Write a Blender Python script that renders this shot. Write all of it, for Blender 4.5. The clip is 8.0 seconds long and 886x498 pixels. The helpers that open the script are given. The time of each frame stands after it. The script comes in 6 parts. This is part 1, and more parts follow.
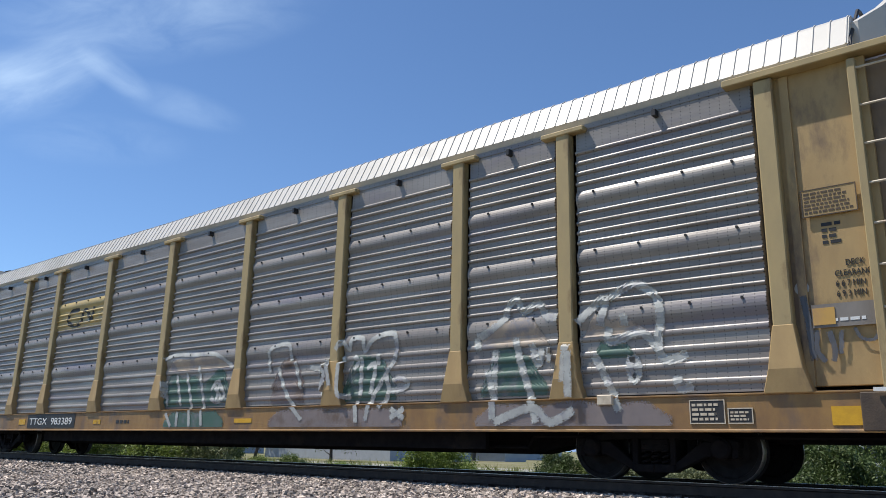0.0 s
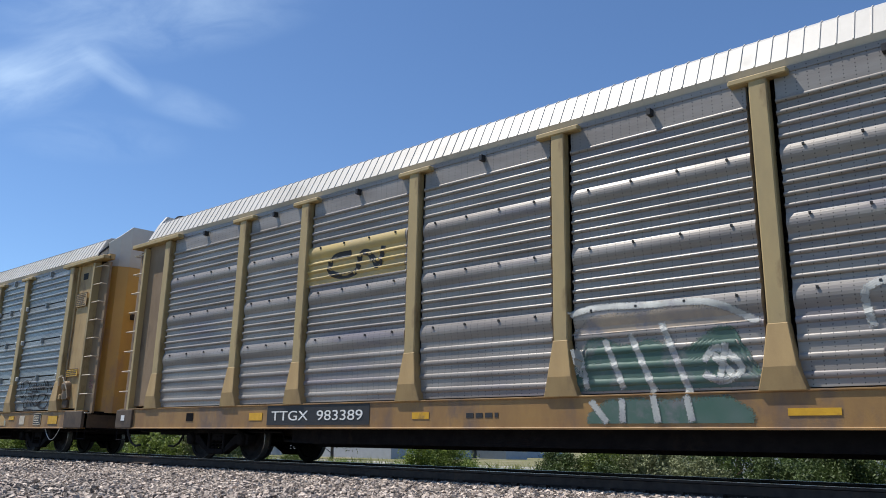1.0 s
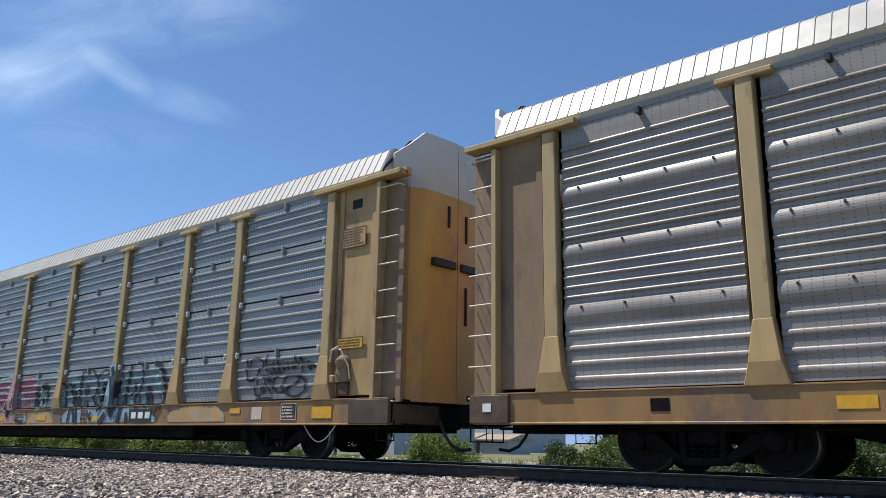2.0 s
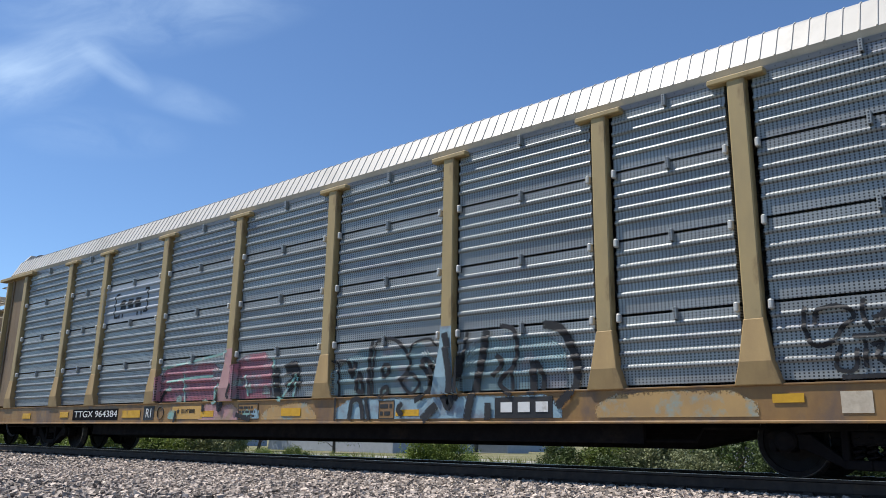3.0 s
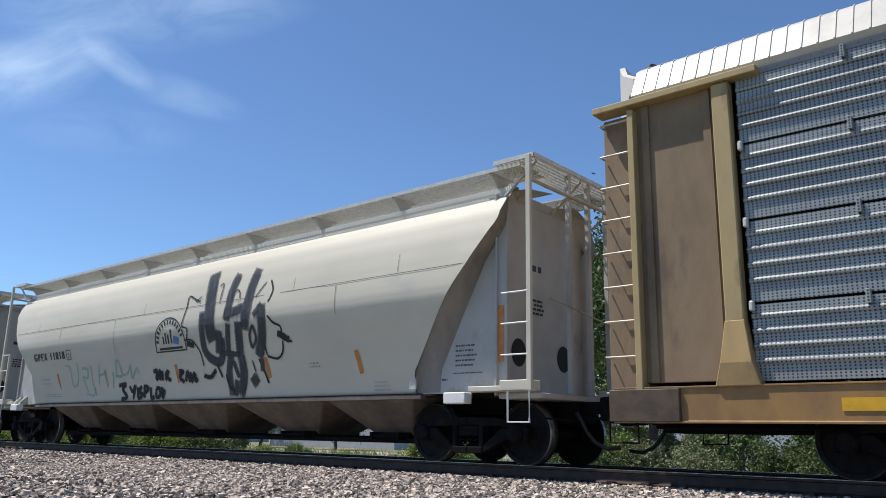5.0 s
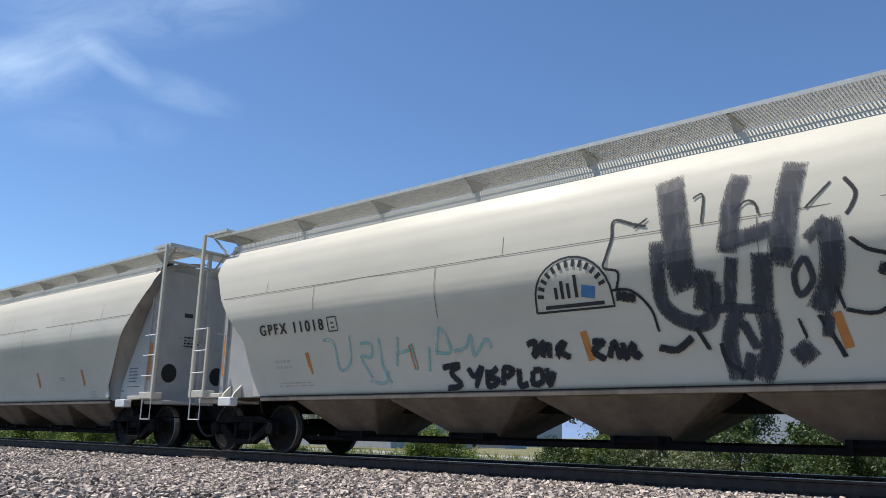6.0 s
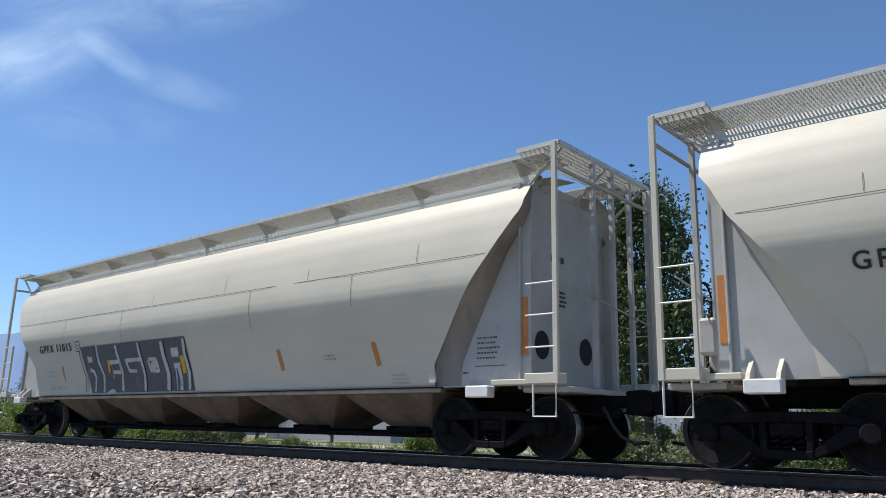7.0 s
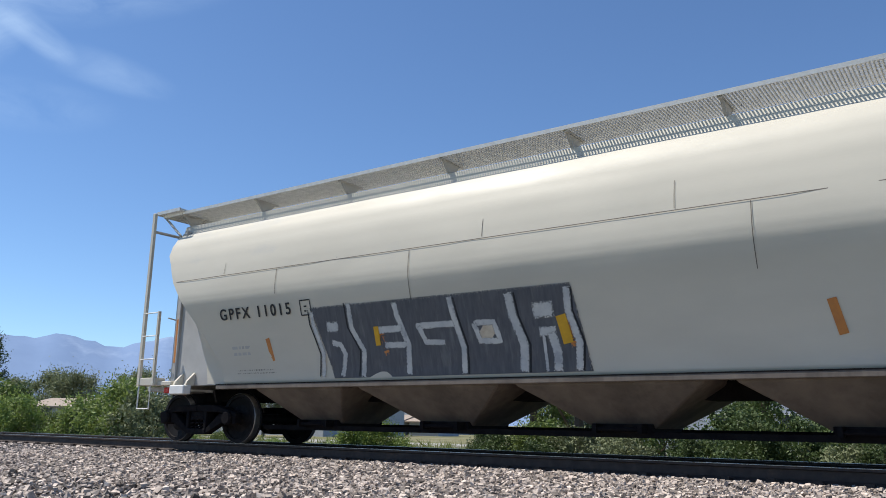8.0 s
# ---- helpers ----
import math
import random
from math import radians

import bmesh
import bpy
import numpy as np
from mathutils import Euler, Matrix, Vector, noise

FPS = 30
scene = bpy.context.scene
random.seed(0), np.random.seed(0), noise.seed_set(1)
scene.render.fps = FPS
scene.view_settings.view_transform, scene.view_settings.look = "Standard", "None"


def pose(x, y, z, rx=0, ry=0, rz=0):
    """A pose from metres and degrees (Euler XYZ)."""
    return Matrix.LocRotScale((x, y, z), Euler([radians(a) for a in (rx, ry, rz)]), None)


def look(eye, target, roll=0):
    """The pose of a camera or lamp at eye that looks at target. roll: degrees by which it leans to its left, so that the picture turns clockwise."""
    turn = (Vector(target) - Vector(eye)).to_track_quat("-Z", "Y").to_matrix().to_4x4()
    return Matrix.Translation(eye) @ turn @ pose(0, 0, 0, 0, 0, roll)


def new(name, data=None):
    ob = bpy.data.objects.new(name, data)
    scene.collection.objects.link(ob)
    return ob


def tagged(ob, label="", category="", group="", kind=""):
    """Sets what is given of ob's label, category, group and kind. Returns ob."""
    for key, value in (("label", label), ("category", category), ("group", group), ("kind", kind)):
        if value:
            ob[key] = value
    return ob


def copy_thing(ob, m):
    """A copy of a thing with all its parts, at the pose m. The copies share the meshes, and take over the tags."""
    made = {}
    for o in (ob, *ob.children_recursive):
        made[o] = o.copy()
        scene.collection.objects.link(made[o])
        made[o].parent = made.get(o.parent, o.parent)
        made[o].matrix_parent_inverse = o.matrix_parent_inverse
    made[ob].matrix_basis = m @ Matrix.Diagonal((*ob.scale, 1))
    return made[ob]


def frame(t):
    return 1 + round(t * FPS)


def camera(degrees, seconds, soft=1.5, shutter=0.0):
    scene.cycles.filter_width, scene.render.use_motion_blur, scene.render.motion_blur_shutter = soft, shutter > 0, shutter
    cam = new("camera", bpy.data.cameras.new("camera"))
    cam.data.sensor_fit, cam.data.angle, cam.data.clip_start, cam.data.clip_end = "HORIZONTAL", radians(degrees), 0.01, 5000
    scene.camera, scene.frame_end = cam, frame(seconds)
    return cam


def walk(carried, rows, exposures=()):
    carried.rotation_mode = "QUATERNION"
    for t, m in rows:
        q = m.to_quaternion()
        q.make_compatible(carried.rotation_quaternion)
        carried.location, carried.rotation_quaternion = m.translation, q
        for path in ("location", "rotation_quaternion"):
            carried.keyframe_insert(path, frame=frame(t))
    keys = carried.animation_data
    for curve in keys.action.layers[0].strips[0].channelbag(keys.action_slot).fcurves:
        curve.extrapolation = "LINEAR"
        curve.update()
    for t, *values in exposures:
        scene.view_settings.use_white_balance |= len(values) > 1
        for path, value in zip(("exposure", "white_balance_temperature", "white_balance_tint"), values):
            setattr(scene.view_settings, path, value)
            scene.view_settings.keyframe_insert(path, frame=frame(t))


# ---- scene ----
# camera: held almost still beside the line, panning a little at the end
EYE = (0.0, -10.767)
AIM = [(0.0, 40.47, 14.32, 1.19), (0.5, 40.48, 14.29, 1.25), (1.0, 40.53, 14.16, 1.17), (1.5, 40.6, 14.02, 1.0),
       (2.0, 40.67, 13.84, 0.9), (2.5, 40.76, 13.8, 0.9), (3.0, 40.6, 13.76, 1.01), (3.5, 40.7, 13.74, 1.15),
       (4.0, 40.74, 13.62, 1.04), (4.5, 40.76, 13.54, 1.0), (5.0, 40.74, 13.5, 1.15), (5.5, 40.71, 13.46, 1.25),
       (6.0, 40.51, 13.38, 1.25), (6.5, 40.59, 13.12, 1.18), (7.0, 40.48, 13.01, 1.22), (7.5, 39.13, 12.81, 1.2),
       (8.0, 35.64, 12.64, 0.93)]
cam = camera(59.0, 8.0, 0.9)


def eye_height(t):
    """The held camera sinks and rises by a few centimetres."""
    return 0.352 + 0.05 * min(1.0, max(0.0, (t - 3.8) / 1.7))


walk(cam, [(t, pose(*EYE, eye_height(t), 90 + pitch, 0, yaw) @ pose(0, 0, 0, 0, 0, roll)) for t, yaw, pitch, roll in AIM])

# world: clear blue summer sky with a thin streak of cirrus
TO_SUN = Vector((-0.42, -0.22, 0.9)).normalized()
world = bpy.data.worlds.new("sky")
scene.world = world
world.use_nodes = True
wn, wl = world.node_tree.nodes, world.node_tree.links
wn.clear()


def wnode(kind, **values):
    n = wn.new(kind)
    for key, value in values.items():
        n.inputs[int(key[1:]) if key[0] == "i" and key[1:].isdigit() else key].default_value = value
    return n


sky = wn.new("ShaderNodeTexSky")
sky.sky_type = "NISHITA"
sky.sun_disc = False
sky.sun_elevation = math.asin(TO_SUN.z)
sky.sun_rotation = math.atan2(TO_SUN.x, TO_SUN.y)
sky.altitude, sky.air_density, sky.dust_density, sky.ozone_density = 1300, 1.0, 0.35, 2.2
coord = wn.new("ShaderNodeTexCoord")


def cirrus(centre, along, long, wide, seed, strength):
    """A streak of thin cloud about a direction of the sky: long and wide are its half sizes."""
    c = Vector(centre).normalized()
    a = (Vector(along) - Vector(along).dot(c) * c).normalized()
    b = c.cross(a)
    total = None
    for axis, size in ((a, long), (b, wide)):
        d = wn.new("ShaderNodeVectorMath")
        d.operation = "DOT_PRODUCT"
        d.inputs[1].default_value = axis
        wl.new(coord.outputs["Generated"], d.inputs[0])
        off = wn.new("ShaderNodeMath")
        off.operation = "DIVIDE"
        off.inputs[1].default_value = size
        wl.new(d.outputs["Value"], off.inputs[0])
        sq = wn.new("ShaderNodeMath")
        sq.operation = "POWER"
        sq.inputs[1].default_value = 2
        ab = wn.new("ShaderNodeMath")
        ab.operation = "ABSOLUTE"
        wl.new(off.outputs[0], ab.inputs[0])
        wl.new(ab.outputs[0], sq.inputs[0])
        if total is None:
            total = sq
        else:
            add = wn.new("ShaderNodeMath")
            wl.new(total.outputs[0], add.inputs[0])
            wl.new(sq.outputs[0], add.inputs[1])
            total = add
    fall = wn.new("ShaderNodeMapRange")
    fall.interpolation_type = "SMOOTHSTEP"
    fall.inputs["From Min"].default_value, fall.inputs["From Max"].default_value = 1.0, 0.0
    wl.new(total.outputs[0], fall.inputs["Value"])
    stretch = wn.new("ShaderNodeMapping")
    stretch.inputs["Location"].default_value = (seed, seed * 2, seed)
    q = Matrix((a, b, c)).to_euler()
    turn = wn.new("ShaderNodeMapping")
    turn.inputs["Rotation"].default_value = q
    wl.new(coord.outputs["Generated"], turn.inputs["Vector"])
    wl.new(turn.outputs["Vector"], stretch.inputs["Vector"])
    stretch.inputs["Scale"].default_value = (4, 10, 4)
    fluff = wnode("ShaderNodeTexNoise", Scale=2.2, Detail=7.0, Roughness=0.58, Distortion=0.6)
    wl.new(stretch.outputs["Vector"], fluff.inputs["Vector"])
    ramp = wn.new("ShaderNodeMapRange")
    ramp.inputs["From Min"].default_value, ramp.inputs["From Max"].default_value = 0.3, 0.75
    wl.new(fluff.outputs["Fac"], ramp.inputs["Value"])
    out = wn.new("ShaderNodeMath")
    out.operation = "MULTIPLY"
    wl.new(fall.outputs[0], out.inputs[0])
    wl.new(ramp.outputs[0], out.inputs[1])
    amount = wn.new("ShaderNodeMath")
    amount.operation = "MULTIPLY"
    amount.inputs[1].default_value = strength
    wl.new(out.outputs[0], amount.inputs[0])
    return amount


def heading(yaw, pitch):
    y, p = radians(yaw), radians(pitch)
    return Vector((-math.sin(y) * math.cos(p), math.cos(y) * math.cos(p), math.sin(p)))


colour = sky.outputs["Color"]
for streak in ((heading(69.4, 23.4), heading(67.07, 25.27) - heading(72.14, 21.41), 0.08, 0.045, 1.3, 0.36),
               (heading(73.5, 21.5), heading(69, 24.5) - heading(77, 19.5), 0.09, 0.05, 2.1, 0.34),
               (heading(65.4, 24.4), heading(63.4, 23.5) - heading(67.4, 25.3), 0.055, 0.02, 4.1, 0.24),
               (heading(60.8, 23.0), heading(56.4, 22.4) - heading(65, 23.6), 0.09, 0.026, 5.6, 0.15),
               (heading(63, 28.6), heading(51.1, 31.2) - heading(72.8, 25.2), 0.22, 0.06, 7.7, 0.24),
               (heading(66, 19.8), heading(60, 20.2) - heading(72, 19), 0.12, 0.035, 9.2, 0.12)):
    amount = cirrus(*streak)
    mix = wn.new("ShaderNodeMixRGB")
    mix.inputs["Color2"].default_value = (8.2, 8.6, 9.0, 1)
    wl.new(amount.outputs[0], mix.inputs["Fac"])
    wl.new(colour, mix.inputs["Color1"])
    colour = mix.outputs["Color"]
deepen = wn.new("ShaderNodeMixRGB")
deepen.blend_type = "MULTIPLY"
deepen.inputs["Fac"].default_value = 1.0
deepen.inputs["Color2"].default_value = (0.9, 1.08, 1.25, 1)
wl.new(colour, deepen.inputs["Color1"])
colour = deepen.outputs["Color"]
back = wnode("ShaderNodeBackground", Strength=0.103)
wl.new(colour, back.inputs["Color"])
wl.new(back.outputs[0], wn.new("ShaderNodeOutputWorld").inputs["Surface"])
sun_data = bpy.data.lights.new("sun", "SUN")
sun_data.energy, sun_data.angle, sun_data.color = 5.0, radians(0.53), (1.0, 0.95, 0.87)
sun = new("sun", sun_data)
sun.matrix_world = look((0, 0, 60), Vector((0, 0, 60)) - TO_SUN)
scene.view_settings.exposure = 0.22


# ---- materials ----
def material(name, base, second=None, rough=0.6, metal=0.0, grain=6.0, spots=0.0, spot_scale=1.2, spot_colour=(0.1, 0.07, 0.05),
             bump=0.1, bump_scale=40.0, stretch=(1, 1, 1), vary=0.0, island=False, holes=None, spec=0.4, through_leaf=0.0, spray=0.0):
    """A painted, rusty, stony or leafy surface: two colours mixed by grain, patches of wear, and fine relief."""
    m = bpy.data.materials.new(name)
    m.use_nodes = True
    n, l = m.node_tree.nodes, m.node_tree.links
    b = n["Principled BSDF"]
    b.inputs["Roughness"].default_value, b.inputs["Metallic"].default_value = rough, metal
    b.inputs["Specular IOR Level"].default_value = spec
    tc = n.new("ShaderNodeTexCoord")
    mp = n.new("ShaderNodeMapping")
    mp.inputs["Scale"].default_value = stretch
    l.new(tc.outputs["Object"], mp.inputs["Vector"])

    def noise_at(scale, detail=5.0, rough_=0.6):
        t = n.new("ShaderNodeTexNoise")
        t.inputs["Scale"].default_value, t.inputs["Detail"].default_value, t.inputs["Roughness"].default_value = scale, detail, rough_
        l.new(mp.outputs["Vector"], t.inputs["Vector"])
        return t

    def blend(fac, a, c):
        x = n.new("ShaderNodeMixRGB")
        l.new(fac, x.inputs["Fac"])
        for socket, v in (("Color1", a), ("Color2", c)):
            if isinstance(v, tuple):
                x.inputs[socket].default_value = (*v, 1)
            else:
                l.new(v, x.inputs[socket])
        return x.outputs["Color"]

    def span(value, lo, hi):
        r = n.new("ShaderNodeMapRange")
        r.inputs["From Min"].default_value, r.inputs["From Max"].default_value = lo, hi
        l.new(value, r.inputs["Value"])
        return r.outputs[0]

    second = second or tuple(v * 0.75 for v in base)
    g = noise_at(grain)
    col = blend(span(g.outputs["Fac"], 0.35, 0.65), base, second)
    if spots:
        s = noise_at(spot_scale, 8.0, 0.65)
        col = blend(span(s.outputs["Fac"], 0.66 - spots * 0.3, 0.74 - spots * 0.2), col, spot_colour)
    if vary:
        info = n.new("ShaderNodeObjectInfo")
        geo = n.new("ShaderNodeNewGeometry")
        add = n.new("ShaderNodeMath")
        if island:
            l.new(geo.outputs["Random Per Island"], add.inputs[0])
        else:
            l.new(info.outputs["Random"], add.inputs[0])
        l.new(geo.outputs["Random Per Island"], add.inputs[1])
        hsv = n.new("ShaderNodeHueSaturation")
        l.new(span(add.outputs[0], 0, 2), hsv.inputs["Value"])
        r = hsv.inputs["Value"].links[0].from_node
        r.inputs["To Min"].default_value, r.inputs["To Max"].default_value = 1 - vary, 1 + vary
        l.new(col, hsv.inputs["Color"])
        col = hsv.outputs["Color"]
    if holes:
        # rows of small punched holes across a sheet: pitch along and up, size
        px, pz, size = holes
        sep = n.new("ShaderNodeSeparateXYZ")
        l.new(tc.outputs["Object"], sep.inputs[0])
        dots = None
        for axis, pitch in (("X", px), ("Z", pz)):
            a = n.new("ShaderNodeMath")
            a.operation = "PINGPONG"
            a.inputs[1].default_value = pitch / 2
            l.new(sep.outputs[axis], a.inputs[0])
            c = n.new("ShaderNodeMath")
            c.operation = "LESS_THAN"
            c.inputs[1].default_value = size
            l.new(a.outputs[0], c.inputs[0])
            if dots is None:
                dots = c
            else:
                k = n.new("ShaderNodeMath")
                k.operation = "MULTIPLY"
                l.new(dots.outputs[0], k.inputs[0])
                l.new(c.outputs[0], k.inputs[1])
                dots = k
        col = blend(dots.outputs[0], col, (0.02, 0.02, 0.022))
    l.new(col, b.inputs["Base Color"])
    rr = span(g.outputs["Fac"], 0.3, 0.7)
    rr.node.inputs["To Min"].default_value, rr.node.inputs["To Max"].default_value = max(rough - 0.1, 0.05), min(rough + 0.1, 1)
    l.new(rr, b.inputs["Roughness"])
    if bump:
        bn = noise_at(bump_scale, 4.0)
        bp = n.new("ShaderNodeBump")
        bp.inputs["Strength"].default_value, bp.inputs["Distance"].default_value = bump, 0.02
        l.new(bn.outputs["Fac"], bp.inputs["Height"])
        l.new(bp.outputs["Normal"], b.inputs["Normal"])
    if spray:
        # the paint thins out in specks towards the edge of each stroke
        thin = n.new("ShaderNodeAttribute")
        thin.attribute_name = "thin"
        mist = noise_at(38.0, 3.0, 0.7)
        cover = n.new("ShaderNodeMath")
        cover.operation = "ADD"
        l.new(thin.outputs["Fac"], cover.inputs[0])
        l.new(span(mist.outputs["Fac"], 0.25, 0.75), cover.inputs[1])
        alpha = span(cover.outputs[0], 1.0 + 0.35 * (1 - spray), 1.6)
        alpha.node.inputs["To Min"].default_value, alpha.node.inputs["To Max"].default_value = 1.0 - 0.25 * spray, 0.0
        l.new(alpha, b.inputs["Alpha"])
    if through_leaf:
        tr = n.new("ShaderNodeBsdfTranslucent")
        l.new(col, tr.inputs["Color"])
        ms = n.new("ShaderNodeMixShader")
        ms.inputs[0].default_value = through_leaf
        l.new(b.outputs[0], ms.inputs[1])
        l.new(tr.outputs[0], ms.inputs[2])
        l.new(ms.outputs[0], n["Material Output"].inputs["Surface"])
    return m


STEEL_A = material("weathered zinc sheet", (0.31, 0.284, 0.258), (0.21, 0.188, 0.174), 0.42, 0.12, 1.5, 0.4, 0.8, (0.21, 0.19, 0.205), 0.06, 25, (0.35, 1, 2.2), holes=(0.13, 0.05, 0.006))
STEEL_B = material("ribbed zinc sheet", (0.313, 0.334, 0.334), (0.235, 0.251, 0.260), 0.4, 0.2, 1.8, 0.3, 1.0, (0.22, 0.23, 0.26), 0.06, 25, (0.35, 1, 2.2), holes=(0.05, 0.036, 0.0095))
YELLOW = material("faded yellow paint", (0.31, 0.178, 0.06), (0.225, 0.128, 0.054), 0.55, 0, 3, 0.55, 1.4, (0.16, 0.105, 0.07), 0.08, 60, (1, 1, 0.5))
TAN = material("dusty tan paint", (0.42, 0.285, 0.125), (0.33, 0.22, 0.1), 0.6, 0, 2.5, 0.4, 1.1, (0.15, 0.1, 0.065), 0.08, 60, (1, 1, 0.4))
OLIVE = material("faded yellow post paint", (0.41, 0.305, 0.145), (0.34, 0.26, 0.135), 0.6, 0, 3, 0.3, 1.6, (0.2, 0.13, 0.06), 0.08, 60, (1, 1, 0.4))
BRIGHT_YELLOW = material("reflective yellow", (0.65, 0.36, 0.02), (0.55, 0.3, 0.02), 0.5, 0, 8, 0.2)
ROOF_WHITE = material("white roof sheet", (0.57, 0.54, 0.5), (0.48, 0.455, 0.42), 0.45, 0, 1.2, 0.3, 0.6, (0.42, 0.4, 0.37), 0.05, 30)
# Near-black: shade under the cars is put into this rusty colour.
RUST = material("rusty underframe darkened for shade", (0.012, 0.011, 0.012), (0.008, 0.0075, 0.009), 0.8, 0, 6, 0.3, 2.0, (0.02, 0.016, 0.014), 0.25, 50, spec=0.06)
DOOR_YELLOW = material("orange-yellow door paint", (0.56, 0.33, 0.085), (0.46, 0.27, 0.085), 0.5, 0, 1.2, 0.45, 0.8, (0.36, 0.22, 0.13), 0.06, 40, (1, 1, 0.6))
DARK_TAN = material("dark tan for grime and panel shade", (0.25, 0.175, 0.105), (0.19, 0.13, 0.08), 0.65, 0, 2.5, 0.4, 1.2, (0.12, 0.085, 0.06), 0.1, 50, (1, 1, 0.4))
# Lowered below the grimy brown itself: shadow on the end sills is included.
BROWN = material("brown sill paint, grime and shadow", (0.1, 0.07, 0.045), (0.065, 0.046, 0.034), 0.7, 0, 3, 0.4, 1.5, (0.06, 0.045, 0.035), 0.15, 50)
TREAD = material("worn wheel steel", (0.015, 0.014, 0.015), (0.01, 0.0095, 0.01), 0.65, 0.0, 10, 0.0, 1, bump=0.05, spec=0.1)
TREAD_BRIGHT = material("polished wheel rim", (0.3, 0.29, 0.28), (0.2, 0.19, 0.19), 0.35, 0.7, 10, bump=0)
BLACK = material("black paint", (0.018, 0.018, 0.02), (0.03, 0.03, 0.032), 0.55, 0, 8, 0.0, bump=0.05)
WHITE = material("white paint", (0.74, 0.74, 0.72), (0.66, 0.66, 0.64), 0.55, 0, 8, 0.15, 3, (0.5, 0.48, 0.45), 0.04)
LIGHT_BAR = material("pale ladder paint", (0.6, 0.52, 0.4), (0.48, 0.4, 0.3), 0.5, 0, 12, 0.2, 4, (0.3, 0.2, 0.12), 0.04)
HOPPER = material("cream hopper paint", (0.585, 0.545, 0.455), (0.525, 0.49, 0.41), 0.5, 0, 0.7, 0.22, 0.5, (0.5, 0.48, 0.43), 0.03, 30, (0.5, 1, 1.3), spec=0.25)
HOPPER_GREY = material("hopper grey for fittings and shaded plates", (0.43, 0.42, 0.4), (0.36, 0.35, 0.335), 0.5, 0, 1.5, 0.3, 1.2, (0.3, 0.28, 0.25), 0.05, 30)
# Grey-brown that stands for shade on the +x wings; also colours one painted patch.
WING_SHADE_PATCH = material("grey-brown of the wing shade and a patch", (0.25, 0.225, 0.2), (0.17, 0.15, 0.132), 0.65, 0, 1.8, 0.4, 1.2, (0.15, 0.12, 0.1), 0.08, 30, (1.2, 1.2, 0.6))
HOPPER_BROWN = material("grey-brown chute paint", (0.165, 0.138, 0.115), (0.108, 0.09, 0.076), 0.7, 0, 1.6, 0.45, 1.3, (0.09, 0.075, 0.064), 0.1, 30, (1.5, 1.5, 0.5))
GALV = material("galvanised grating", (0.6, 0.6, 0.57), (0.48, 0.48, 0.46), 0.45, 0.2, 9)
# Near-black faces give the shade inside slots and holes that are not cut.
HOLE = material("deep shadow opening", (0.012, 0.012, 0.013), (0.02, 0.02, 0.02), 0.8, 0, 5, bump=0)
RUBBER = material("black rubber hose", (0.015, 0.015, 0.016), (0.025, 0.025, 0.025), 0.6, 0, 9, bump=0.05)
RED = material("red lamp", (0.6, 0.03, 0.02), (0.5, 0.02, 0.02), 0.3, 0, 9, bump=0)
ORANGE = material("orange reflector", (0.55, 0.22, 0.05), (0.45, 0.17, 0.05), 0.5, 0, 9, bump=0)


# ---- small mesh tools ----
def box(bm, x0, x1, y0, y1, z0, z1, m=None):
    v = [bm.verts.new(p) for p in ((x0, y0, z0), (x1, y0, z0), (x1, y1, z0), (x0, y1, z0), (x0, y0, z1), (x1, y0, z1), (x1, y1, z1), (x0, y1, z1))]
    if m is not None:
        for a in v:
            a.co = m @ a.co
    for f in ((3, 2, 1, 0), (4, 5, 6, 7), (0, 1, 5, 4), (1, 2, 6, 5), (2, 3, 7, 6), (3, 0, 4, 7)):
        bm.faces.new([v[i] for i in f])
    return bm


def prism(bm, outline, y0, y1):
    """A plate whose outline lies in x and z, from y0 to y1."""
    a = [bm.verts.new((x, y0, z)) for x, z in outline]
    b = [bm.verts.new((x, y1, z)) for x, z in outline]
    bm.faces.new(a)
    bm.faces.new(b[::-1])
    for i in range(len(a)):
        j = (i + 1) % len(a)
        bm.faces.new((a[j], a[i], b[i], b[j]))
    return bm


def rod(bm, points, radius, sides=8, closed_ends=True):
    """A round bar along points."""
    pts = [Vector(p) for p in points]
    rings = []
    for i, p in enumerate(pts):
        d = (pts[min(i + 1, len(pts) - 1)] - pts[max(i - 1, 0)]).normalized()
        side = d.cross(Vector((0, 0, 1)) if abs(d.z) < 0.9 else Vector((1, 0, 0))).normalized()
        up = side.cross(d)
        rings.append([bm.verts.new(p + radius * (math.cos(a) * side + math.sin(a) * up)) for a in (2 * math.pi * k / sides for k in range(sides))])
    for r, s in zip(rings, rings[1:]):
        for k in range(sides):
            bm.faces.new((r[k], r[(k + 1) % sides], s[(k + 1) % sides], s[k]))
    if closed_ends:
        bm.faces.new(rings[0][::-1])
        bm.faces.new(rings[-1])
    return bm


def lathe_y(bm, profile, sides=32, centre=(0, 0, 0)):
    """Turned about the y axis: profile rows of (radius, y)."""
    rings = []
    for r, y in profile:
        rings.append([bm.verts.new((centre[0] + r * math.cos(a), centre[1] + y, centre[2] + r * math.sin(a))) for a in (2 * math.pi * k / sides for k in range(sides))])
    for a, b in zip(rings, rings[1:]):
        for k in range(sides):
            bm.faces.new((a[k], a[(k + 1) % sides], b[(k + 1) % sides], b[k]))
    bm.faces.new(rings[0][::-1])
    bm.faces.new(rings[-1])
    return bm


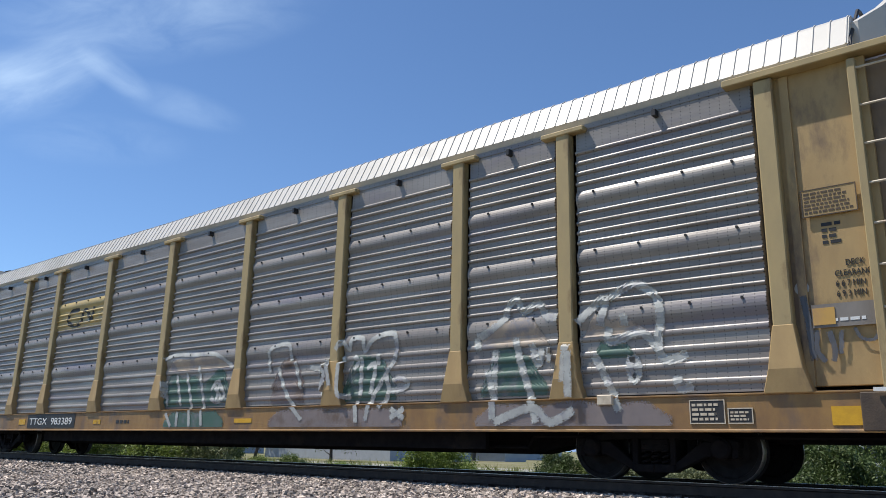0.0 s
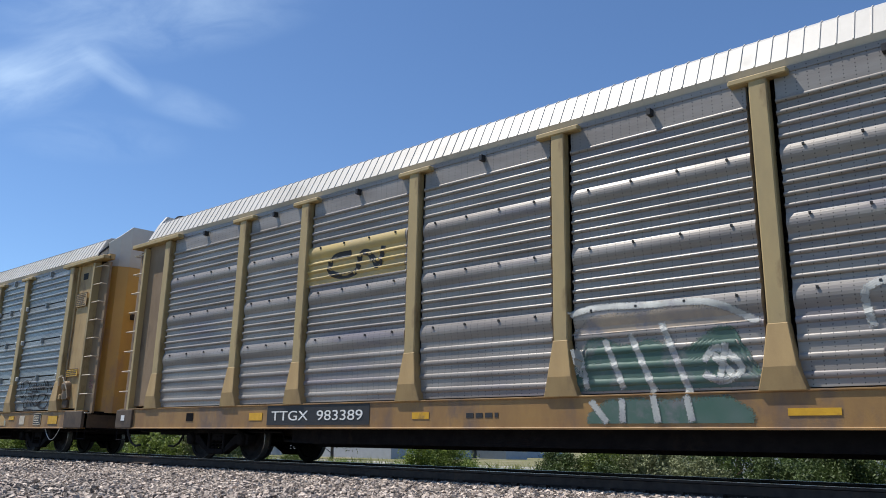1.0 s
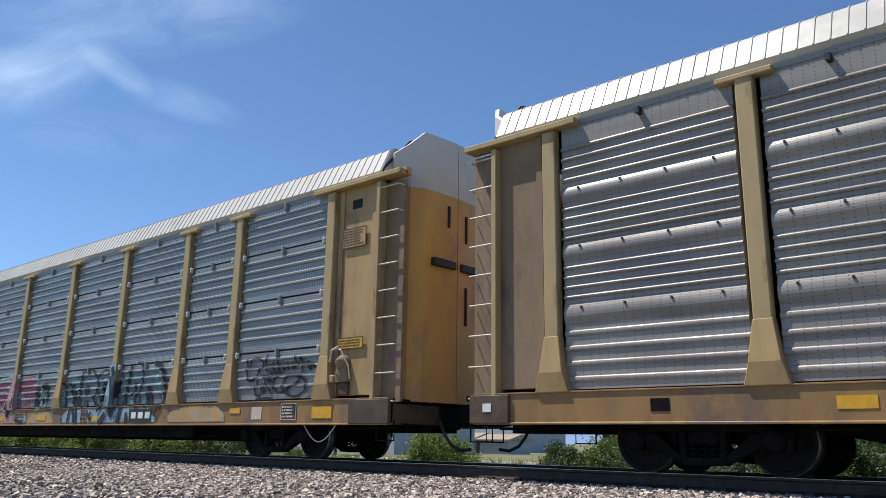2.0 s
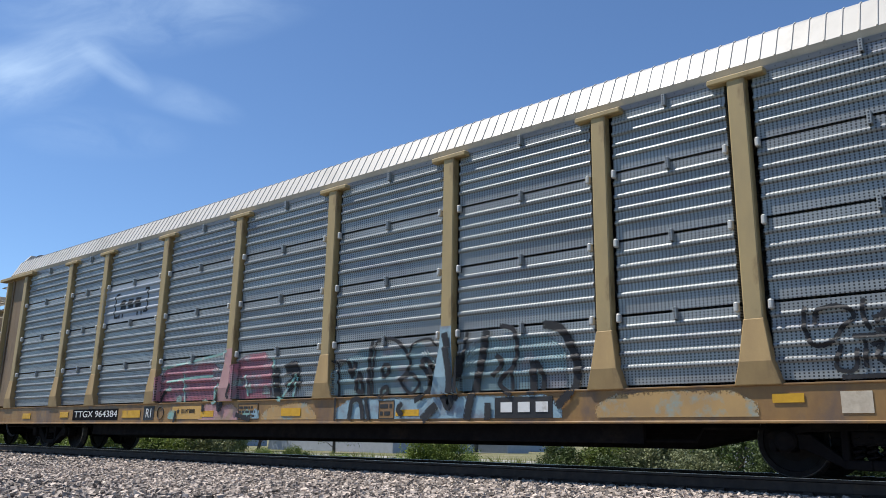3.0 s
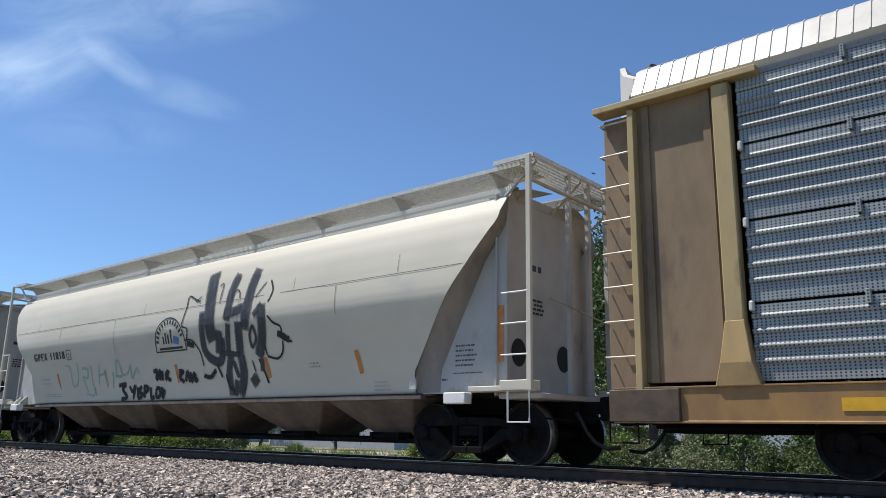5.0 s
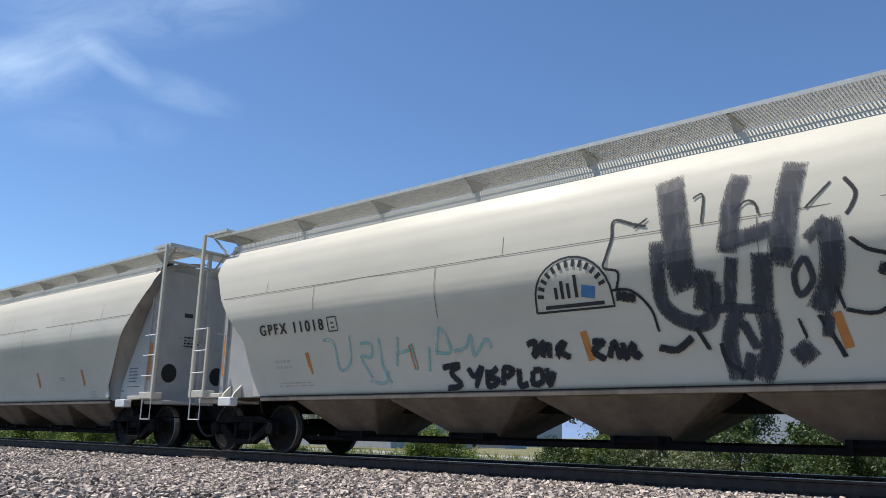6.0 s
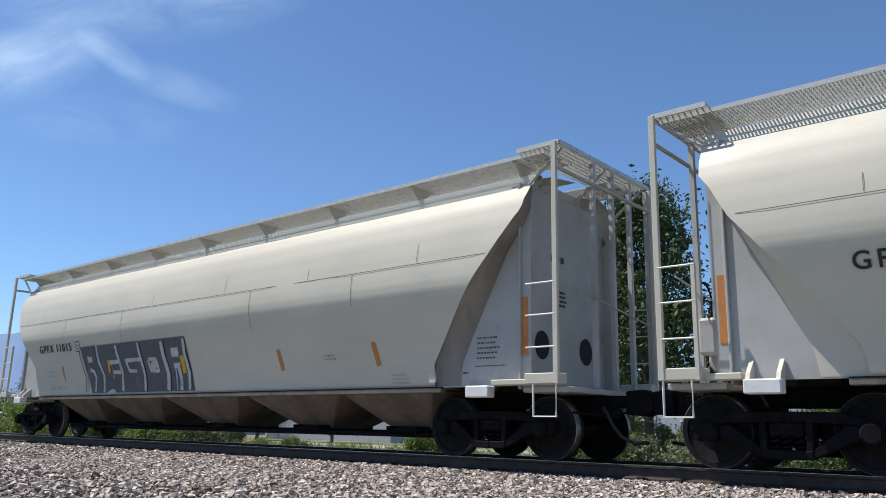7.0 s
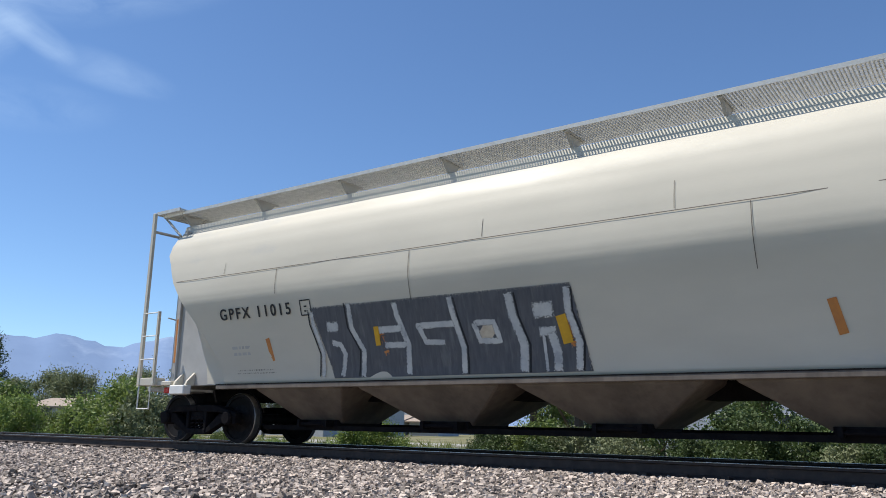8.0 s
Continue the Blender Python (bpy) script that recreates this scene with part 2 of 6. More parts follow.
def as_mesh(name, bm, mat, smooth=False, fix=True):
    me = bpy.data.meshes.new(name)
    if fix:
        bmesh.ops.recalc_face_normals(bm, faces=bm.faces)
    bm.to_mesh(me)
    bm.free()
    me.materials.append(mat)
    if smooth:
        for p in me.polygons:
            p.use_smooth = True
    return me


def part(name, bm, mat, parent=None, label="", smooth=False, fix=True, at=None):
    ob = new(name, as_mesh(name, bm, mat, smooth, fix))
    if parent is not None:
        ob.parent = parent
    if at is not None:
        ob.matrix_basis = at
    return tagged(ob, label, kind="stuff" if name == "print" else "")


def share(name, me, parent, at):
    ob = new(name, me)
    ob.parent = parent
    ob.matrix_basis = at
    return ob


def bevelled(bm, width):
    bmesh.ops.recalc_face_normals(bm, faces=bm.faces)
    sharp = [e for e in bm.edges if len(e.link_faces) == 2 and e.calc_face_angle(0) > 0.6]
    bmesh.ops.bevel(bm, geom=sharp, offset=width, segments=1, affect="EDGES")
    return bm


def text_mesh(words, height, mat, parent, m, name="lettering", wide=1.0, thick=0.003, label="", bold=0.0, apart=1.0):
    """Raised paint letters in the built-in font, lying in x and z and facing -y, from their lower left corner."""
    c = bpy.data.curves.new(name, "FONT")
    c.body, c.size, c.extrude = words, height * 1.42, thick
    c.offset, c.space_character = bold, apart
    tmp = bpy.data.objects.new(name, c)
    me = bpy.data.meshes.new_from_object(tmp)
    bpy.data.objects.remove(tmp)
    me.materials.clear()
    me.materials.append(mat)
    me.name = name
    ob = new(name, me)
    ob.parent = parent
    me.transform(Matrix.Diagonal((wide, 1, 1, 1)))
    ob.matrix_basis = m @ pose(0, 0, 0, 90)
    return tagged(ob, label)


def bars(bm, x, z, rows, width, height, gap, y, rng):
    """Unreadable small print: short bars in rows."""
    for r in range(rows):
        a = x
        end = x + width * rng.uniform(0.75, 1)
        while a < end:
            w = min(rng.uniform(1.0, 3.0) * height, end - a)
            box(bm, a, a + w, y - 0.003, y, z - r * (height + gap), z - r * (height + gap) + height)
            a += w + height * 0.6
    return bm


def ribbon(bm, points, width, surface, across=4, step=0.04):
    """A stroke of paint along points of (along, up) that lies on a surface: surface(x, z) gives y."""
    pts = []
    thin = bm.verts.layers.float.get("thin") or bm.verts.layers.float.new("thin")
    for (x0, z0), (x1, z1) in zip(points, points[1:]):
        n = max(1, int(math.hypot(x1 - x0, z1 - z0) / step))
        pts += [(x0 + (x1 - x0) * k / n, z0 + (z1 - z0) * k / n) for k in range(n)]
    pts.append(points[-1])
    rows = []
    for i, (x, z) in enumerate(pts):
        xa, za = pts[max(i - 1, 0)]
        xb, zb = pts[min(i + 1, len(pts) - 1)]
        d = math.hypot(xb - xa, zb - za) or 1
        nx, nz = -(zb - za) / d, (xb - xa) / d
        row = []
        for k in range(across + 1):
            o = (k / across - 0.5) * width
            row.append(bm.verts.new((x + nx * o, surface(x + nx * o, z + nz * o), z + nz * o)))
            row[-1][thin] = max(abs(2 * k / across - 1), 1 - min(i, len(pts) - 1 - i) * step / max(width * 0.5, step) if across > 2 else 0)
        rows.append(row)
    for a, b in zip(rows, rows[1:]):
        for k in range(across):
            bm.faces.new((a[k], a[k + 1], b[k + 1], b[k]))
    return bm


def patch(bm, x0, x1, z0, z1, surface, step=0.014, edge=None, soft=0.0):
    """A filled field of paint on a surface; edge(x) lowers its top, and the paint thins over the last soft metres."""
    nx, nz = max(1, int((x1 - x0) / 0.06)), max(1, int((z1 - z0) / step))
    grid = {}
    thin = bm.verts.layers.float.get("thin") or bm.verts.layers.float.new("thin")
    for i in range(nx + 1):
        for j in range(nz + 1):
            x = x0 + (x1 - x0) * i / nx
            top = z1 if edge is None else min(z1, edge(x))
            z = z0 + (top - z0) * j / nz
            grid[i, j] = bm.verts.new((x, surface(x, z), z))
            grid[i, j][thin] = max(0, 1 - min(x - x0, x1 - x, top - z) / soft) if soft else 0
    for i in range(nx):
        for j in range(nz):
            bm.faces.new((grid[i, j], grid[i + 1, j], grid[i + 1, j + 1], grid[i, j + 1]))
    return bm


# ---- trucks, wheels and couplers, shared by all cars ----
WHEELS = []


def wheel_mesh(r):
    bm = bmesh.new()
    for side in (-1, 1):
        y = side * 0.75
        prof = [(0.085, -0.1), (0.12, -0.09), (0.13, -0.055), (r * 0.55, -0.015), (r * 0.82, -0.045), (r * 0.84, -0.07), (r - 0.012, -0.072),
                (r, -0.06), (r + 0.002, 0.05), (r + 0.028, 0.062), (r + 0.024, 0.085), (r * 0.84, 0.085), (r * 0.8, 0.05), (0.13, 0.07), (0.085, 0.1)]
        lathe_y(bm, [(a, b if side < 0 else -b) for a, b in prof], 40, (0, y, 0))
    lathe_y(bm, [(0.075, -0.7), (0.075, 0.7)], 12)
    lathe_y(bm, [(0.07, -1.08), (0.09, -1.06), (0.09, -0.85), (0.09, 0.85), (0.09, 1.06), (0.07, 1.08)], 12)
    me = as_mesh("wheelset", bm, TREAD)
    me.materials.append(TREAD_BRIGHT)
    for p in me.polygons:
        if abs(math.hypot(p.center.x, p.center.z) - r) < 0.009:
            p.material_index = 1
    return me


def frame_mesh(base, r):
    """One cast side frame of a truck, seen from the side, with its two windows and spring nest."""
    bm = bmesh.new()
    h = base / 2
    for s in (-1, 1):
        def px(pts):
            return [(s * a, b) for a, b in pts]
        prism(bm, px([(0, r + 0.24), (h * 0.62, r + 0.23), (h + 0.22, r + 0.09), (h + 0.22, r + 0.0), (h * 0.75, r + 0.1), (0, r + 0.12)]), -0.09, 0.09)
        prism(bm, px([(h + 0.2, r + 0.05), (h + 0.2, r - 0.1), (h + 0.12, r - 0.13), (h + 0.1, r + 0.05)]), -0.08, 0.08)
        prism(bm, px([(h - 0.1, r + 0.08), (h - 0.13, r - 0.1), (h - 0.2, r - 0.1), (h * 0.3, r - 0.3), (h * 0.3, r - 0.2), (h - 0.26, r + 0.08)]), -0.08, 0.08)
        prism(bm, px([(0, r - 0.2), (h * 0.32, r - 0.2), (h * 0.32, r - 0.3), (0, r - 0.31)]), -0.1, 0.1)
        prism(bm, px([(0.22, r + 0.14), (0.3, r + 0.14), (0.3, r - 0.22), (0.22, r - 0.22)]), -0.09, 0.09)
    bevelled(bm, 0.012)
    lathe_y(bm, [(0.1, -0.15), (0.13, -0.12), (0.13, 0.08)], 16, (-h, 0, r))
    lathe_y(bm, [(0.1, -0.15), (0.13, -0.12), (0.13, 0.08)], 16, (h, 0, r))
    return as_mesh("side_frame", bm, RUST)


def spring_mesh():
    bm = bmesh.new()
    pts = [(0.055 * math.cos(a * 0.9), 0.055 * math.sin(a * 0.9), 0.025 * a / 2.6) for a in range(0, 28)]
    rod(bm, pts, 0.014, 5)
    return as_mesh("spring", bm, RUST)


SPRING = spring_mesh()


def truck(car, x, r, base, meshes, drop=0.0):
    wheel, frame_me = meshes
    bm = box(bmesh.new(), -0.2, 0.2, -1.05, 1.05, r - 0.04, r + 0.12)
    box(bm, -0.28, 0.28, -0.35, 0.35, r + 0.1, r + 0.2)
    t = part("truck", bevelled(bm, 0.02), RUST, car, "dark cast steel truck with two wheelsets", at=pose(x, 0, -drop))
    for side in (-1, 1):
        share("side_frame", frame_me, t, pose(0, side * 0.99, 0, 0, 0, 0 if side < 0 else 180))
        for k in (-0.14, 0, 0.14):
            share("spring", SPRING, t, pose(k, side * 1.0, r - 0.22))
    for s in (-1, 1):
        w = share("wheelset", wheel, t, pose(s * base / 2, 0, r))
        WHEELS.append((w, s * base / 2, r))
    for s in (-1, 1):
        beam = box(bmesh.new(), -0.05, 0.05, -0.85, 0.85, r - 0.06, r + 0.04)
        for side in (-1, 1):
            box(beam, -0.07, 0.07, side * 0.75 - 0.06, side * 0.75 + 0.06, r - 0.13, r + 0.12)
        part("brake_beam", bevelled(beam, 0.01), RUST, t, at=pose(s * (base / 2 - r - 0.06), 0, 0))
    return t


def coupler(car, x, side):
    """Draft gear, shank and knuckle beyond the end sill, and the brake hose that hangs below."""
    bm = box(bmesh.new(), -0.9, 0.06, -0.26, 0.26, 0.56, 0.95)
    box(bm, 0.0, 0.42, -0.1, 0.1, 0.72, 0.9)
    prism(bm, [(0.36, 0.62), (0.68, 0.6), (0.8, 0.7), (0.79, 0.92), (0.62, 0.98), (0.36, 0.96)], -0.17, 0.1)
    prism(bm, [(0.5, 0.63), (0.8, 0.63), (0.8, 0.95), (0.5, 0.95)], 0.08, 0.2)
    c = part("coupler", bevelled(bm, 0.02), RUST, car, "dark knuckle coupler with draft gear", at=pose(x, 0, 0, 0, 0, 0 if side > 0 else 180))
    pts = [(0.12, -0.42, 0.72), (0.2, -0.44, 0.62), (0.3, -0.44, 0.45), (0.42, -0.42, 0.3), (0.6, -0.4, 0.22), (0.8, -0.38, 0.24)]
    part("brake_hose", rod(bmesh.new(), pts, 0.028, 8), RUBBER, c, "black rubber brake hose", True)
    bar = rod(bmesh.new(), [(0.15, -1.35, 0.62), (0.2, -0.4, 0.6), (0.4, -0.1, 0.66)], 0.016, 6)
    part("uncoupling_lever", bar, RUST, c)
    return c


def grab(bm, x0, x1, y, z, deep=0.07, r=0.011):
    rod(bm, [(x0, y, z), (x0, y - deep, z), (x1, y - deep, z), (x1, y, z)], r, 6)
# strokes of sprayed paint, in metres along and up each car
SCRIPT = [[(9.58, 1.9), (9.55, 1.68), (9.63, 1.46), (9.81, 1.47), (9.94, 1.62), (10.07, 1.76), (9.94, 1.87), (9.71, 1.84), (9.66, 1.68)], [(10.18, 1.94), (10.16, 1.75), (10.22, 1.58)], [(10.24, 1.72), (10.47, 1.73)], [(10.28, 1.64), (10.37, 1.77), (10.43, 1.63), (10.51, 1.78), (10.57, 1.62), (10.66, 1.77), (10.72, 1.62), (10.8, 1.76), (10.86, 1.63), (10.94, 1.76), (10.99, 1.62), (11.07, 1.77)]]
SCRIPT += [[(11.03, 1.89), (11.05, 1.65), (11.15, 1.77), (11.22, 1.8), (11.24, 1.58), (11.12, 1.39), (10.82, 1.26), (10.57, 1.2), (10.42, 1.32), (10.45, 1.46), (10.62, 1.49)], [(11.28, 1.68), (11.41, 1.73), (11.45, 1.59), (11.54, 1.69), (11.61, 1.61)]]
SCRIPT += [[(11.36, 1.3), (11.31, 1.21), (11.19, 1.14), (11.02, 1.12), (10.86, 1.16), (10.73, 1.23), (10.68, 1.33), (10.73, 1.42), (10.86, 1.49), (11.03, 1.5), (11.2, 1.47), (11.32, 1.39), (11.36, 1.3)], [(9.92, 1.45), (9.85, 1.2), (10.03, 1.17), (10.07, 1.4)], [(10.16, 1.48), (10.14, 1.19)], [(10.21, 1.42), (10.32, 1.44), (10.26, 1.31), (10.37, 1.18)], [(9.89, 1.09), (10.37, 1.1)], [(10.03, 1.53), (10.37, 1.52)], [(10.26, 1.58), (10.67, 1.57)]]
PINK_LINES = [[(-3.95, 1.78), (-1.4, 2.03)], [(-3.69, 1.49), (-2.75, 1.55), (-1.95, 1.56)], [(-3.04, 1.66), (-2.93, 1.03)], [(-1.75, 1.41), (-1.62, 1.14), (-1.8, 1.01), (-1.87, 1.24), (-1.75, 1.41)], [(-0.85, 1.55), (-0.73, 1.12)], [(0, 1.84), (0.13, 1.18), (0.38, 1.01)]]
PINK_LINES += [[(0.33, 1.09), (0.73, 1.48), (0.63, 1.08)]]
SPOTS = [[(0.38, 1.57), (0.63, 1.64), (0.68, 1.4), (0.43, 1.25)], [(0.73, 1.32), (0.82, 1.27)], [(0.08, 1.63), (0.18, 1.09)]]
WHITE_BIG = [[(7.43, 1.99), (7.58, 2.01), (7.94, 2.21), (8.02, 2.4), (8.17, 2.48), (8.29, 2.3), (8.55, 2.39), (8.67, 2.21), (8.86, 2.16)], [(7.43, 1.99), (7.48, 1.77)], [(7.79, 1.79), (7.76, 1.43), (7.77, 0.75)], [(7.63, 1.51), (7.75, 1.09)], [(8.14, 1.94), (8.25, 1.5), (8.46, 0.95), (8.52, 0.72)], [(8.42, 1.84), (8.53, 1.52), (8.58, 1.76)]]
WHITE_BIG += [[(8.72, 1.76), (8.72, 1.61), (8.83, 1.59)], [(9.18, 2.04), (9.31, 2.16), (9.6, 2.36), (9.52, 1.98)], [(9.65, 2.35), (10.03, 2.49), (10.29, 2.34), (10.39, 2.09), (10.33, 1.72), (10.42, 1.49), (10.72, 1.54)], [(9.96, 1.57), (9.93, 1.41), (9.98, 1.25), (10.05, 1.4), (9.96, 1.57)], [(9.4, 1.61), (9.52, 1.42), (9.8, 0.85)], [(9.65, 1.97), (9.66, 1.77), (10.09, 1.85), (10.31, 1.67)]]
WHITE_BIG += [[(9.87, 2.13), (9.88, 1.95)], [(9.05, 1.77), (9, 1.25)], [(9.08, 1.68), (9.08, 1.05)], [(7.8, 0.73), (8.45, 0.93), (8.75, 0.73), (9.13, 0.89)], [(10.56, 1.29), (10.6, 1.13), (10.77, 1.16)]]
WHITE_MID = [[(4.38, 1.98), (4.49, 2.12), (4.66, 1.99), (4.74, 2.16), (5, 2.14), (5.02, 1.94), (5.26, 2.12), (5.55, 2.19), (5.76, 2.14), (5.75, 1.8), (5.55, 1.53), (5.27, 1.15), (5.17, 0.77)], [(4.54, 1.88), (4.52, 1.26), (4.76, 1.17)], [(4.97, 1.85), (4.97, 1.16)], [(5.1, 1.64), (5.3, 1.69), (5.2, 1.21)], [(4.78, 1.86), (4.89, 1.77), (4.78, 1.63)], [(5.37, 1.88), (5.35, 1.66)]]
WHITE_MID += [[(5.63, 1.25), (5.91, 1.27), (6.05, 1.36), (5.86, 1.45), (5.71, 1.39)], [(5.73, 0.96), (6.05, 0.8)], [(5.73, 0.81), (6.05, 0.96)], [(3.95, 1.37), (4.14, 1.84), (4.32, 1.36)], [(4.91, 1.11), (4.95, 0.74)], [(5.55, 1.53), (5.63, 1.2), (5.45, 0.98)]]
WHITE_LEFT = [[(2.49, 1.68), (2.47, 2.11), (3.02, 2.18), (3.1, 1.86)], [(2.73, 1.78), (3.03, 1.25), (3.56, 0.79)], [(3.21, 1.86), (3.42, 1.34)], [(3.62, 1.73), (4.16, 1.61), (3.97, 1.22)]]
WHITE_GREEN = [[(-1.24, 2.13), (-0.84, 2.21), (-0.03, 2.17), (0.71, 2.13), (1.3, 1.84)], [(-1.12, 1.66), (-1, 1.12)], [(-0.73, 1.78), (-0.47, 1.11)], [(-0.36, 1.83), (-0.04, 1.06)], [(0.08, 1.94), (0.43, 1.01)], [(-0.92, 0.98), (-0.68, 0.68)]]
WHITE_GREEN += [[(-0.47, 1), (-0.47, 0.68)], [(-0.04, 1.03), (0.01, 0.68)], [(0.39, 1.01), (0.45, 0.69)], [(0.6, 1.41), (0.78, 1.57), (1.06, 1.32), (0.82, 1.17), (0.59, 1.28)], [(0.71, 1.51), (0.99, 1.2)], [(0.89, 1.63), (0.78, 1.14)]]
TAG = [[(-2.56, 1.38), (-2.22, 1.41), (-2.39, 1.29), (-2.21, 1.11), (-2.49, 1.07)], [(-2.05, 1.36), (-1.94, 1.23), (-1.78, 1.37), (-1.94, 1.06)], [(-1.68, 1.33), (-1.69, 1.08), (-1.49, 1.16), (-1.67, 1.22), (-1.49, 1.34)], [(-1.41, 1.08), (-1.37, 1.33), (-1.21, 1.29), (-1.36, 1.19)], [(-1.11, 1.32), (-1.11, 1.08), (-0.97, 1.1)], [(-0.87, 1.28), (-0.89, 1.1), (-0.73, 1.12), (-0.73, 1.27), (-0.87, 1.28)]]
TAG += [[(-0.63, 1.31), (-0.61, 1.07), (-0.52, 1.26)], [(-0.92, 1.64), (-0.77, 1.67), (-0.82, 1.47), (-0.63, 1.66), (-0.68, 1.45)], [(-0.54, 1.66), (-0.57, 1.44)], [(-0.45, 1.44), (-0.29, 1.64), (-0.42, 1.55), (-0.22, 1.43)], [(0.14, 1.62), (0.31, 1.61), (0.15, 1.5), (0.32, 1.38)], [(0.37, 1.4), (0.47, 1.6), (0.53, 1.37)]]
TAG += [[(0.6, 1.59), (0.61, 1.39), (0.73, 1.56), (0.75, 1.4), (0.83, 1.45)]]
TEAL_LINES = [[(-5.25, 1.96), (-4.98, 1.9), (-4.91, 1.44), (-4.62, 1.54), (-4.56, 2.01)], [(-4.33, 1.85), (-4.06, 1.82), (-4.1, 1.61), (-4.34, 1.63), (-4.12, 1.26)], [(-3.86, 1.92), (-3.85, 1.46), (-3.68, 1.17)], [(-3.43, 1.91), (-3.53, 1.44)], [(-3.52, 1.64), (-3.17, 1.69)], [(-3.16, 1.79), (-3.09, 1.35)]]
TEAL_LINES += [[(-2.77, 1.72), (-2.83, 1.33)], [(-2.65, 1.62), (-2.34, 1.62), (-2.5, 1.99), (-2.65, 1.58)], [(-2.28, 1.62), (-2.04, 1.67), (-1.91, 1.84), (-1.89, 1.53), (-1.64, 1.76), (-1.55, 1.63)], [(-4.2, 1.23), (-3.83, 1.18), (-3.74, 1.38)]]
# the same with a width for each stroke
BROAD = [(0.44, [(1.38, 3.66), (1.43, 3.39), (1.5, 2.84), (1.53, 2.41), (1.59, 2.16)]), (0.24, [(1.24, 2.82), (1.23, 2.39), (1.24, 2.02), (1.48, 1.8), (1.79, 1.79), (1.93, 2.24)]), (0.29, [(2.32, 3.53), (2.2, 3.14), (2.16, 2.77), (2.12, 2.54)]), (0.34, [(2.96, 3.56), (2.87, 3.19), (2.8, 2.79), (2.71, 2.31)]), (0.25, [(2.05, 2.67), (2.4, 2.72), (2.8, 2.79)]), (0.28, [(1.85, 2.38), (1.72, 1.9)])]
BROAD += [(0.19, [(2.18, 2.49), (2.06, 1.92)]), (0.29, [(2.53, 2.5), (2.44, 1.81)]), (0.31, [(3.27, 2.8), (3.28, 2.39), (3.18, 2.02), (3.03, 1.78)]), (0.16, [(3.02, 2.57), (3.27, 2.8)]), (0.09, [(2.99, 2.4), (2.85, 2.21), (2.88, 1.98), (3.04, 2.14), (2.99, 2.4)]), (0.24, [(2.16, 1.91), (2.0, 1.52), (2.04, 1.06)])]
BROAD += [(0.3, [(2.47, 1.85), (2.48, 1.46), (2.31, 1.05)]), (0.14, [(2.18, 1.76), (2.32, 1.41)]), (0.17, [(2.24, 1.38), (2.14, 1.06)]), (0.29, [(2.76, 1.45), (2.9, 1.25)]), (0.15, [(3.14, 1.75), (3.1, 1.5)]), (0.13, [(1.84, 1.89), (2.08, 1.91), (2.44, 1.85)])]
OUTLINE = [(0.04, [(1.1, 3.04), (0.92, 3.1), (0.63, 3.2), (0.6, 2.95), (0.52, 2.71), (0.48, 2.56), (0.68, 2.48), (0.62, 2.25)]), (0.03, [(0.92, 3.04), (1.12, 3.15)]), (0.04, [(0.55, 2.26), (0.83, 2.23), (1.06, 1.98), (1.12, 1.69)]), (0.14, [(0.6, 2.19), (0.88, 2.13)]), (0.03, [(1.72, 3.31), (1.85, 3.34), (1.83, 2.96)]), (0.03, [(2.21, 3.01), (2.36, 3.15), (2.48, 3.12), (2.52, 2.97)])]
OUTLINE += [(0.03, [(3.04, 2.95), (3.33, 3.23)]), (0.05, [(3.46, 3.25), (3.57, 3.06), (3.52, 2.89), (3.46, 2.81)]), (0.05, [(3.47, 2.55), (3.63, 2.4), (3.84, 2.3), (3.84, 2.09), (4.11, 2.02)]), (0.14, [(3.71, 2.2), (4.04, 2.05)]), (0.05, [(3.84, 2.05), (3.79, 1.84), (3.61, 1.73), (3.32, 1.79)]), (0.04, [(3.26, 2.05), (3.32, 1.79)])]
OUTLINE += [(0.06, [(3.04, 1.76), (3.16, 1.5), (3.25, 1.28)]), (0.04, [(2.82, 1.73), (2.88, 1.51)]), (0.06, [(1.61, 1.71), (1.75, 1.43)]), (0.06, [(1.89, 1.51), (1.94, 1.29), (2.13, 1.15)]), (0.1, [(1.09, 1.5), (1.33, 1.46), (1.55, 1.6)])]
LETTERS = [(0.042, [(1.82, 1.69), (1.87, 1.32), (1.88, 0.64)]), (0.032, [(1.82, 1.69), (2.08, 1.65)]), (0.074, [(2.1, 1.67), (2.19, 1.4), (2.27, 1.64)]), (0.063, [(2.66, 1.97), (2.61, 1.59), (2.62, 1.03), (2.71, 0.65)]), (0.063, [(2.28, 1.14), (2.38, 1.44), (2.46, 1.14), (2.29, 1.16)]), (0.074, [(2.23, 0.66), (2.3, 0.97), (2.49, 0.97), (2.57, 0.66)])]
LETTERS += [(0.047, [(2.75, 1.95), (3.08, 1.98), (3.33, 1.86), (3.5, 1.66), (3.53, 1.49), (3.3, 1.28)]), (0.053, [(2.93, 1.56), (3.05, 1.54), (3.08, 1.45), (2.94, 1.36), (2.93, 1.56)]), (0.053, [(2.9, 1.16), (3.03, 1.19), (3.05, 1.11), (2.92, 1.04), (2.9, 1.16)]), (0.03, [(2.76, 1.95), (2.7, 1.49), (2.7, 1.05)]), (0.032, [(3.5, 1.69), (3.63, 1.87), (3.93, 1.92), (4.1, 1.79)])]
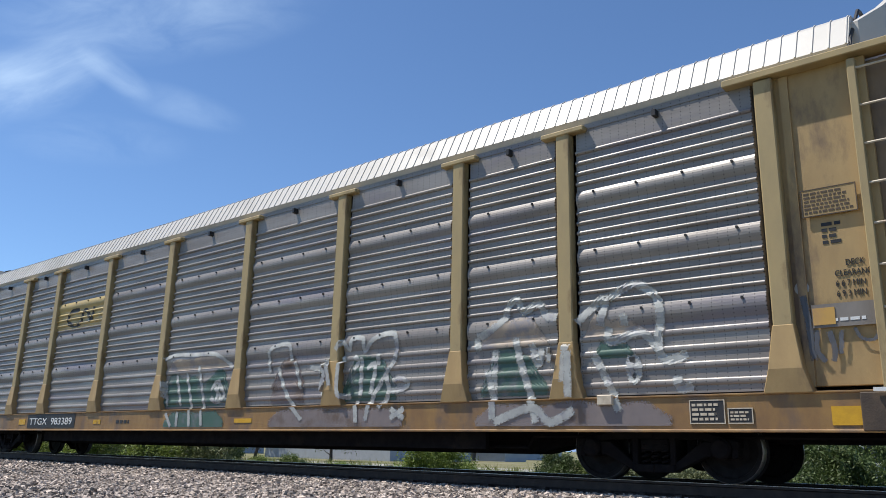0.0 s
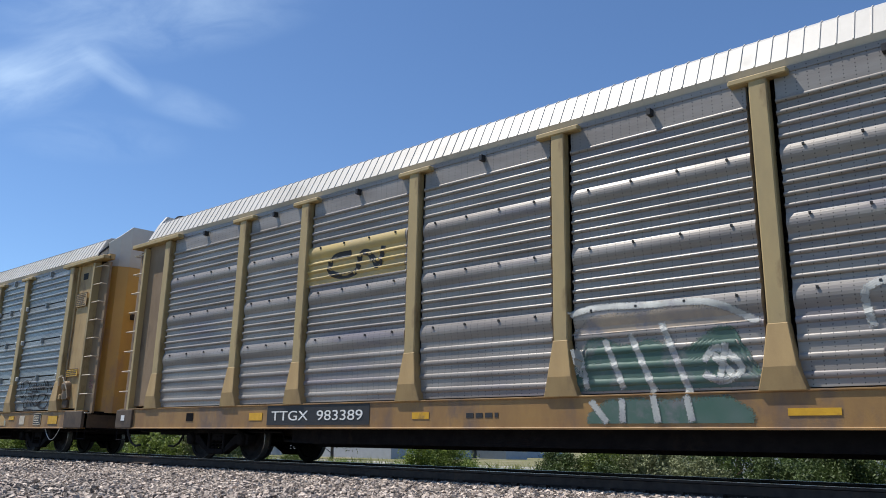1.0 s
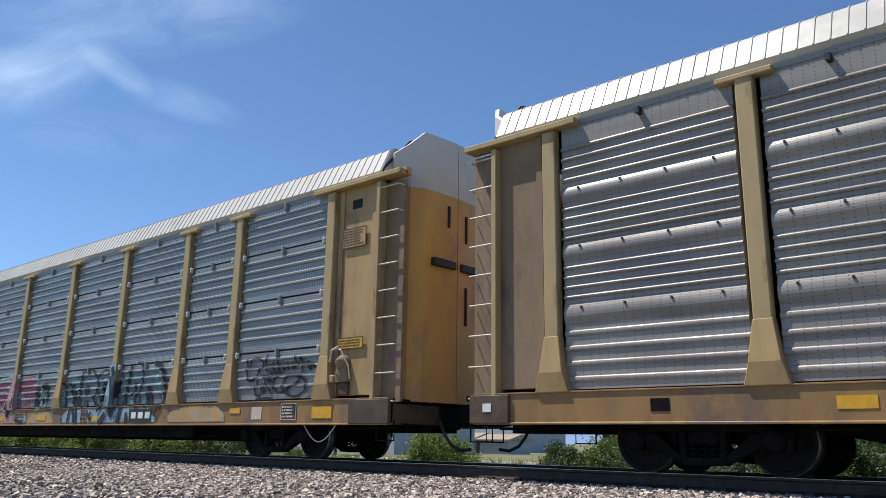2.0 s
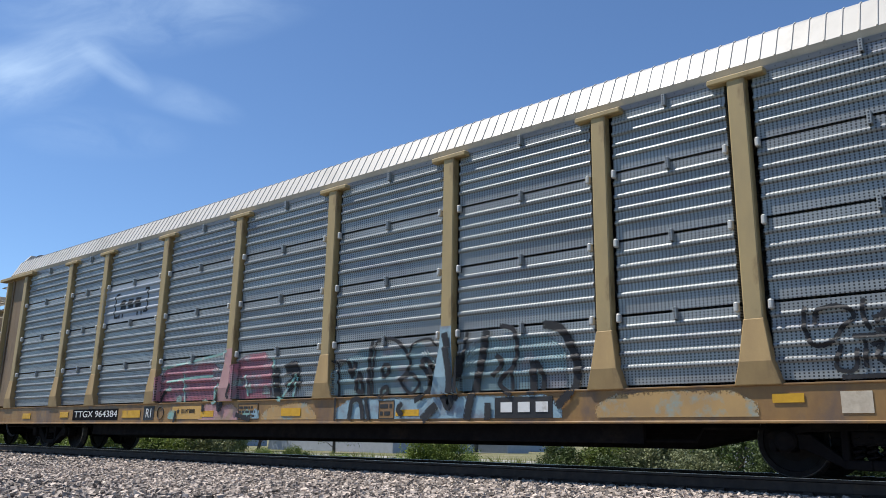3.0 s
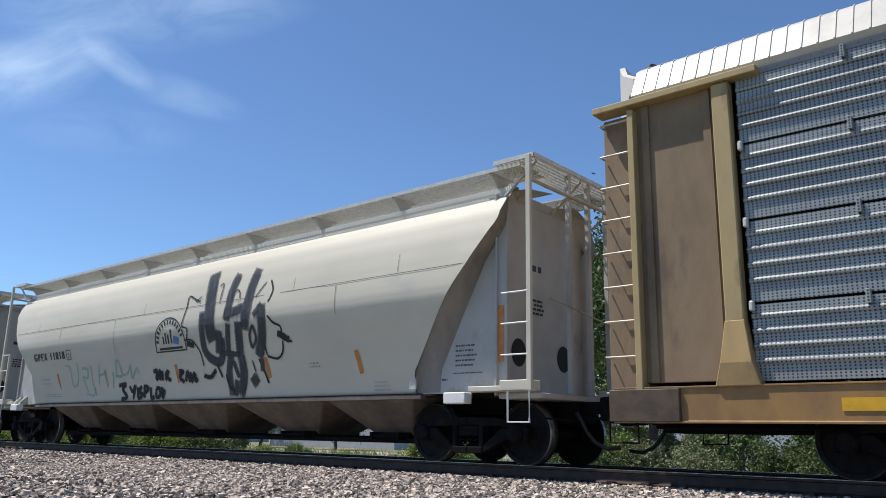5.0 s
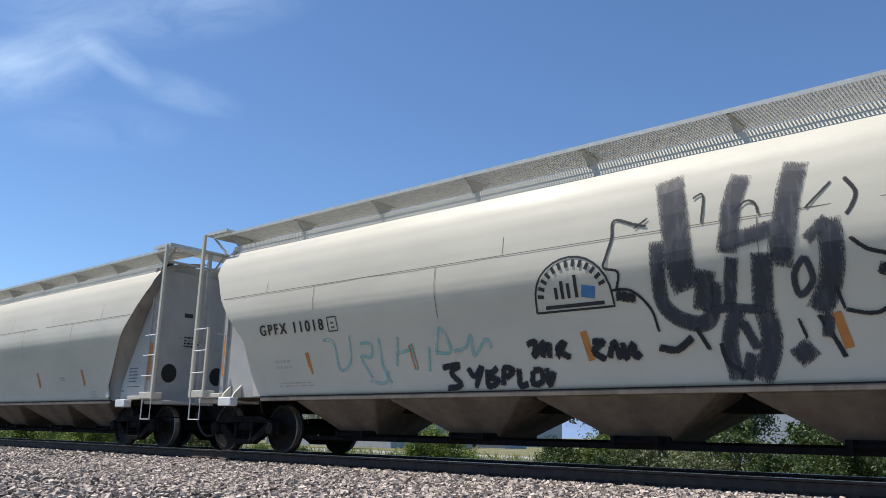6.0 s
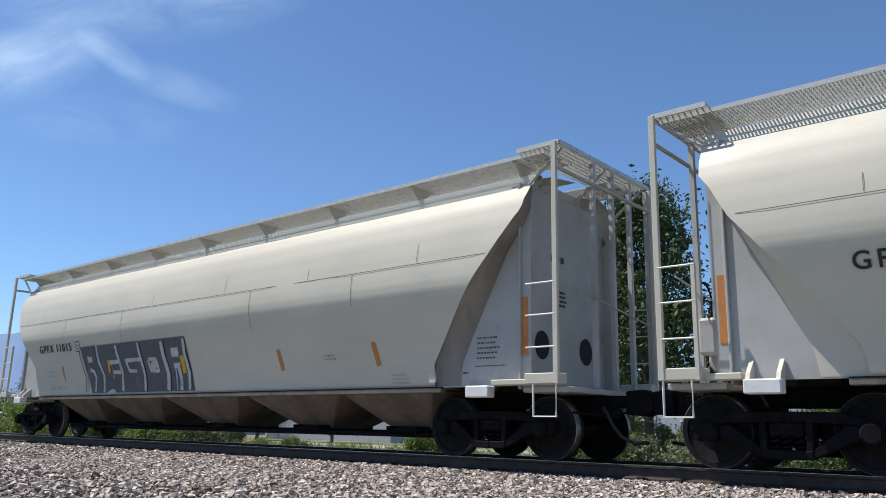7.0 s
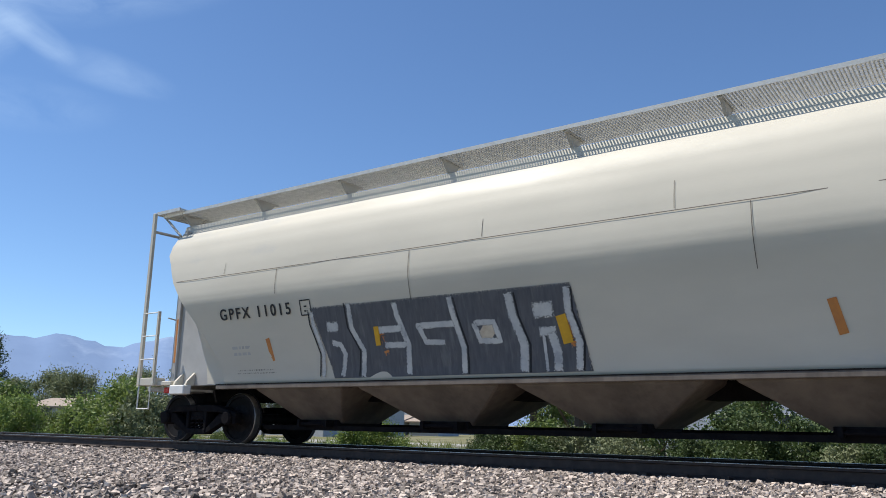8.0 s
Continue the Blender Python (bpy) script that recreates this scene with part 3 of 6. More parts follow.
LETTERS += [(0.042, [(3.33, 1.26), (3.55, 1.39), (3.74, 1.24), (3.56, 1.07), (3.33, 1.26)]), (0.069, [(3.76, 1.55), (3.93, 1.37), (4.04, 1.23), (3.81, 1.0), (3.71, 0.95)]), (0.063, [(3.76, 1.55), (3.9, 1.59), (4.14, 1.34)]), (0.074, [(3.46, 0.93), (3.37, 0.82), (3.48, 0.72)]), (0.116, [(4.17, 0.89), (3.88, 0.65)])]
LETTERS_TWO = [(0.1, [(4.32, 1.98), (4.42, 1.55), (4.47, 1.2), (4.41, 0.85), (4.29, 1.04)]), (0.045, [(4.7, 1.98), (4.61, 1.45), (4.54, 0.93)]), (0.11, [(5.07, 1.98), (4.99, 1.52), (4.85, 1.02), (4.76, 0.65)]), (0.055, [(5.31, 2.02), (5.56, 1.94), (5.63, 1.65), (5.56, 1.41), (5.31, 1.18), (5.57, 0.99)]), (0.06, [(5.24, 1.59), (5.37, 1.48), (5.29, 1.37), (5.18, 1.28)]), (0.04, [(5.54, 1.37), (5.55, 1.01)])]
LETTERS_TWO += [(0.1, [(5.91, 1.47), (5.9, 1)]), (0.06, [(5.95, 1.47), (6.07, 1.27), (6.06, 1.06)]), (0.1, [(6.06, 1.97), (6.34, 1.91), (6.52, 1.67), (6.62, 1.36), (6.56, 1.06), (6.32, 0.82)]), (0.1, [(5.16, 0.9), (5.16, 0.65)])]
DROPS = [(0.06, [(-1.56, 1.21), (-1.63, 1.1), (-1.6, 0.88), (-1.49, 0.9)]), (0.1, [(-1.52, 1.04), (-1.52, 0.91)]), (0.07, [(-2.13, 0.99), (-2.13, 0.84)]), (0.06, [(-3.9, 1.04), (-3.8, 1.23), (-3.67, 1.29)]), (0.07, [(-0.99, 0.78), (-0.73, 0.72), (-0.5, 0.68)]), (0.06, [(-3.18, 0.62), (-3.12, 0.87)])]
DROPS += [(0.05, [(-1.16, 1.38), (-1.24, 1.16), (-1.17, 1.09)])]
BLOCK_WHITE = [(0.09, [(-4.6, 2.14), (-4.59, 1.94), (-4.44, 1.46), (-4.49, 1.09)]), (0.10, [(-3.77, 2.22), (-3.77, 1.84), (-3.56, 1.47), (-3.62, 1.07)]), (0.17, [(-4.3, 1.88), (-4.04, 1.87)]), (0.10, [(-4.22, 1.63), (-4.04, 1.58), (-3.96, 1.43), (-4.06, 1.08)]), (0.11, [(-2.84, 2.17), (-2.81, 1.96), (-2.66, 1.53), (-2.7, 1.08)]), (0.11, [(-3.25, 1.77), (-2.74, 1.78)])]
BLOCK_WHITE += [(0.10, [(-3.13, 1.54), (-2.69, 1.53)]), (0.10, [(-2.48, 1.79), (-1.75, 1.79)]), (0.09, [(-2.43, 1.79), (-2.32, 1.55), (-1.97, 1.53)]), (0.10, [(-1.81, 2.17), (-1.77, 1.89), (-1.66, 1.45), (-1.69, 1.07)]), (0.09, [(-1.44, 1.78), (-1.11, 1.77), (-1.03, 1.51), (-1.36, 1.52), (-1.44, 1.78)]), (0.14, [(-0.82, 2.15), (-0.79, 1.83), (-0.66, 1.45), (-0.7, 1.07)])]
BLOCK_WHITE += [(0.22, [(-0.47, 1.88), (-0.15, 1.89)]), (0.13, [(-0.41, 1.6), (-0.15, 1.6)]), (0.14, [(-0.23, 1.59), (-0.16, 1.31), (-0.18, 1.07)]), (0.05, [(-0.35, 1.56), (-0.34, 1.07)]), (0.11, [(0.08, 2.16), (0.06, 1.85), (0.17, 1.44), (0.13, 1.07)])]
BLOCK_DARK = [(0.03, [(-4.67, 2.14), (-4.67, 1.94), (-4.51, 1.46), (-4.57, 1.09)]), (0.03, [(-3.86, 2.23), (-3.85, 1.85), (-3.64, 1.47), (-3.71, 1.08)]), (0.03, [(-1.74, 2.16), (-1.7, 1.89), (-1.59, 1.45), (-1.62, 1.07)]), (0.03, [(0.14, 2.15), (0.12, 1.85), (0.24, 1.44), (0.19, 1.07)]), (0.03, [(-0.73, 2.15), (-0.7, 1.83), (-0.57, 1.44), (-0.61, 1.06)])]
BLOCK_YELLOW = [(0.10, [(-3.26, 1.83), (-3.25, 1.54)]), (0.15, [(-0.06, 1.8), (-0.02, 1.6), (0.01, 1.43)])]
BLOCK_CREAM = [(0.15, [(-1.31, 1.71), (-1.15, 1.57)])]


# ---- autorack cars ----
POSTS = (-9.0, -7.02, -4.2, -1.37, 1.52, 4.33, 7.07, 9.02)
END_POST = 11.88
FLOOR_Z, TOP_Z = 1.05, 4.86


RIB_HALF = 0.21


def ridged(z, bands):
    """How far a ribbed sheet stands out at a height: bands of (low, high, ribs, depth); ribs 0 is one broad bulge."""
    for lo, hi, ribs, depth in bands:
        if lo <= z < hi:
            u = (z - lo) / (hi - lo)
            if not ribs:
                return depth * math.sin(math.pi * u)
            f = (u * ribs) % 1
            return depth * math.sqrt(max(0.0, 1 - ((f - 0.5) / RIB_HALF) ** 2))
    return 0.0


BANDS_A = [(1.1, 1.93, 4, 0.024), (1.95, 2.25, 0, 0.04), (2.26, 2.82, 4, 0.036), (2.84, 3.1, 0, 0.04), (3.11, 3.68, 4, 0.036), (3.7, 3.95, 0, 0.04), (3.97, 4.6, 4, 0.036)]
BANDS_B = []
for low, high in ((1.07, 1.97), (2.0, 2.98), (3.01, 3.96), (3.99, 4.84)):
    BANDS_B.append((low + 0.17 * (high - low), low + 0.95 * (high - low), 4, 0.032))
SHEET_Y = -1.45


def sheet_rows(bands):
    rows = []
    for lo, hi, ribs, depth in bands:
        if ribs:
            p = (hi - lo) / ribs
            for k in range(ribs):
                rows += [lo + (k + 0.5 + RIB_HALF * v) * p for v in (-1, -0.97, -0.85, -0.6, -0.3, 0, 0.3, 0.6, 0.85, 0.97, 1)]
        else:
            rows += [lo + (hi - lo) * k / 8 for k in range(9)]
        rows.append(hi - 1e-4)
    return rows


def sheet(x0, x1, z0, z1, bands):
    """One ribbed sheet with turned-in edges."""
    zs = [z0] + [z for z in sheet_rows(bands) if z0 + 0.005 < z < z1 - 0.005] + [z1]
    bm = bmesh.new()
    rows = []
    for z in zs:
        y = SHEET_Y - ridged(z, bands)
        rows.append([bm.verts.new((x0, SHEET_Y + 0.05, z)), bm.verts.new((x0 + 0.012, y, z)), bm.verts.new((x1 - 0.012, y, z)), bm.verts.new((x1, SHEET_Y + 0.05, z))])
    for a, b in zip(rows, rows[1:]):
        for k in range(3):
            bm.faces.new((a[k], a[k + 1], b[k + 1], b[k]))
    for r in (rows[0], rows[-1]):
        e = [bm.verts.new((v.co.x, SHEET_Y + 0.05, v.co.z)) for v in r[1:3]]
        bm.faces.new((r[1], r[2], e[1], e[0]))
    return bm


def post_mesh():
    bm = box(bmesh.new(), -0.112, 0.112, -1.55, -1.4, 1.75, 4.84)
    return as_mesh("post", bevelled(bm, 0.015), OLIVE)


def gusset_mesh():
    bm = bmesh.new()
    lo = [(-0.27, -1.57, 1.03), (0.27, -1.57, 1.03), (0.27, -1.4, 1.03), (-0.27, -1.4, 1.03)]
    mid = [(-0.19, -1.6, 1.3), (0.19, -1.6, 1.3), (0.19, -1.4, 1.3), (-0.19, -1.4, 1.3)]
    hi = [(-0.118, -1.556, 1.8), (0.118, -1.556, 1.8), (0.115, -1.4, 1.8), (-0.115, -1.4, 1.8)]
    rings = [[bm.verts.new(p) for p in r] for r in (lo, mid, hi)]
    for a, b in zip(rings, rings[1:]):
        for k in range(4):
            bm.faces.new((a[k], a[(k + 1) % 4], b[(k + 1) % 4], b[k]))
    bm.faces.new(rings[0][::-1])
    bm.faces.new(rings[-1])
    return as_mesh("gusset", bevelled(bm, 0.01), TAN)


def top_plate_mesh():
    return as_mesh("top_plate", bevelled(box(bmesh.new(), -0.36, 0.36, -1.57, -1.42, 4.82, 4.9), 0.015), OLIVE)


def roof_sheet(x0, x1):
    """White roof: two sloping sides and a flat crown, with standing ribs across it."""
    section = [(-1.43, 4.93), (-1.5, 5.02), (-1.29, 5.45), (-1.18, 5.53), (-0.7, 5.6), (0.7, 5.6), (1.18, 5.53), (1.29, 5.45), (1.5, 5.02), (1.43, 4.93)]
    bm = bmesh.new()
    n = int((x1 - x0) / 0.188)
    p = (x1 - x0) / n
    xs = []
    for k in range(n):
        a = x0 + k * p
        xs += [(a, 0), (a + 0.15, 0), (a + 0.156, 0.014), (a + 0.17, 0.014), (a + 0.176, 0)]
    xs.append((x1, 0))
    rows = []
    for x, out in xs:
        row = []
        for y, z in section:
            s = 1 if abs(y) > 0.75 else 0.3
            row.append(bm.verts.new((x, y + math.copysign(out * 0.7 * s, y), z + out * 0.7)))
        rows.append(row)
    for a, b in zip(rows, rows[1:]):
        for k in range(len(section) - 1):
            bm.faces.new((a[k], a[k + 1], b[k + 1], b[k]))
    for r in (rows[0], rows[-1]):
        bm.faces.new(r)
    return bm


def autorack(name, label, x, steel, bands, stacked, trim):
    car = tagged(new(name), label, "railcar")
    car.location = (x, 0, 0)
    rng = random.Random(int(-x))
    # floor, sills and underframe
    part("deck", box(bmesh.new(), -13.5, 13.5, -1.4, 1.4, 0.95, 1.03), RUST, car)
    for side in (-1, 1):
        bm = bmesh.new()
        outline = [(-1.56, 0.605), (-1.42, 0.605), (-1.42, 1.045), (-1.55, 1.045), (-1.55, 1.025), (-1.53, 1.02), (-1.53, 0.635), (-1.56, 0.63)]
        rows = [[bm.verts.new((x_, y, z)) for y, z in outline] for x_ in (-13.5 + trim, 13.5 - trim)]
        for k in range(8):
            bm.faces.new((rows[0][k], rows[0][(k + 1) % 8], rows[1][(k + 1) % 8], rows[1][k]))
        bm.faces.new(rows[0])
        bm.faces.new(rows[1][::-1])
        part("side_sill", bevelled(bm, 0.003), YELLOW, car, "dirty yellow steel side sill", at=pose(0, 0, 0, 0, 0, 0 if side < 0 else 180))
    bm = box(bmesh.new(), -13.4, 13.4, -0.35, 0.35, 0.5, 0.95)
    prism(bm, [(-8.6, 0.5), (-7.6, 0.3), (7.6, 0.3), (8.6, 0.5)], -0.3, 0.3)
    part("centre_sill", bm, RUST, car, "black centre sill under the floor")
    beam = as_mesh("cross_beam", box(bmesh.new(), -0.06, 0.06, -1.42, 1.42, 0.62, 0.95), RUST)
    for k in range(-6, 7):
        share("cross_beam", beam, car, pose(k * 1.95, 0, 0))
    # Added black strips that stand for the shaded underframe below the side sills.
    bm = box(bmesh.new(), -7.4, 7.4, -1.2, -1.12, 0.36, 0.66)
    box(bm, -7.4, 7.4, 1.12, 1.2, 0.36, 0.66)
    part("underframe_skirt", bm, RUST, car, "black strip for the shaded underframe")
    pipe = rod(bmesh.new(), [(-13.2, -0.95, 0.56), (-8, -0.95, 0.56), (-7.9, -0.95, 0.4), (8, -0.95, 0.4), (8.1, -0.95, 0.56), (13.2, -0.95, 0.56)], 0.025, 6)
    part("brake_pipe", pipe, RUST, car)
    # posts
    post, gusset, plate = post_mesh(), gusset_mesh(), top_plate_mesh()
    for side in (-1, 1):
        for px in POSTS + (-END_POST, END_POST):
            turn = pose(px, 0, 0, 0, 0, 0 if side < 0 else 180)
            p = share("post", post, car, turn)
            share("gusset", gusset, p, pose(0, 0, 0))
            if abs(px) < 10:
                share("top_plate", plate, p, pose(0, 0, 0))
    # ribbed sheets between the posts
    edges = sorted(POSTS + (-END_POST, END_POST))
    seams = (1.05, 1.975, 2.99, 3.97, 4.86) if stacked else (1.07, 4.86)
    for a, b in zip(edges, edges[1:]):
        for z0, z1 in zip(seams, seams[1:]):
            gap = 0.034 if stacked else 0
            part("side_sheet", sheet(a + 0.165, b - 0.165, z0 + gap, z1, bands), steel, car)
        back = sheet(-b + 0.1, -a - 0.1, seams[0], seams[-1], bands)
        part("side_sheet", back, steel, car, at=pose(0, 0, 0, 0, 0, 180))
    # latches between the sheets, bolts on the broad bands
    if stacked:
        lug = as_mesh("latch", bevelled(box(bmesh.new(), -0.025, 0.025, -1.52, -1.44, -0.1, 0.06), 0.006), STEEL_B)
        clip = as_mesh("clip", bevelled(box(bmesh.new(), -0.028, 0.028, -1.54, -1.46, -0.06, 0.06), 0.015), GALV)
        for a, b in zip(edges, edges[1:]):
            for z in seams[1:]:
                share("latch", lug, car, pose((a + b) / 2, 0, z))
            for z in seams[1:-1]:
                share("clip", clip, car, pose(a + 0.2, 0, z - 0.02))
                share("clip", clip, car, pose(b - 0.2, 0, z - 0.02))
    else:
        bolt = as_mesh("bolt", box(bmesh.new(), -0.013, 0.013, -1.505, -1.48, 0.06, 0.09), BLACK)
        for a, b in zip(edges, edges[1:]):
            n = int((b - a) / 0.65)
            for k in range(n):
                bx = a + (b - a) * (k + 0.7) / (n + 0.4)
                for z in (2.1, 2.97, 3.82):
                    share("bolt", bolt, car, pose(bx, 0, z))
        lug = as_mesh("latch", bevelled(box(bmesh.new(), -0.03, 0.03, -1.55, -1.44, -0.05, 0.05), 0.006), BLACK)
        for a, b in zip(edges, edges[1:]):
            share("latch", lug, car, pose((a + b) / 2, 0, 4.8))
    # eaves and roof
    for side in (-1, 1):
        bm = box(bmesh.new(), -13.2 + trim, 13.2 - trim, -1.46, -1.36, 4.86, 4.935)
        part("eave_rail", bm, STEEL_A, car, at=pose(0, 0, 0, 0, 0, 0 if side < 0 else 180))
    part("roof", roof_sheet(-13.12 + trim, 13.12 - trim), ROOF_WHITE, car, "white ribbed sheet steel roof")
    # ends
    for s in (-1, 1):
        for side in (-1, 1):
            turn = pose(0, 0, 0, 0, 0, 0 if side < 0 else 180)
            q = s if side < 0 else -s

            def span_x(a, b):
                a, b = (v - trim if v > 13 else v for v in (a, b))
                return (a, b) if q > 0 else (-b, -a)
            x0, x1 = span_x(11.9, 13.12)
            bm = box(bmesh.new(), x0, x1, -1.43, -1.36, 1.1, 4.86)
            # Panels at the -x end switch to dark tan, which carries their shade and grime.
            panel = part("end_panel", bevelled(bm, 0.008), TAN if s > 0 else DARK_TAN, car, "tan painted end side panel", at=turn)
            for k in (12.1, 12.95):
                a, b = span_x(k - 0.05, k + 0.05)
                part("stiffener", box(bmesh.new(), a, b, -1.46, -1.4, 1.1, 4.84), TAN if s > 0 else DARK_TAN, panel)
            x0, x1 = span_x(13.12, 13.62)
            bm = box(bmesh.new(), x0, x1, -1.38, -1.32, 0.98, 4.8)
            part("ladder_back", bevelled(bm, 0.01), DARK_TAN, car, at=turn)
            x0, x1 = span_x(13.08, 13.17)
            stile = bevelled(box(bmesh.new(), x0, x1, -1.56, -1.36, 0.95, 4.8), 0.008)
            lad = part("ladder", stile, OLIVE, car, "tan end ladder with pale rungs", at=turn)
            x0, x1 = span_x(13.12, 13.6)
            for k in range(9):
                r = bmesh.new()
                grab(r, x0, x1, -1.4, 0.98 + k * 0.462, 0.13, 0.014)
                part("rung", r, LIGHT_BAR, lad)
            x0, x1 = span_x(11.4, 13.68)
            bm = box(bmesh.new(), x0, x1, -1.6, -1.4, 4.85, 4.94)
            part("eave_beam", bevelled(bm, 0.01), OLIVE, car, "tan overhanging beam under the roof end", at=turn)
            x0, x1 = span_x(11.9, 13.68)
            bm = box(bmesh.new(), x0, x1, -1.44, -1.3, 4.86, 4.99)
            part("end_header", bm, TAN, car, at=turn)
            # step below
            x0, x1 = span_x(13.2, 13.6)
            st = rod(bmesh.new(), [(x0, -1.48, 0.68), (x0, -1.48, 0.36), (x1, -1.48, 0.36), (x1, -1.48, 0.68)], 0.016, 6)
            part("stirrup_step", st, RUST, car, at=turn)
            x0, x1 = span_x(12.6, 13.55)
            part("corner_sill", bevelled(box(bmesh.new(), x0, x1, -1.58, -1.5, 0.62, 1.02), 0.01), BROWN, car, at=turn)
        # the two radial end doors, yellow with a white head
        for side in (-1, 1):
            plan = [(13.2, 1.25), (13.45, 1.08), (13.6, 0.86), (13.66, 0.01)]
            leaf = []
            for lo, hi, mat in ((1.0, 4.75, YELLOW), (4.753, 0, ROOF_WHITE)):
                bm = bmesh.new()
                cols = []
                for dx, dy in plan:
                    top = hi or float(np.interp(dy, [0, 0.86, 1.25], [5.84, 5.83, 5.4]))
                    px = s * (dx - trim)
                    cols.append([bm.verts.new(v) for v in ((px, side * dy, lo), (px, side * dy, top), (px - s * 0.08, side * (dy - 0.005), top), (px - s * 0.08, side * (dy - 0.005), lo))])
                for a, b in zip(cols, cols[1:]):
                    for k in range(4):
                        bm.faces.new((a[k], a[(k + 1) % 4], b[(k + 1) % 4], b[k]))
                bm.faces.new(cols[0])
                bm.faces.new(cols[-1][::-1])
                leaf.append(bm)
            door = part("end_door", leaf[0], DOOR_YELLOW, car, "curved yellow end door leaf")
            part("door_head", leaf[1], ROOF_WHITE, door, "white painted door head")
            for zc, h in ((4.2, 0.26), (2.75, 0.35)) if side > 0 else ((4.35, 0.2),):
                a, b = sorted((s * (13.63 - trim), s * (13.67 - trim)))
                part("door_slot", box(bmesh.new(), a, b, side * 0.25 - 0.025, side * 0.25 + 0.025, zc - h, zc + h), HOLE, door)
            a, b = sorted((s * (13.56 - trim), s * (13.71 - trim)))
            part("door_band", bevelled(box(bmesh.new(), a, b, side * 0.38 - 0.3, side * 0.38 + 0.3, 3.38, 3.52), 0.01), BLACK, door, "black locking band")
        xa, xb = sorted((s * (13.25 - trim), s * (13.5 - trim)))
        part("end_sill", bevelled(box(bmesh.new(), xa, xb, -1.5, 1.5, 0.62, 1.0), 0.02), BROWN, car, "grimy brown end sill")
        xa, xb = (13.1, 13.3) if s > 0 else (-13.3, -13.1)
        for side in (-1, 1):
            bm = box(bmesh.new(), xa, xb, side * 1.12 - 0.18, side * 1.12 + 0.18, 1.0, 4.85)
            part("corner_post", bevelled(bm, 0.02), YELLOW, car, "rusty yellow corner post")
        coupler(car, (13.5 - 0.4 * trim) * s, s)
        arch = [(s * (13.13 - trim), y, z + 0.02) for y, z in ((-1.5, 4.95), (-1.45, 5.06), (-0.8, 5.75), (-0.7, 5.785), (0.7, 5.785), (0.8, 5.75), (1.45, 5.06), (1.5, 4.95))]
        part("roof_edge", rod(bmesh.new(), arch, 0.025, 6), BLACK, car, "black trim at the roof end")
    meshes = wheel_mesh(0.419), frame_mesh(1.77, 0.419)
    for s in (-1, 1):
        truck(car, 10.01 * s, 0.419, 1.77, meshes)
    return car, rng


SILL_Y = -1.534


def on_sill(x, z):
    return SILL_Y


def plate_on(car, x0, x1, z0, z1, mat, name="reflector", y=-1.532, label="", deep=0.006):
    return part(name, box(bmesh.new(), x0, x1, y - deep, y, z0, z1), mat, car, label)


def framed_print(car, x0, x1, z0, z1, y, ground, ink, rows, rng, name="stencil_box", label="black stencil panel with white lines"):
    ob = part(name, box(bmesh.new(), x0, x1, y - 0.006, y, z0, z1), ground, car, label)
    bm = bmesh.new()
    e = 0.012
    for a, b, c, d in ((x0, x1, z0, z0 + e), (x0, x1, z1 - e, z1), (x0, x0 + e, z0 + e, z1 - e), (x1 - e, x1, z0 + e, z1 - e)):
        box(bm, a, b, y - 0.01, y - 0.006, c, d)
    h = (z1 - z0 - 0.06) / rows
    bars(bm, x0 + 0.03, z1 - 0.03 - h * 0.8, rows, x1 - x0 - 0.07, h * 0.55, h * 0.45, y - 0.0065, rng)
    part("print", bm, ink, ob)
    return ob


def hand_brake(car, x, z):
    """Hand brake: a dark rounded gear housing, a pale wheel rim and its rods on the end panel."""
    bm = lathe_y(bmesh.new(), [(0.05, -1.6), (0.1, -1.58), (0.13, -1.53), (0.14, -1.43)], 18, (x, 0, z))
    prism(bm, [(x - 0.1, z), (x + 0.1, z), (x + 0.17, z - 0.27), (x + 0.13, z - 0.33), (x - 0.13, z - 0.33), (x - 0.17, z - 0.27)], -1.53, -1.43)
    ob = part("hand_brake", bm, DARK_TAN, car, "tan bell-shaped hand brake housing with pale rods")
    # Dark brown box stands in for the shadow below the housing.
    part("brake_shadow_box", bevelled(box(bmesh.new(), x - 0.12, x + 0.14, -1.5, -1.43, z - 0.55, z - 0.34), 0.015), BROWN, ob)
    part("brake_lever", rod(bmesh.new(), [(x - 0.02, -1.64, z + 0.24), (x + 0.12, -1.66, z + 0.2), (x + 0.28, -1.62, z - 0.08), (x + 0.29, -1.58, z - 0.3)], 0.014, 6), LIGHT_BAR, ob)
    part("brake_lever", rod(bmesh.new(), [(x - 0.22, -1.6, z + 0.02), (x - 0.12, -1.66, z + 0.2), (x + 0.05, -1.66, z + 0.26)], 0.022, 6), LIGHT_BAR, ob)
    part("brake_bracket", bevelled(box(bmesh.new(), x - 0.42, x - 0.16, -1.56, -1.42, z - 0.34, z - 0.2), 0.02), TAN, ob)
    return ob


# first autorack
RACK_ONE, rng = autorack("autorack_car", "weathered grey ribbed autorack railcar with white and green graffiti", -16.81, STEEL_A, BANDS_A, False, 0.25)


def skin_a(x, z):
    if z < 1.045:
        return -1.535
    return SHEET_Y - ridged(z, BANDS_A) - 0.005


def skin_b(x, z):
    if z < 1.045:
        return -1.535
    for p in POSTS:
        if abs(x - p) < 0.13 and z > 1.75:
            return -1.556
        if abs(x - p) < 0.28 and z <= 1.75:
            return -1.607
    return SHEET_Y - ridged(z, BANDS_B) - 0.005


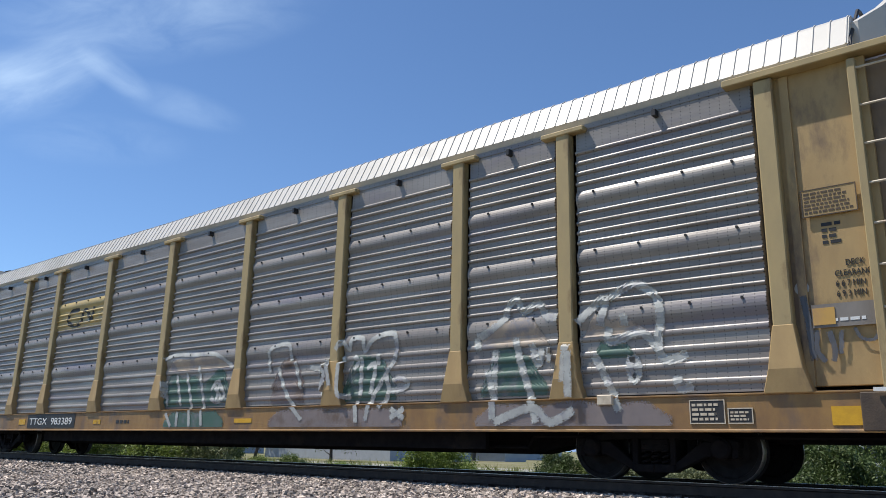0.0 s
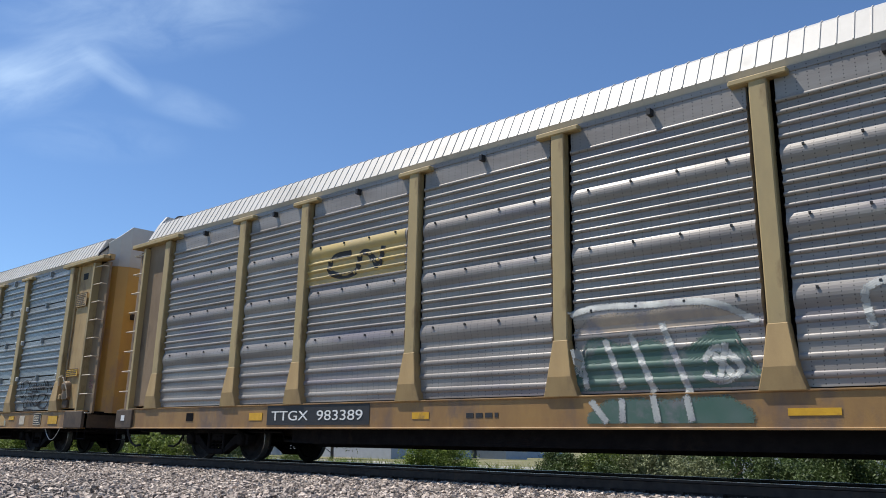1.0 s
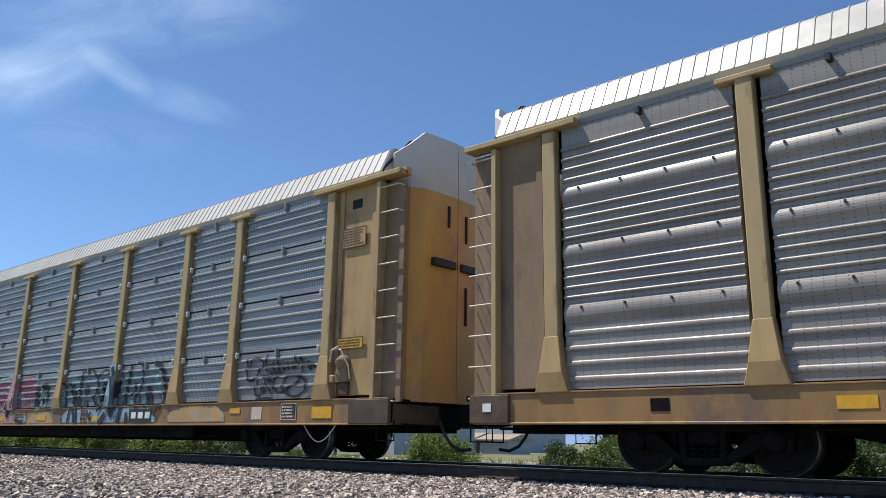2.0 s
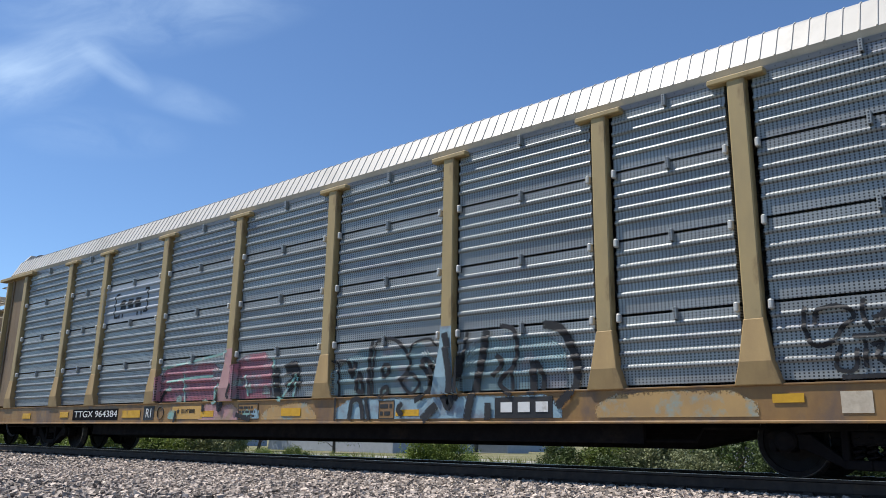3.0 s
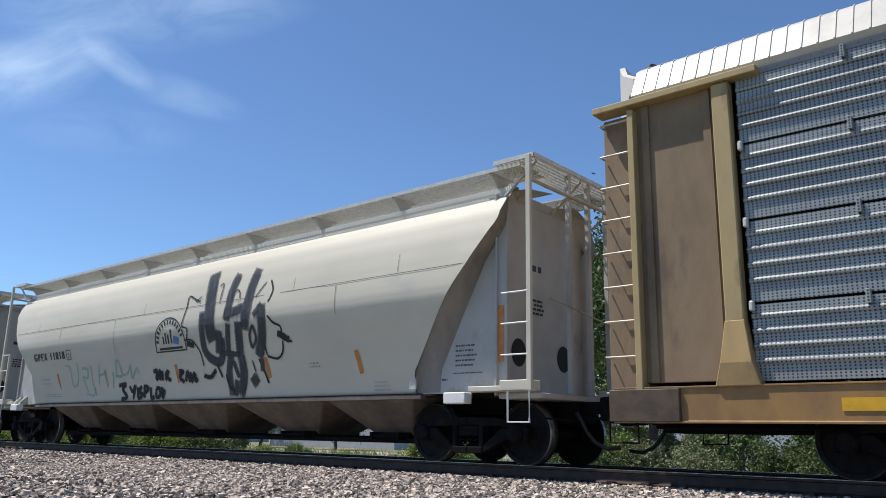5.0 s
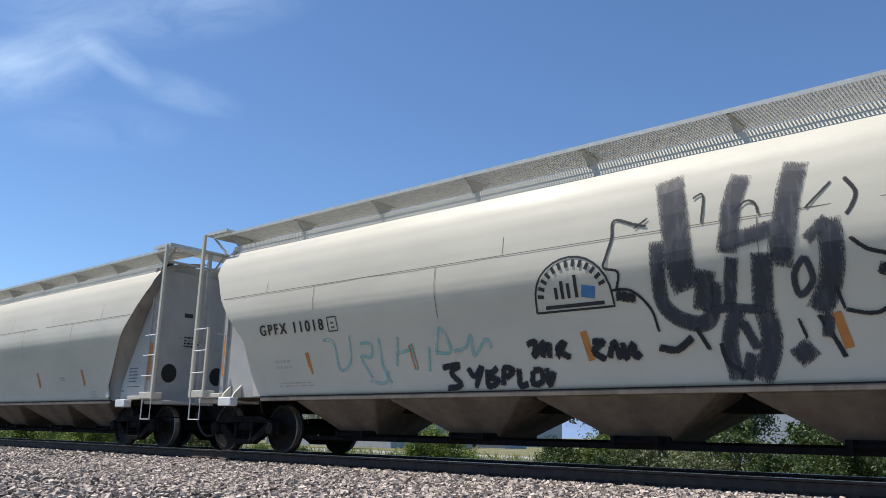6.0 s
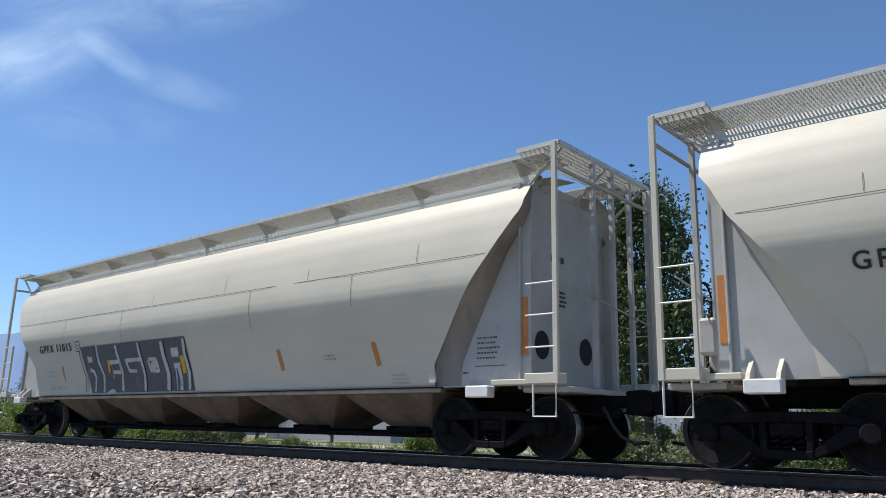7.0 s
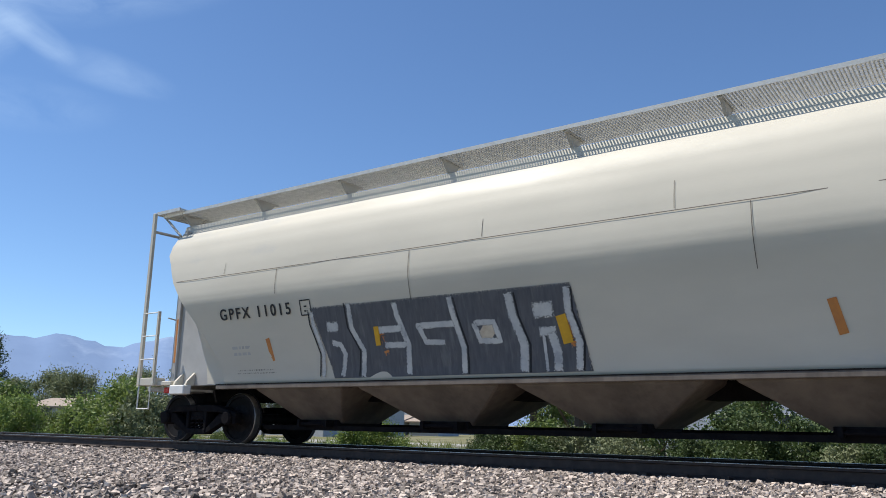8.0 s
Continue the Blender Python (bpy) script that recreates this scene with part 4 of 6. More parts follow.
def skin_a_posts(x, z):
    for p in POSTS:
        if abs(x - p) < 0.13 and z > 1.75:
            return -1.556
        if abs(x - p) < 0.28 and z <= 1.75 and z > 1.045:
            return -1.607
    return skin_a(x, z)


SPRAY_WHITE = material("sprayed white", (0.52, 0.53, 0.5), (0.36, 0.37, 0.36), 0.6, 0, 5, 0.45, 3, (0.3, 0.3, 0.32), 0.02, spray=0.5)
SPRAY_GREEN = material("sprayed dark green", (0.06, 0.13, 0.1), (0.09, 0.15, 0.13), 0.6, 0, 3, 0.5, 2, (0.17, 0.18, 0.19), 0.02, spray=0.5)
SPRAY_TAN = material("sprayed peach", (0.5, 0.4, 0.3), (0.35, 0.3, 0.26), 0.6, 0, 3, 0.55, 2.2, (0.26, 0.25, 0.27), 0.02, spray=0.5)
SPRAY_MAUVE = material("sprayed mauve", (0.25, 0.21, 0.2), (0.2, 0.17, 0.17), 0.6, 0, 3, 0.5, 2.2, (0.16, 0.12, 0.1), 0.02, spray=0.5)
SPRAY_BLUE = material("sprayed pale blue", (0.3, 0.45, 0.52), (0.24, 0.36, 0.43), 0.6, 0, 3, 0.5, 2.2, (0.2, 0.22, 0.26), 0.02, spray=0.3)
SPRAY_THIN = material("thin pale blue spray", (0.21, 0.32, 0.35), (0.16, 0.25, 0.28), 0.62, 0, 3, 0.5, 2.2, (0.24, 0.25, 0.28), 0.02, holes=(0.05, 0.036, 0.0095), spray=0.3)
SPRAY_PINK = material("sprayed pink", (0.38, 0.14, 0.18), (0.29, 0.12, 0.16), 0.62, 0, 3, 0.5, 2.2, (0.24, 0.25, 0.28), 0.02, holes=(0.05, 0.036, 0.0095), spray=0.3)
SPRAY_PEACH = material("sprayed pale pink", (0.5, 0.3, 0.29), (0.4, 0.23, 0.23), 0.6, 0, 3, 0.35, 2.2, (0.36, 0.26, 0.18), 0.02, spray=0.3)
SPRAY_BLACK = material("sprayed black", (0.012, 0.013, 0.016), (0.022, 0.022, 0.026), 0.7, 0, 5, 0.2, 3, (0.045, 0.045, 0.05), 0.02, spray=0.12)
SPRAY_GREY = material("sprayed dark grey", (0.075, 0.08, 0.095), (0.11, 0.115, 0.13), 0.55, 0, 6, 0.35, 2, (0.15, 0.155, 0.165), 0.02, stretch=(3, 1, 0.5), spray=0.4)
SPRAY_SOOT = material("sprayed soot black", (0.024, 0.027, 0.036), (0.045, 0.048, 0.06), 0.6, 0, 5, 0.4, 2.5, (0.085, 0.088, 0.1), 0.02, stretch=(3, 1, 0.6), spray=0.3)
SPRAY_TEAL = material("sprayed thin teal", (0.2, 0.46, 0.42), (0.34, 0.5, 0.47), 0.6, 0, 4, 0.4, 4, (0.55, 0.55, 0.52), 0.02, spray=1.0)


def curved(points, n=5):
    """A smooth line through the points."""
    if len(points) < 3:
        return points
    out = []
    for i in range(len(points) - 1):
        p = [points[max(i - 1, 0)], points[i], points[i + 1], points[min(i + 2, len(points) - 1)]]
        for k in range(n):
            t = k / n
            w = (-0.5 * t + t * t - 0.5 * t ** 3, 1 - 2.5 * t * t + 1.5 * t ** 3, 0.5 * t + 2 * t * t - 1.5 * t ** 3, -0.5 * t * t + 0.5 * t ** 3)
            out.append((sum(a * b[0] for a, b in zip(w, p)), sum(a * b[1] for a, b in zip(w, p))))
    return out + [points[-1]]


def sprayed(car, strokes, width, mat, surface, label, name="graffiti", lift=0.0, smooth=False):
    holder = car
    if car.parent is None and len(strokes) > 1:
        holder = new(name)
        holder.parent = car
        tagged(holder, label)
    last = None
    for k, s in enumerate(strokes):
        wide = width
        if isinstance(s, tuple):
            wide, s = s
        bm = ribbon(bmesh.new(), curved(s) if smooth else s, wide * (1.35 if smooth else 1.0), lambda x, z: surface(x, z) - lift - 0.0004 * k, 8 if surface is skin_b else 4, 0.018 if surface is skin_b else 0.04)
        last = part(name if holder is car else "stroke", bm, mat, holder, label if holder is car else "", fix=False)
    return holder if holder is not car else last


def field(car, x0, x1, z0, z1, mat, surface, label, seed, name="graffiti_fill", rag=0.25, lift=0.006):
    r = noise.noise
    bm = patch(bmesh.new(), x0, x1, z0, z1, lambda x, z: surface(x, z) - lift, soft=0.12, edge=lambda x: z1 - rag * (0.5 + r(Vector((x * 1.7, seed, 0)))) - (0.1 + rag * 1.4) * max(0, 1 - min(x - x0, x1 - x) / 0.3))
    return part(name, bm, mat, car, label, fix=False)


field(RACK_ONE, -1.3, 1.3, 1.1, 1.86, SPRAY_GREEN, skin_a, "dark green sprayed graffiti", 1.0)
field(RACK_ONE, -1.25, 1.25, 1.86, 2.18, SPRAY_TAN, skin_a, "peach sprayed graffiti", 2.0, rag=0.12)
field(RACK_ONE, -1.0, 1.2, 0.68, 1.02, SPRAY_GREEN, on_sill, "dark green sprayed graffiti", 3.0, rag=0.05)
field(RACK_ONE, 7.4, 8.75, 1.8, 2.35, SPRAY_TAN, skin_a, "peach sprayed graffiti", 4.0)
field(RACK_ONE, 7.5, 8.7, 1.1, 1.85, SPRAY_GREEN, skin_a, "dark green sprayed graffiti", 8.0)
field(RACK_ONE, 9.15, 10.2, 1.85, 2.3, SPRAY_TAN, skin_a, "peach sprayed graffiti", 5.0)
field(RACK_ONE, 9.2, 10.2, 1.55, 1.88, SPRAY_GREEN, skin_a, "dark green sprayed graffiti", 6.0)
field(RACK_ONE, 7.45, 10.5, 0.68, 1.02, SPRAY_MAUVE, on_sill, "greyish mauve sprayed field", 21.0, rag=0.06)
field(RACK_ONE, 2.6, 6.0, 0.68, 1.02, SPRAY_MAUVE, on_sill, "greyish mauve sprayed field", 22.0, rag=0.06)
field(RACK_ONE, 2.55, 3.5, 1.1, 2.05, SPRAY_MAUVE, skin_a, "greyish mauve sprayed field", 23.0)
field(RACK_ONE, 4.5, 5.8, 1.1, 1.95, SPRAY_GREEN, skin_a, "thin green sprayed field", 24.0)
sprayed(RACK_ONE, WHITE_BIG, 0.1, SPRAY_WHITE, skin_a_posts, "white sprayed outline graffiti", lift=0.013, smooth=True)
sprayed(RACK_ONE, WHITE_MID, 0.08, SPRAY_WHITE, skin_a_posts, "white sprayed outline graffiti", lift=0.013, smooth=True)
sprayed(RACK_ONE, WHITE_LEFT, 0.075, SPRAY_WHITE, skin_a_posts, "white sprayed outline graffiti", lift=0.013, smooth=True)
sprayed(RACK_ONE, WHITE_GREEN, 0.075, SPRAY_WHITE, skin_a_posts, "white sprayed outline graffiti", lift=0.013, smooth=True)
# railway emblem on a yellow field
bm = patch(bmesh.new(), -6.93, -4.42, 3.2, 3.93, lambda x, z: skin_a(x, z))
emblem = part("emblem_field", bm, material("faded emblem yellow", (0.5, 0.37, 0.14), (0.4, 0.31, 0.15), 0.5, 0, 2.5, 0.4, 2, (0.33, 0.29, 0.2)), RACK_ONE, "faded yellow emblem field on the ribbed side", fix=False)
EMBLEM = [[(-5.75, 3.68), (-6.2, 3.66), (-6.3, 3.42), (-6.0, 3.3), (-5.6, 3.34), (-5.5, 3.62), (-5.3, 3.62), (-5.05, 3.36), (-4.95, 3.7)]]
sprayed(emblem, EMBLEM, 0.085, BLACK, skin_a, "black winding emblem band", "emblem_stroke", 0.004, True)
plate_on(RACK_ONE, -7.75, -5.05, 0.675, 1.02, BLACK, "number_field", label="black field behind the car number")
text_mesh("TTGX  983389", 0.17, WHITE, RACK_ONE, pose(-7.62, -1.541, 0.755), wide=1.62, label="white car number lettering")
bars_bm = bars(bmesh.new(), -3.02, 0.77, 1, 0.7, 0.07, 0, -1.5325, rng)
part("print", bars_bm, BLACK, RACK_ONE)
framed_print(RACK_ONE, 10.72, 11.15, 0.7, 0.98, -1.533, BLACK, LIGHT_BAR, 4, rng)
framed_print(RACK_ONE, 11.18, 11.47, 0.7, 0.88, -1.533, BLACK, LIGHT_BAR, 3, rng)
for a, b, c, d in ((9.32, 9.95, 0.75, 0.84), (1.55, 2.1, 0.76, 0.84), (12.3, 12.95, 0.68, 0.88), (-4.1, -3.75, 0.76, 0.86), (-8.3, -7.9, 0.76, 0.9)):
    plate_on(RACK_ONE, a, b, c, d, BRIGHT_YELLOW, label="bright yellow reflective strip")
framed_print(RACK_ONE, 12.18, 12.77, 3.02, 3.35, -1.464, TAN, BROWN, 6, rng, label="faint stencilled data box")
part("print", bars(bmesh.new(), 12.36, 2.9, 4, 0.22, 0.04, 0.03, -1.432, rng), BLACK, RACK_ONE)
for k, words in enumerate(("DECK", "CLEARANCE", "6 6 7 MIN", "6 9 3 MIN")):
    text_mesh(words, 0.07, BLACK, RACK_ONE, pose(12.45 + (0.12 if k == 0 else 0), -1.436, 2.42 - k * 0.115), wide=0.75, label="black stencilled clearance lettering")
lid = bevelled(box(bmesh.new(), 9.5, 9.72, -1.6, -1.5, 0.94, 1.07), 0.01)
part("sill_bracket", lid, LIGHT_BAR, RACK_ONE)
plate_on(RACK_ONE, -13.05, -12.9, 0.78, 0.9, WHITE, "tag_plate", -1.582)
plate_on(RACK_ONE, -10.45, -10.2, 0.76, 0.92, RUST, "tag_plate")
# patches, a round tag and streaks on the end panel
disc = lathe_y(bmesh.new(), [(0.075, -1.442), (0.08, -1.44), (0.08, -1.43)], 20, (12.09, 0, 2.21))
part("round_tag", disc, HOPPER_GREY, RACK_ONE, "small pale round tag")
plate_on(RACK_ONE, 12.18, 12.85, 1.74, 2.0, WING_SHADE_PATCH, "patch_plate", -1.466, "grey-brown painted patch")
plate_on(RACK_ONE, 12.19, 12.42, 1.77, 1.96, DOOR_YELLOW, "patch_square", -1.473, "bright yellow square")
part("print", bars(bmesh.new(), 12.24, 1.8, 1, 0.5, 0.035, 0.03, -1.473, rng), WHITE, RACK_ONE)
STREAKS = [(0.06, [(12.1, 2.12), (12.13, 1.86), (12.16, 1.38)]), (0.05, [(12.22, 1.72), (12.2, 1.5), (12.28, 1.36)]), (0.05, [(12.34, 1.7), (12.38, 1.5), (12.36, 1.36)]), (0.04, [(12.47, 1.7), (12.44, 1.44)]), (0.03, [(12.6, 1.72), (12.66, 1.6), (12.78, 1.58), (12.85, 1.7)])]
sprayed(RACK_ONE, STREAKS, 0.05, SPRAY_GREY, lambda x, z: -1.462, "dark grey streaks on the end panel", "streaks", smooth=True)
plate_on(RACK_ONE, 12.75, 13.2, 1.02, 1.06, WHITE, "white_strip", -1.6, "white strip along the sill", deep=0.05)

# second autorack
RACK_TWO, rng = autorack("autorack_car", "blue-grey ribbed autorack railcar with yellow frame and pale blue lettered graffiti", -45.33, STEEL_B, BANDS_B, True, 0.0)
field(RACK_TWO, 1.78, 4.05, 1.08, 1.9, SPRAY_THIN, skin_b, "pale blue sprayed graffiti fill", 11.0, rag=0.15)
field(RACK_TWO, 4.55, 6.45, 1.08, 1.9, SPRAY_THIN, skin_b, "pale blue sprayed graffiti fill", 12.0, rag=0.12)
field(RACK_TWO, 1.85, 6.4, 0.68, 1.02, SPRAY_BLUE, on_sill, "pale blue sprayed graffiti fill", 13.0, rag=0.04)
field(RACK_TWO, -4.02, -1.66, 1.08, 1.9, SPRAY_PINK, skin_b, "faded pink sprayed graffiti", 16.0, rag=0.1, lift=0.008)
field(RACK_TWO, -1.22, -0.02, 1.08, 2.0, SPRAY_PINK, skin_b, "faded pink sprayed graffiti", 17.0, rag=0.08, lift=0.008)
field(RACK_TWO, -2.3, -0.85, 0.68, 1.01, SPRAY_PEACH, on_sill, "faded pink sprayed graffiti", 18.0, rag=0.04, lift=0.004)
SPRAY_MINT = material("sprayed pale green", (0.3, 0.44, 0.4), (0.24, 0.33, 0.31), 0.6, 0, 4, 0.4, 3, (0.3, 0.2, 0.22), 0.02, holes=(0.05, 0.036, 0.0095), spray=0.3)
for k, (a, b, c, d) in enumerate(((-3.75, -3.45, 1.29, 1.53), (-3.28, -3.06, 1.06, 1.36), (-1.75, -1.64, 1.17, 1.42), (-1.1, -0.88, 1.33, 1.62), (-0.8, -0.6, 1.18, 1.55), (-3.05, -2.9, 1.35, 1.6), (-2.35, -2.05, 1.06, 1.25), (-0.3, -0.05, 1.15, 1.45))):
    field(RACK_TWO, a, b, c, d, SPRAY_MINT, skin_b, "pale green graffiti patch", 40.0 + k, rag=0.05, lift=0.013)
for k, (a, b, m) in enumerate(((-3.45, -3.1, SPRAY_TEAL), (-0.8, -0.5, SPRAY_TEAL), (-0.5, -0.25, SPRAY_BLUE))):
    field(RACK_TWO, a, b, 0.7, 0.99, m, on_sill, "pale graffiti patch on the sill", 50.0 + k, rag=0.03, lift=0.008)
def painted_foot(post, mat, label):
    """Paint on the flared foot of a post, between two sprayed fields."""
    bm = bmesh.new()
    foot = [[bm.verts.new((post + u * w, y, z)) for u in (-1, 1)] for w, y, z in ((0.265, -1.577, 1.04), (0.19, -1.606, 1.3), (0.119, -1.562, 1.79), (0.111, -1.556, 2.08))]
    for a, b in zip(foot, foot[1:]):
        bm.faces.new((a[0], a[1], b[1], b[0]))
    return part("graffiti_fill", bm, mat, RACK_TWO, label, fix=False)


painted_foot(POSTS[3], SPRAY_PEACH, "faded pink sprayed post foot")
painted_foot(POSTS[5], SPRAY_BLUE, "pale blue sprayed post foot")
sprayed(RACK_TWO, LETTERS, 0.07, SPRAY_BLACK, skin_b, "black outlined graffiti letters", lift=0.024, smooth=True)
sprayed(RACK_TWO, DROPS, 0.09, SPRAY_BLACK, skin_b, "black drops in pink graffiti", lift=0.018, smooth=True)
sprayed(RACK_TWO, LETTERS_TWO, 0.09, SPRAY_BLACK, skin_b, "black outlined graffiti letters", lift=0.024, smooth=True)
sprayed(RACK_TWO, SCRIPT, 0.04, SPRAY_BLACK, skin_b, "black script graffiti tag", lift=0.024, smooth=True)
sprayed(RACK_TWO, PINK_LINES, 0.05, SPRAY_TEAL, skin_b, "thin pale graffiti lines", lift=0.02, smooth=True)
sprayed(RACK_TWO, SPOTS, 0.16, SPRAY_BLACK, skin_b, "black sprayed blots", lift=0.022, smooth=True)
bm = patch(bmesh.new(), -6.95, -4.42, 3.03, 3.93, lambda x, z: skin_b(x, z))
emblem = part("emblem_field", bm, material("pale grey emblem field", (0.33, 0.36, 0.4), (0.28, 0.31, 0.36), 0.5, 0.1, 3, 0.3, 2, (0.22, 0.24, 0.28)), RACK_TWO, "pale blue-grey emblem field", fix=False)
EMBLEM_TWO = [(0.06, [(-6.28, 3.72), (-6.45, 3.7), (-6.45, 3.15), (-6.28, 3.15)]), (0.06, [(-5.1, 3.74), (-4.93, 3.74), (-4.93, 3.2), (-5.1, 3.2)]), (0.24, [(-6.2, 3.44), (-5.94, 3.44)]), (0.24, [(-5.85, 3.44), (-5.59, 3.44)]), (0.24, [(-5.5, 3.44), (-5.24, 3.44)])]
EMBLEM_TWO += [(0.1, [(px, 3.17), (px + 0.07, 3.17)]) for px in (-6.27, -6.1, -5.4, -5.22)]
sprayed(emblem, EMBLEM_TWO, 0.07, SPRAY_BLACK, skin_b, "dark blue emblem strokes", "emblem_stroke", 0.004)
plate_on(RACK_TWO, -7.85, -5.6, 0.69, 0.95, RUST, "number_field", label="dark field behind the car number")
text_mesh("TTGX 964384", 0.15, WHITE, RACK_TWO, pose(-7.76, -1.541, 0.76), wide=1.7, label="white car number lettering")
plate_on(RACK_TWO, -4.45, -4.02, 0.68, 0.98, BLACK, "letter_field")
text_mesh("LD LMT 80000", 0.085, BLACK, RACK_TWO, pose(-2.93, -1.541, 0.82), wide=0.68, label="black stencilled load limit lettering")
star = bmesh.new()
prism(star, [(-3.05 + (0.06 if k % 2 == 0 else 0.024) * math.sin(k * math.pi / 5), 0.862 + (0.06 if k % 2 == 0 else 0.024) * math.cos(k * math.pi / 5)) for k in range(10)], -1.543, -1.538)
part("star_mark", star, BLACK, RACK_TWO, "small black star")
part("round_stencil", rod(bmesh.new(), [(-3.75 + 0.13 * math.cos(k * math.pi / 10), -1.54, 0.83 + 0.13 * math.sin(k * math.pi / 10)) for k in range(21)], 0.009, 5), BLACK, RACK_TWO, "round black stencil")
plate_on(RACK_TWO, -3.28, -2.15, 0.7, 0.96, DOOR_YELLOW, "stencil_field", label="clean yellow field behind the stencil", y=-1.5335, deep=0.005)
text_mesh("R1", 0.2, WHITE, RACK_TWO, pose(-4.36, -1.541, 0.74), wide=0.9)
for a, b, c, d in ((-2.2, -1.75, 0.74, 0.86), (0.4, 0.95, 0.74, 0.88), (3.3, 3.8, 0.72, 0.82), (11.63, 12.15, 0.72, 0.92), (9.16, 9.5, 0.83, 0.93), (-5.4, -4.6, 0.74, 0.9), (-10.8, -10.3, 0.74, 0.88), (-8.55, -8.1, 0.76, 0.9)):
    plate_on(RACK_TWO, a, b, c, d, BRIGHT_YELLOW, label="bright yellow reflective strip", y=-1.537)
mark = plate_on(RACK_TWO, 5.27, 6.25, 0.675, 0.97, BLACK, "emblem_field", -1.538, "black emblem field on the sill")
for px in (5.38, 5.68, 5.98):
    part("emblem_bar", box(bmesh.new(), px, px + 0.2, -1.55, -1.545, 0.76, 0.9), WHITE, mark)
framed_print(RACK_TWO, 10.76, 11.2, 0.7, 0.99, -1.533, BLACK, LIGHT_BAR, 4, rng)
plate_on(RACK_TWO, 9.87, 10.18, 0.71, 0.94, LIGHT_BAR, "tag_plate", label="pale tag plate")
framed_print(RACK_TWO, -0.92, -0.3, 0.68, 0.98, -1.533, YELLOW, BLACK, 3, rng, label="yellow stencil panel")
framed_print(RACK_TWO, 2.92, 3.27, 0.68, 0.97, -1.537, YELLOW, BLACK, 2, rng, label="yellow stencil panel")
framed_print(RACK_TWO, 12.16, 12.76, 3.72, 4.08, -1.464, TAN, BROWN, 6, rng, label="faint stencilled data box")
framed_print(RACK_TWO, 12.15, 12.78, 1.9, 2.1, -1.464, BRIGHT_YELLOW, BROWN, 3, rng, "warning_sign", "yellow warning sign with black border")
hand_brake(RACK_TWO, 12.33, 1.66)
SPRAY_PEEL = material("peeling teal and tan sill paint", (0.42, 0.27, 0.12), (0.5, 0.32, 0.13), 0.6, 0, 3, 0.55, 2.6, (0.27, 0.36, 0.34), 0.03, spray=0.3)
field(RACK_TWO, 6.9, 9.0, 0.68, 1.02, SPRAY_PEEL, on_sill, "peeling teal and orange sprayed field", 31.0, rag=0.05)
field(RACK_TWO, -0.2, 1.4, 0.68, 1.01, SPRAY_PEEL, on_sill, "peeling teal and orange sprayed field", 32.0, rag=0.08, lift=-0.001)
ring = [(13.42 + 0.1 * math.cos(k * math.pi / 8), 1.69 + 0.1 * math.sin(k * math.pi / 8)) for k in range(17)]
sprayed(RACK_TWO, [ring, [(13.35, 1.76), (13.49, 1.62)]], 0.022, SPRAY_PINK, lambda x, z: -1.386, "faded pink round no-step mark", "round_mark")
part("window_hole", box(bmesh.new(), 12.35, 12.6, -1.436, -1.43, 4.45, 4.62), HOLE, RACK_TWO)
chain = rod(bmesh.new(), [(11.3 + 0.09 * k, -1.45, 0.64 - 0.32 * math.sin(math.pi * k / 10)) for k in range(11)], 0.011, 5)
part("hanging_chain", chain, GALV, RACK_TWO, "pale hanging safety chain")


# ---- covered hopper cars ----
HULL = [(0, 4.36), (-0.75, 4.26), (-1.09, 4.14), (-1.28, 3.98), (-1.43, 3.75), (-1.535, 3.45), (-1.594, 3.15), (-1.619, 2.95), (-1.634, 2.8), (-1.641, 2.65), (-1.632, 2.52), (-1.592, 2.35), (-1.52, 2.12), (-1.455, 1.9), (-1.4, 1.7), (-1.335, 1.45), (-1.28, 1.2), (-1.25, 1.0)]


def hull_y(x, z):
    for (y0, z0), (y1, z1) in zip(HULL, HULL[1:]):
        if z1 <= z <= z0:
            return y0 + (y1 - y0) * (z0 - z) / (z0 - z1)
    return -1.25


def hull_dent(x, z):
    """Shallow dents and bulges of the thin plate."""
    return 0.006 * noise.noise(Vector((x * 1.1, z * 1.3, 2))) + 0.013 * noise.noise(Vector((x * 0.38, z * 0.7, 5)))


HULL_ENDS = {1: [(1.0, 7.06), (1.36, 7.08), (2.2, 7.72), (2.95, 8.35), (3.4, 8.7), (3.6, 8.85), (4.4, 8.93)],
             -1: [(1.0, 6.98), (1.36, 7.04), (2.2, 7.68), (2.95, 8.3), (3.4, 8.55), (3.54, 8.67), (4.4, 8.72)]}


def hull_half(z, s=1):
    """Half the hull's length at a height, for either end: the ends rake in towards the bottom."""
    rows = HULL_ENDS[s]
    return float(np.interp(z, [r[0] for r in rows], [r[1] for r in rows]))


RIDE = 0.05


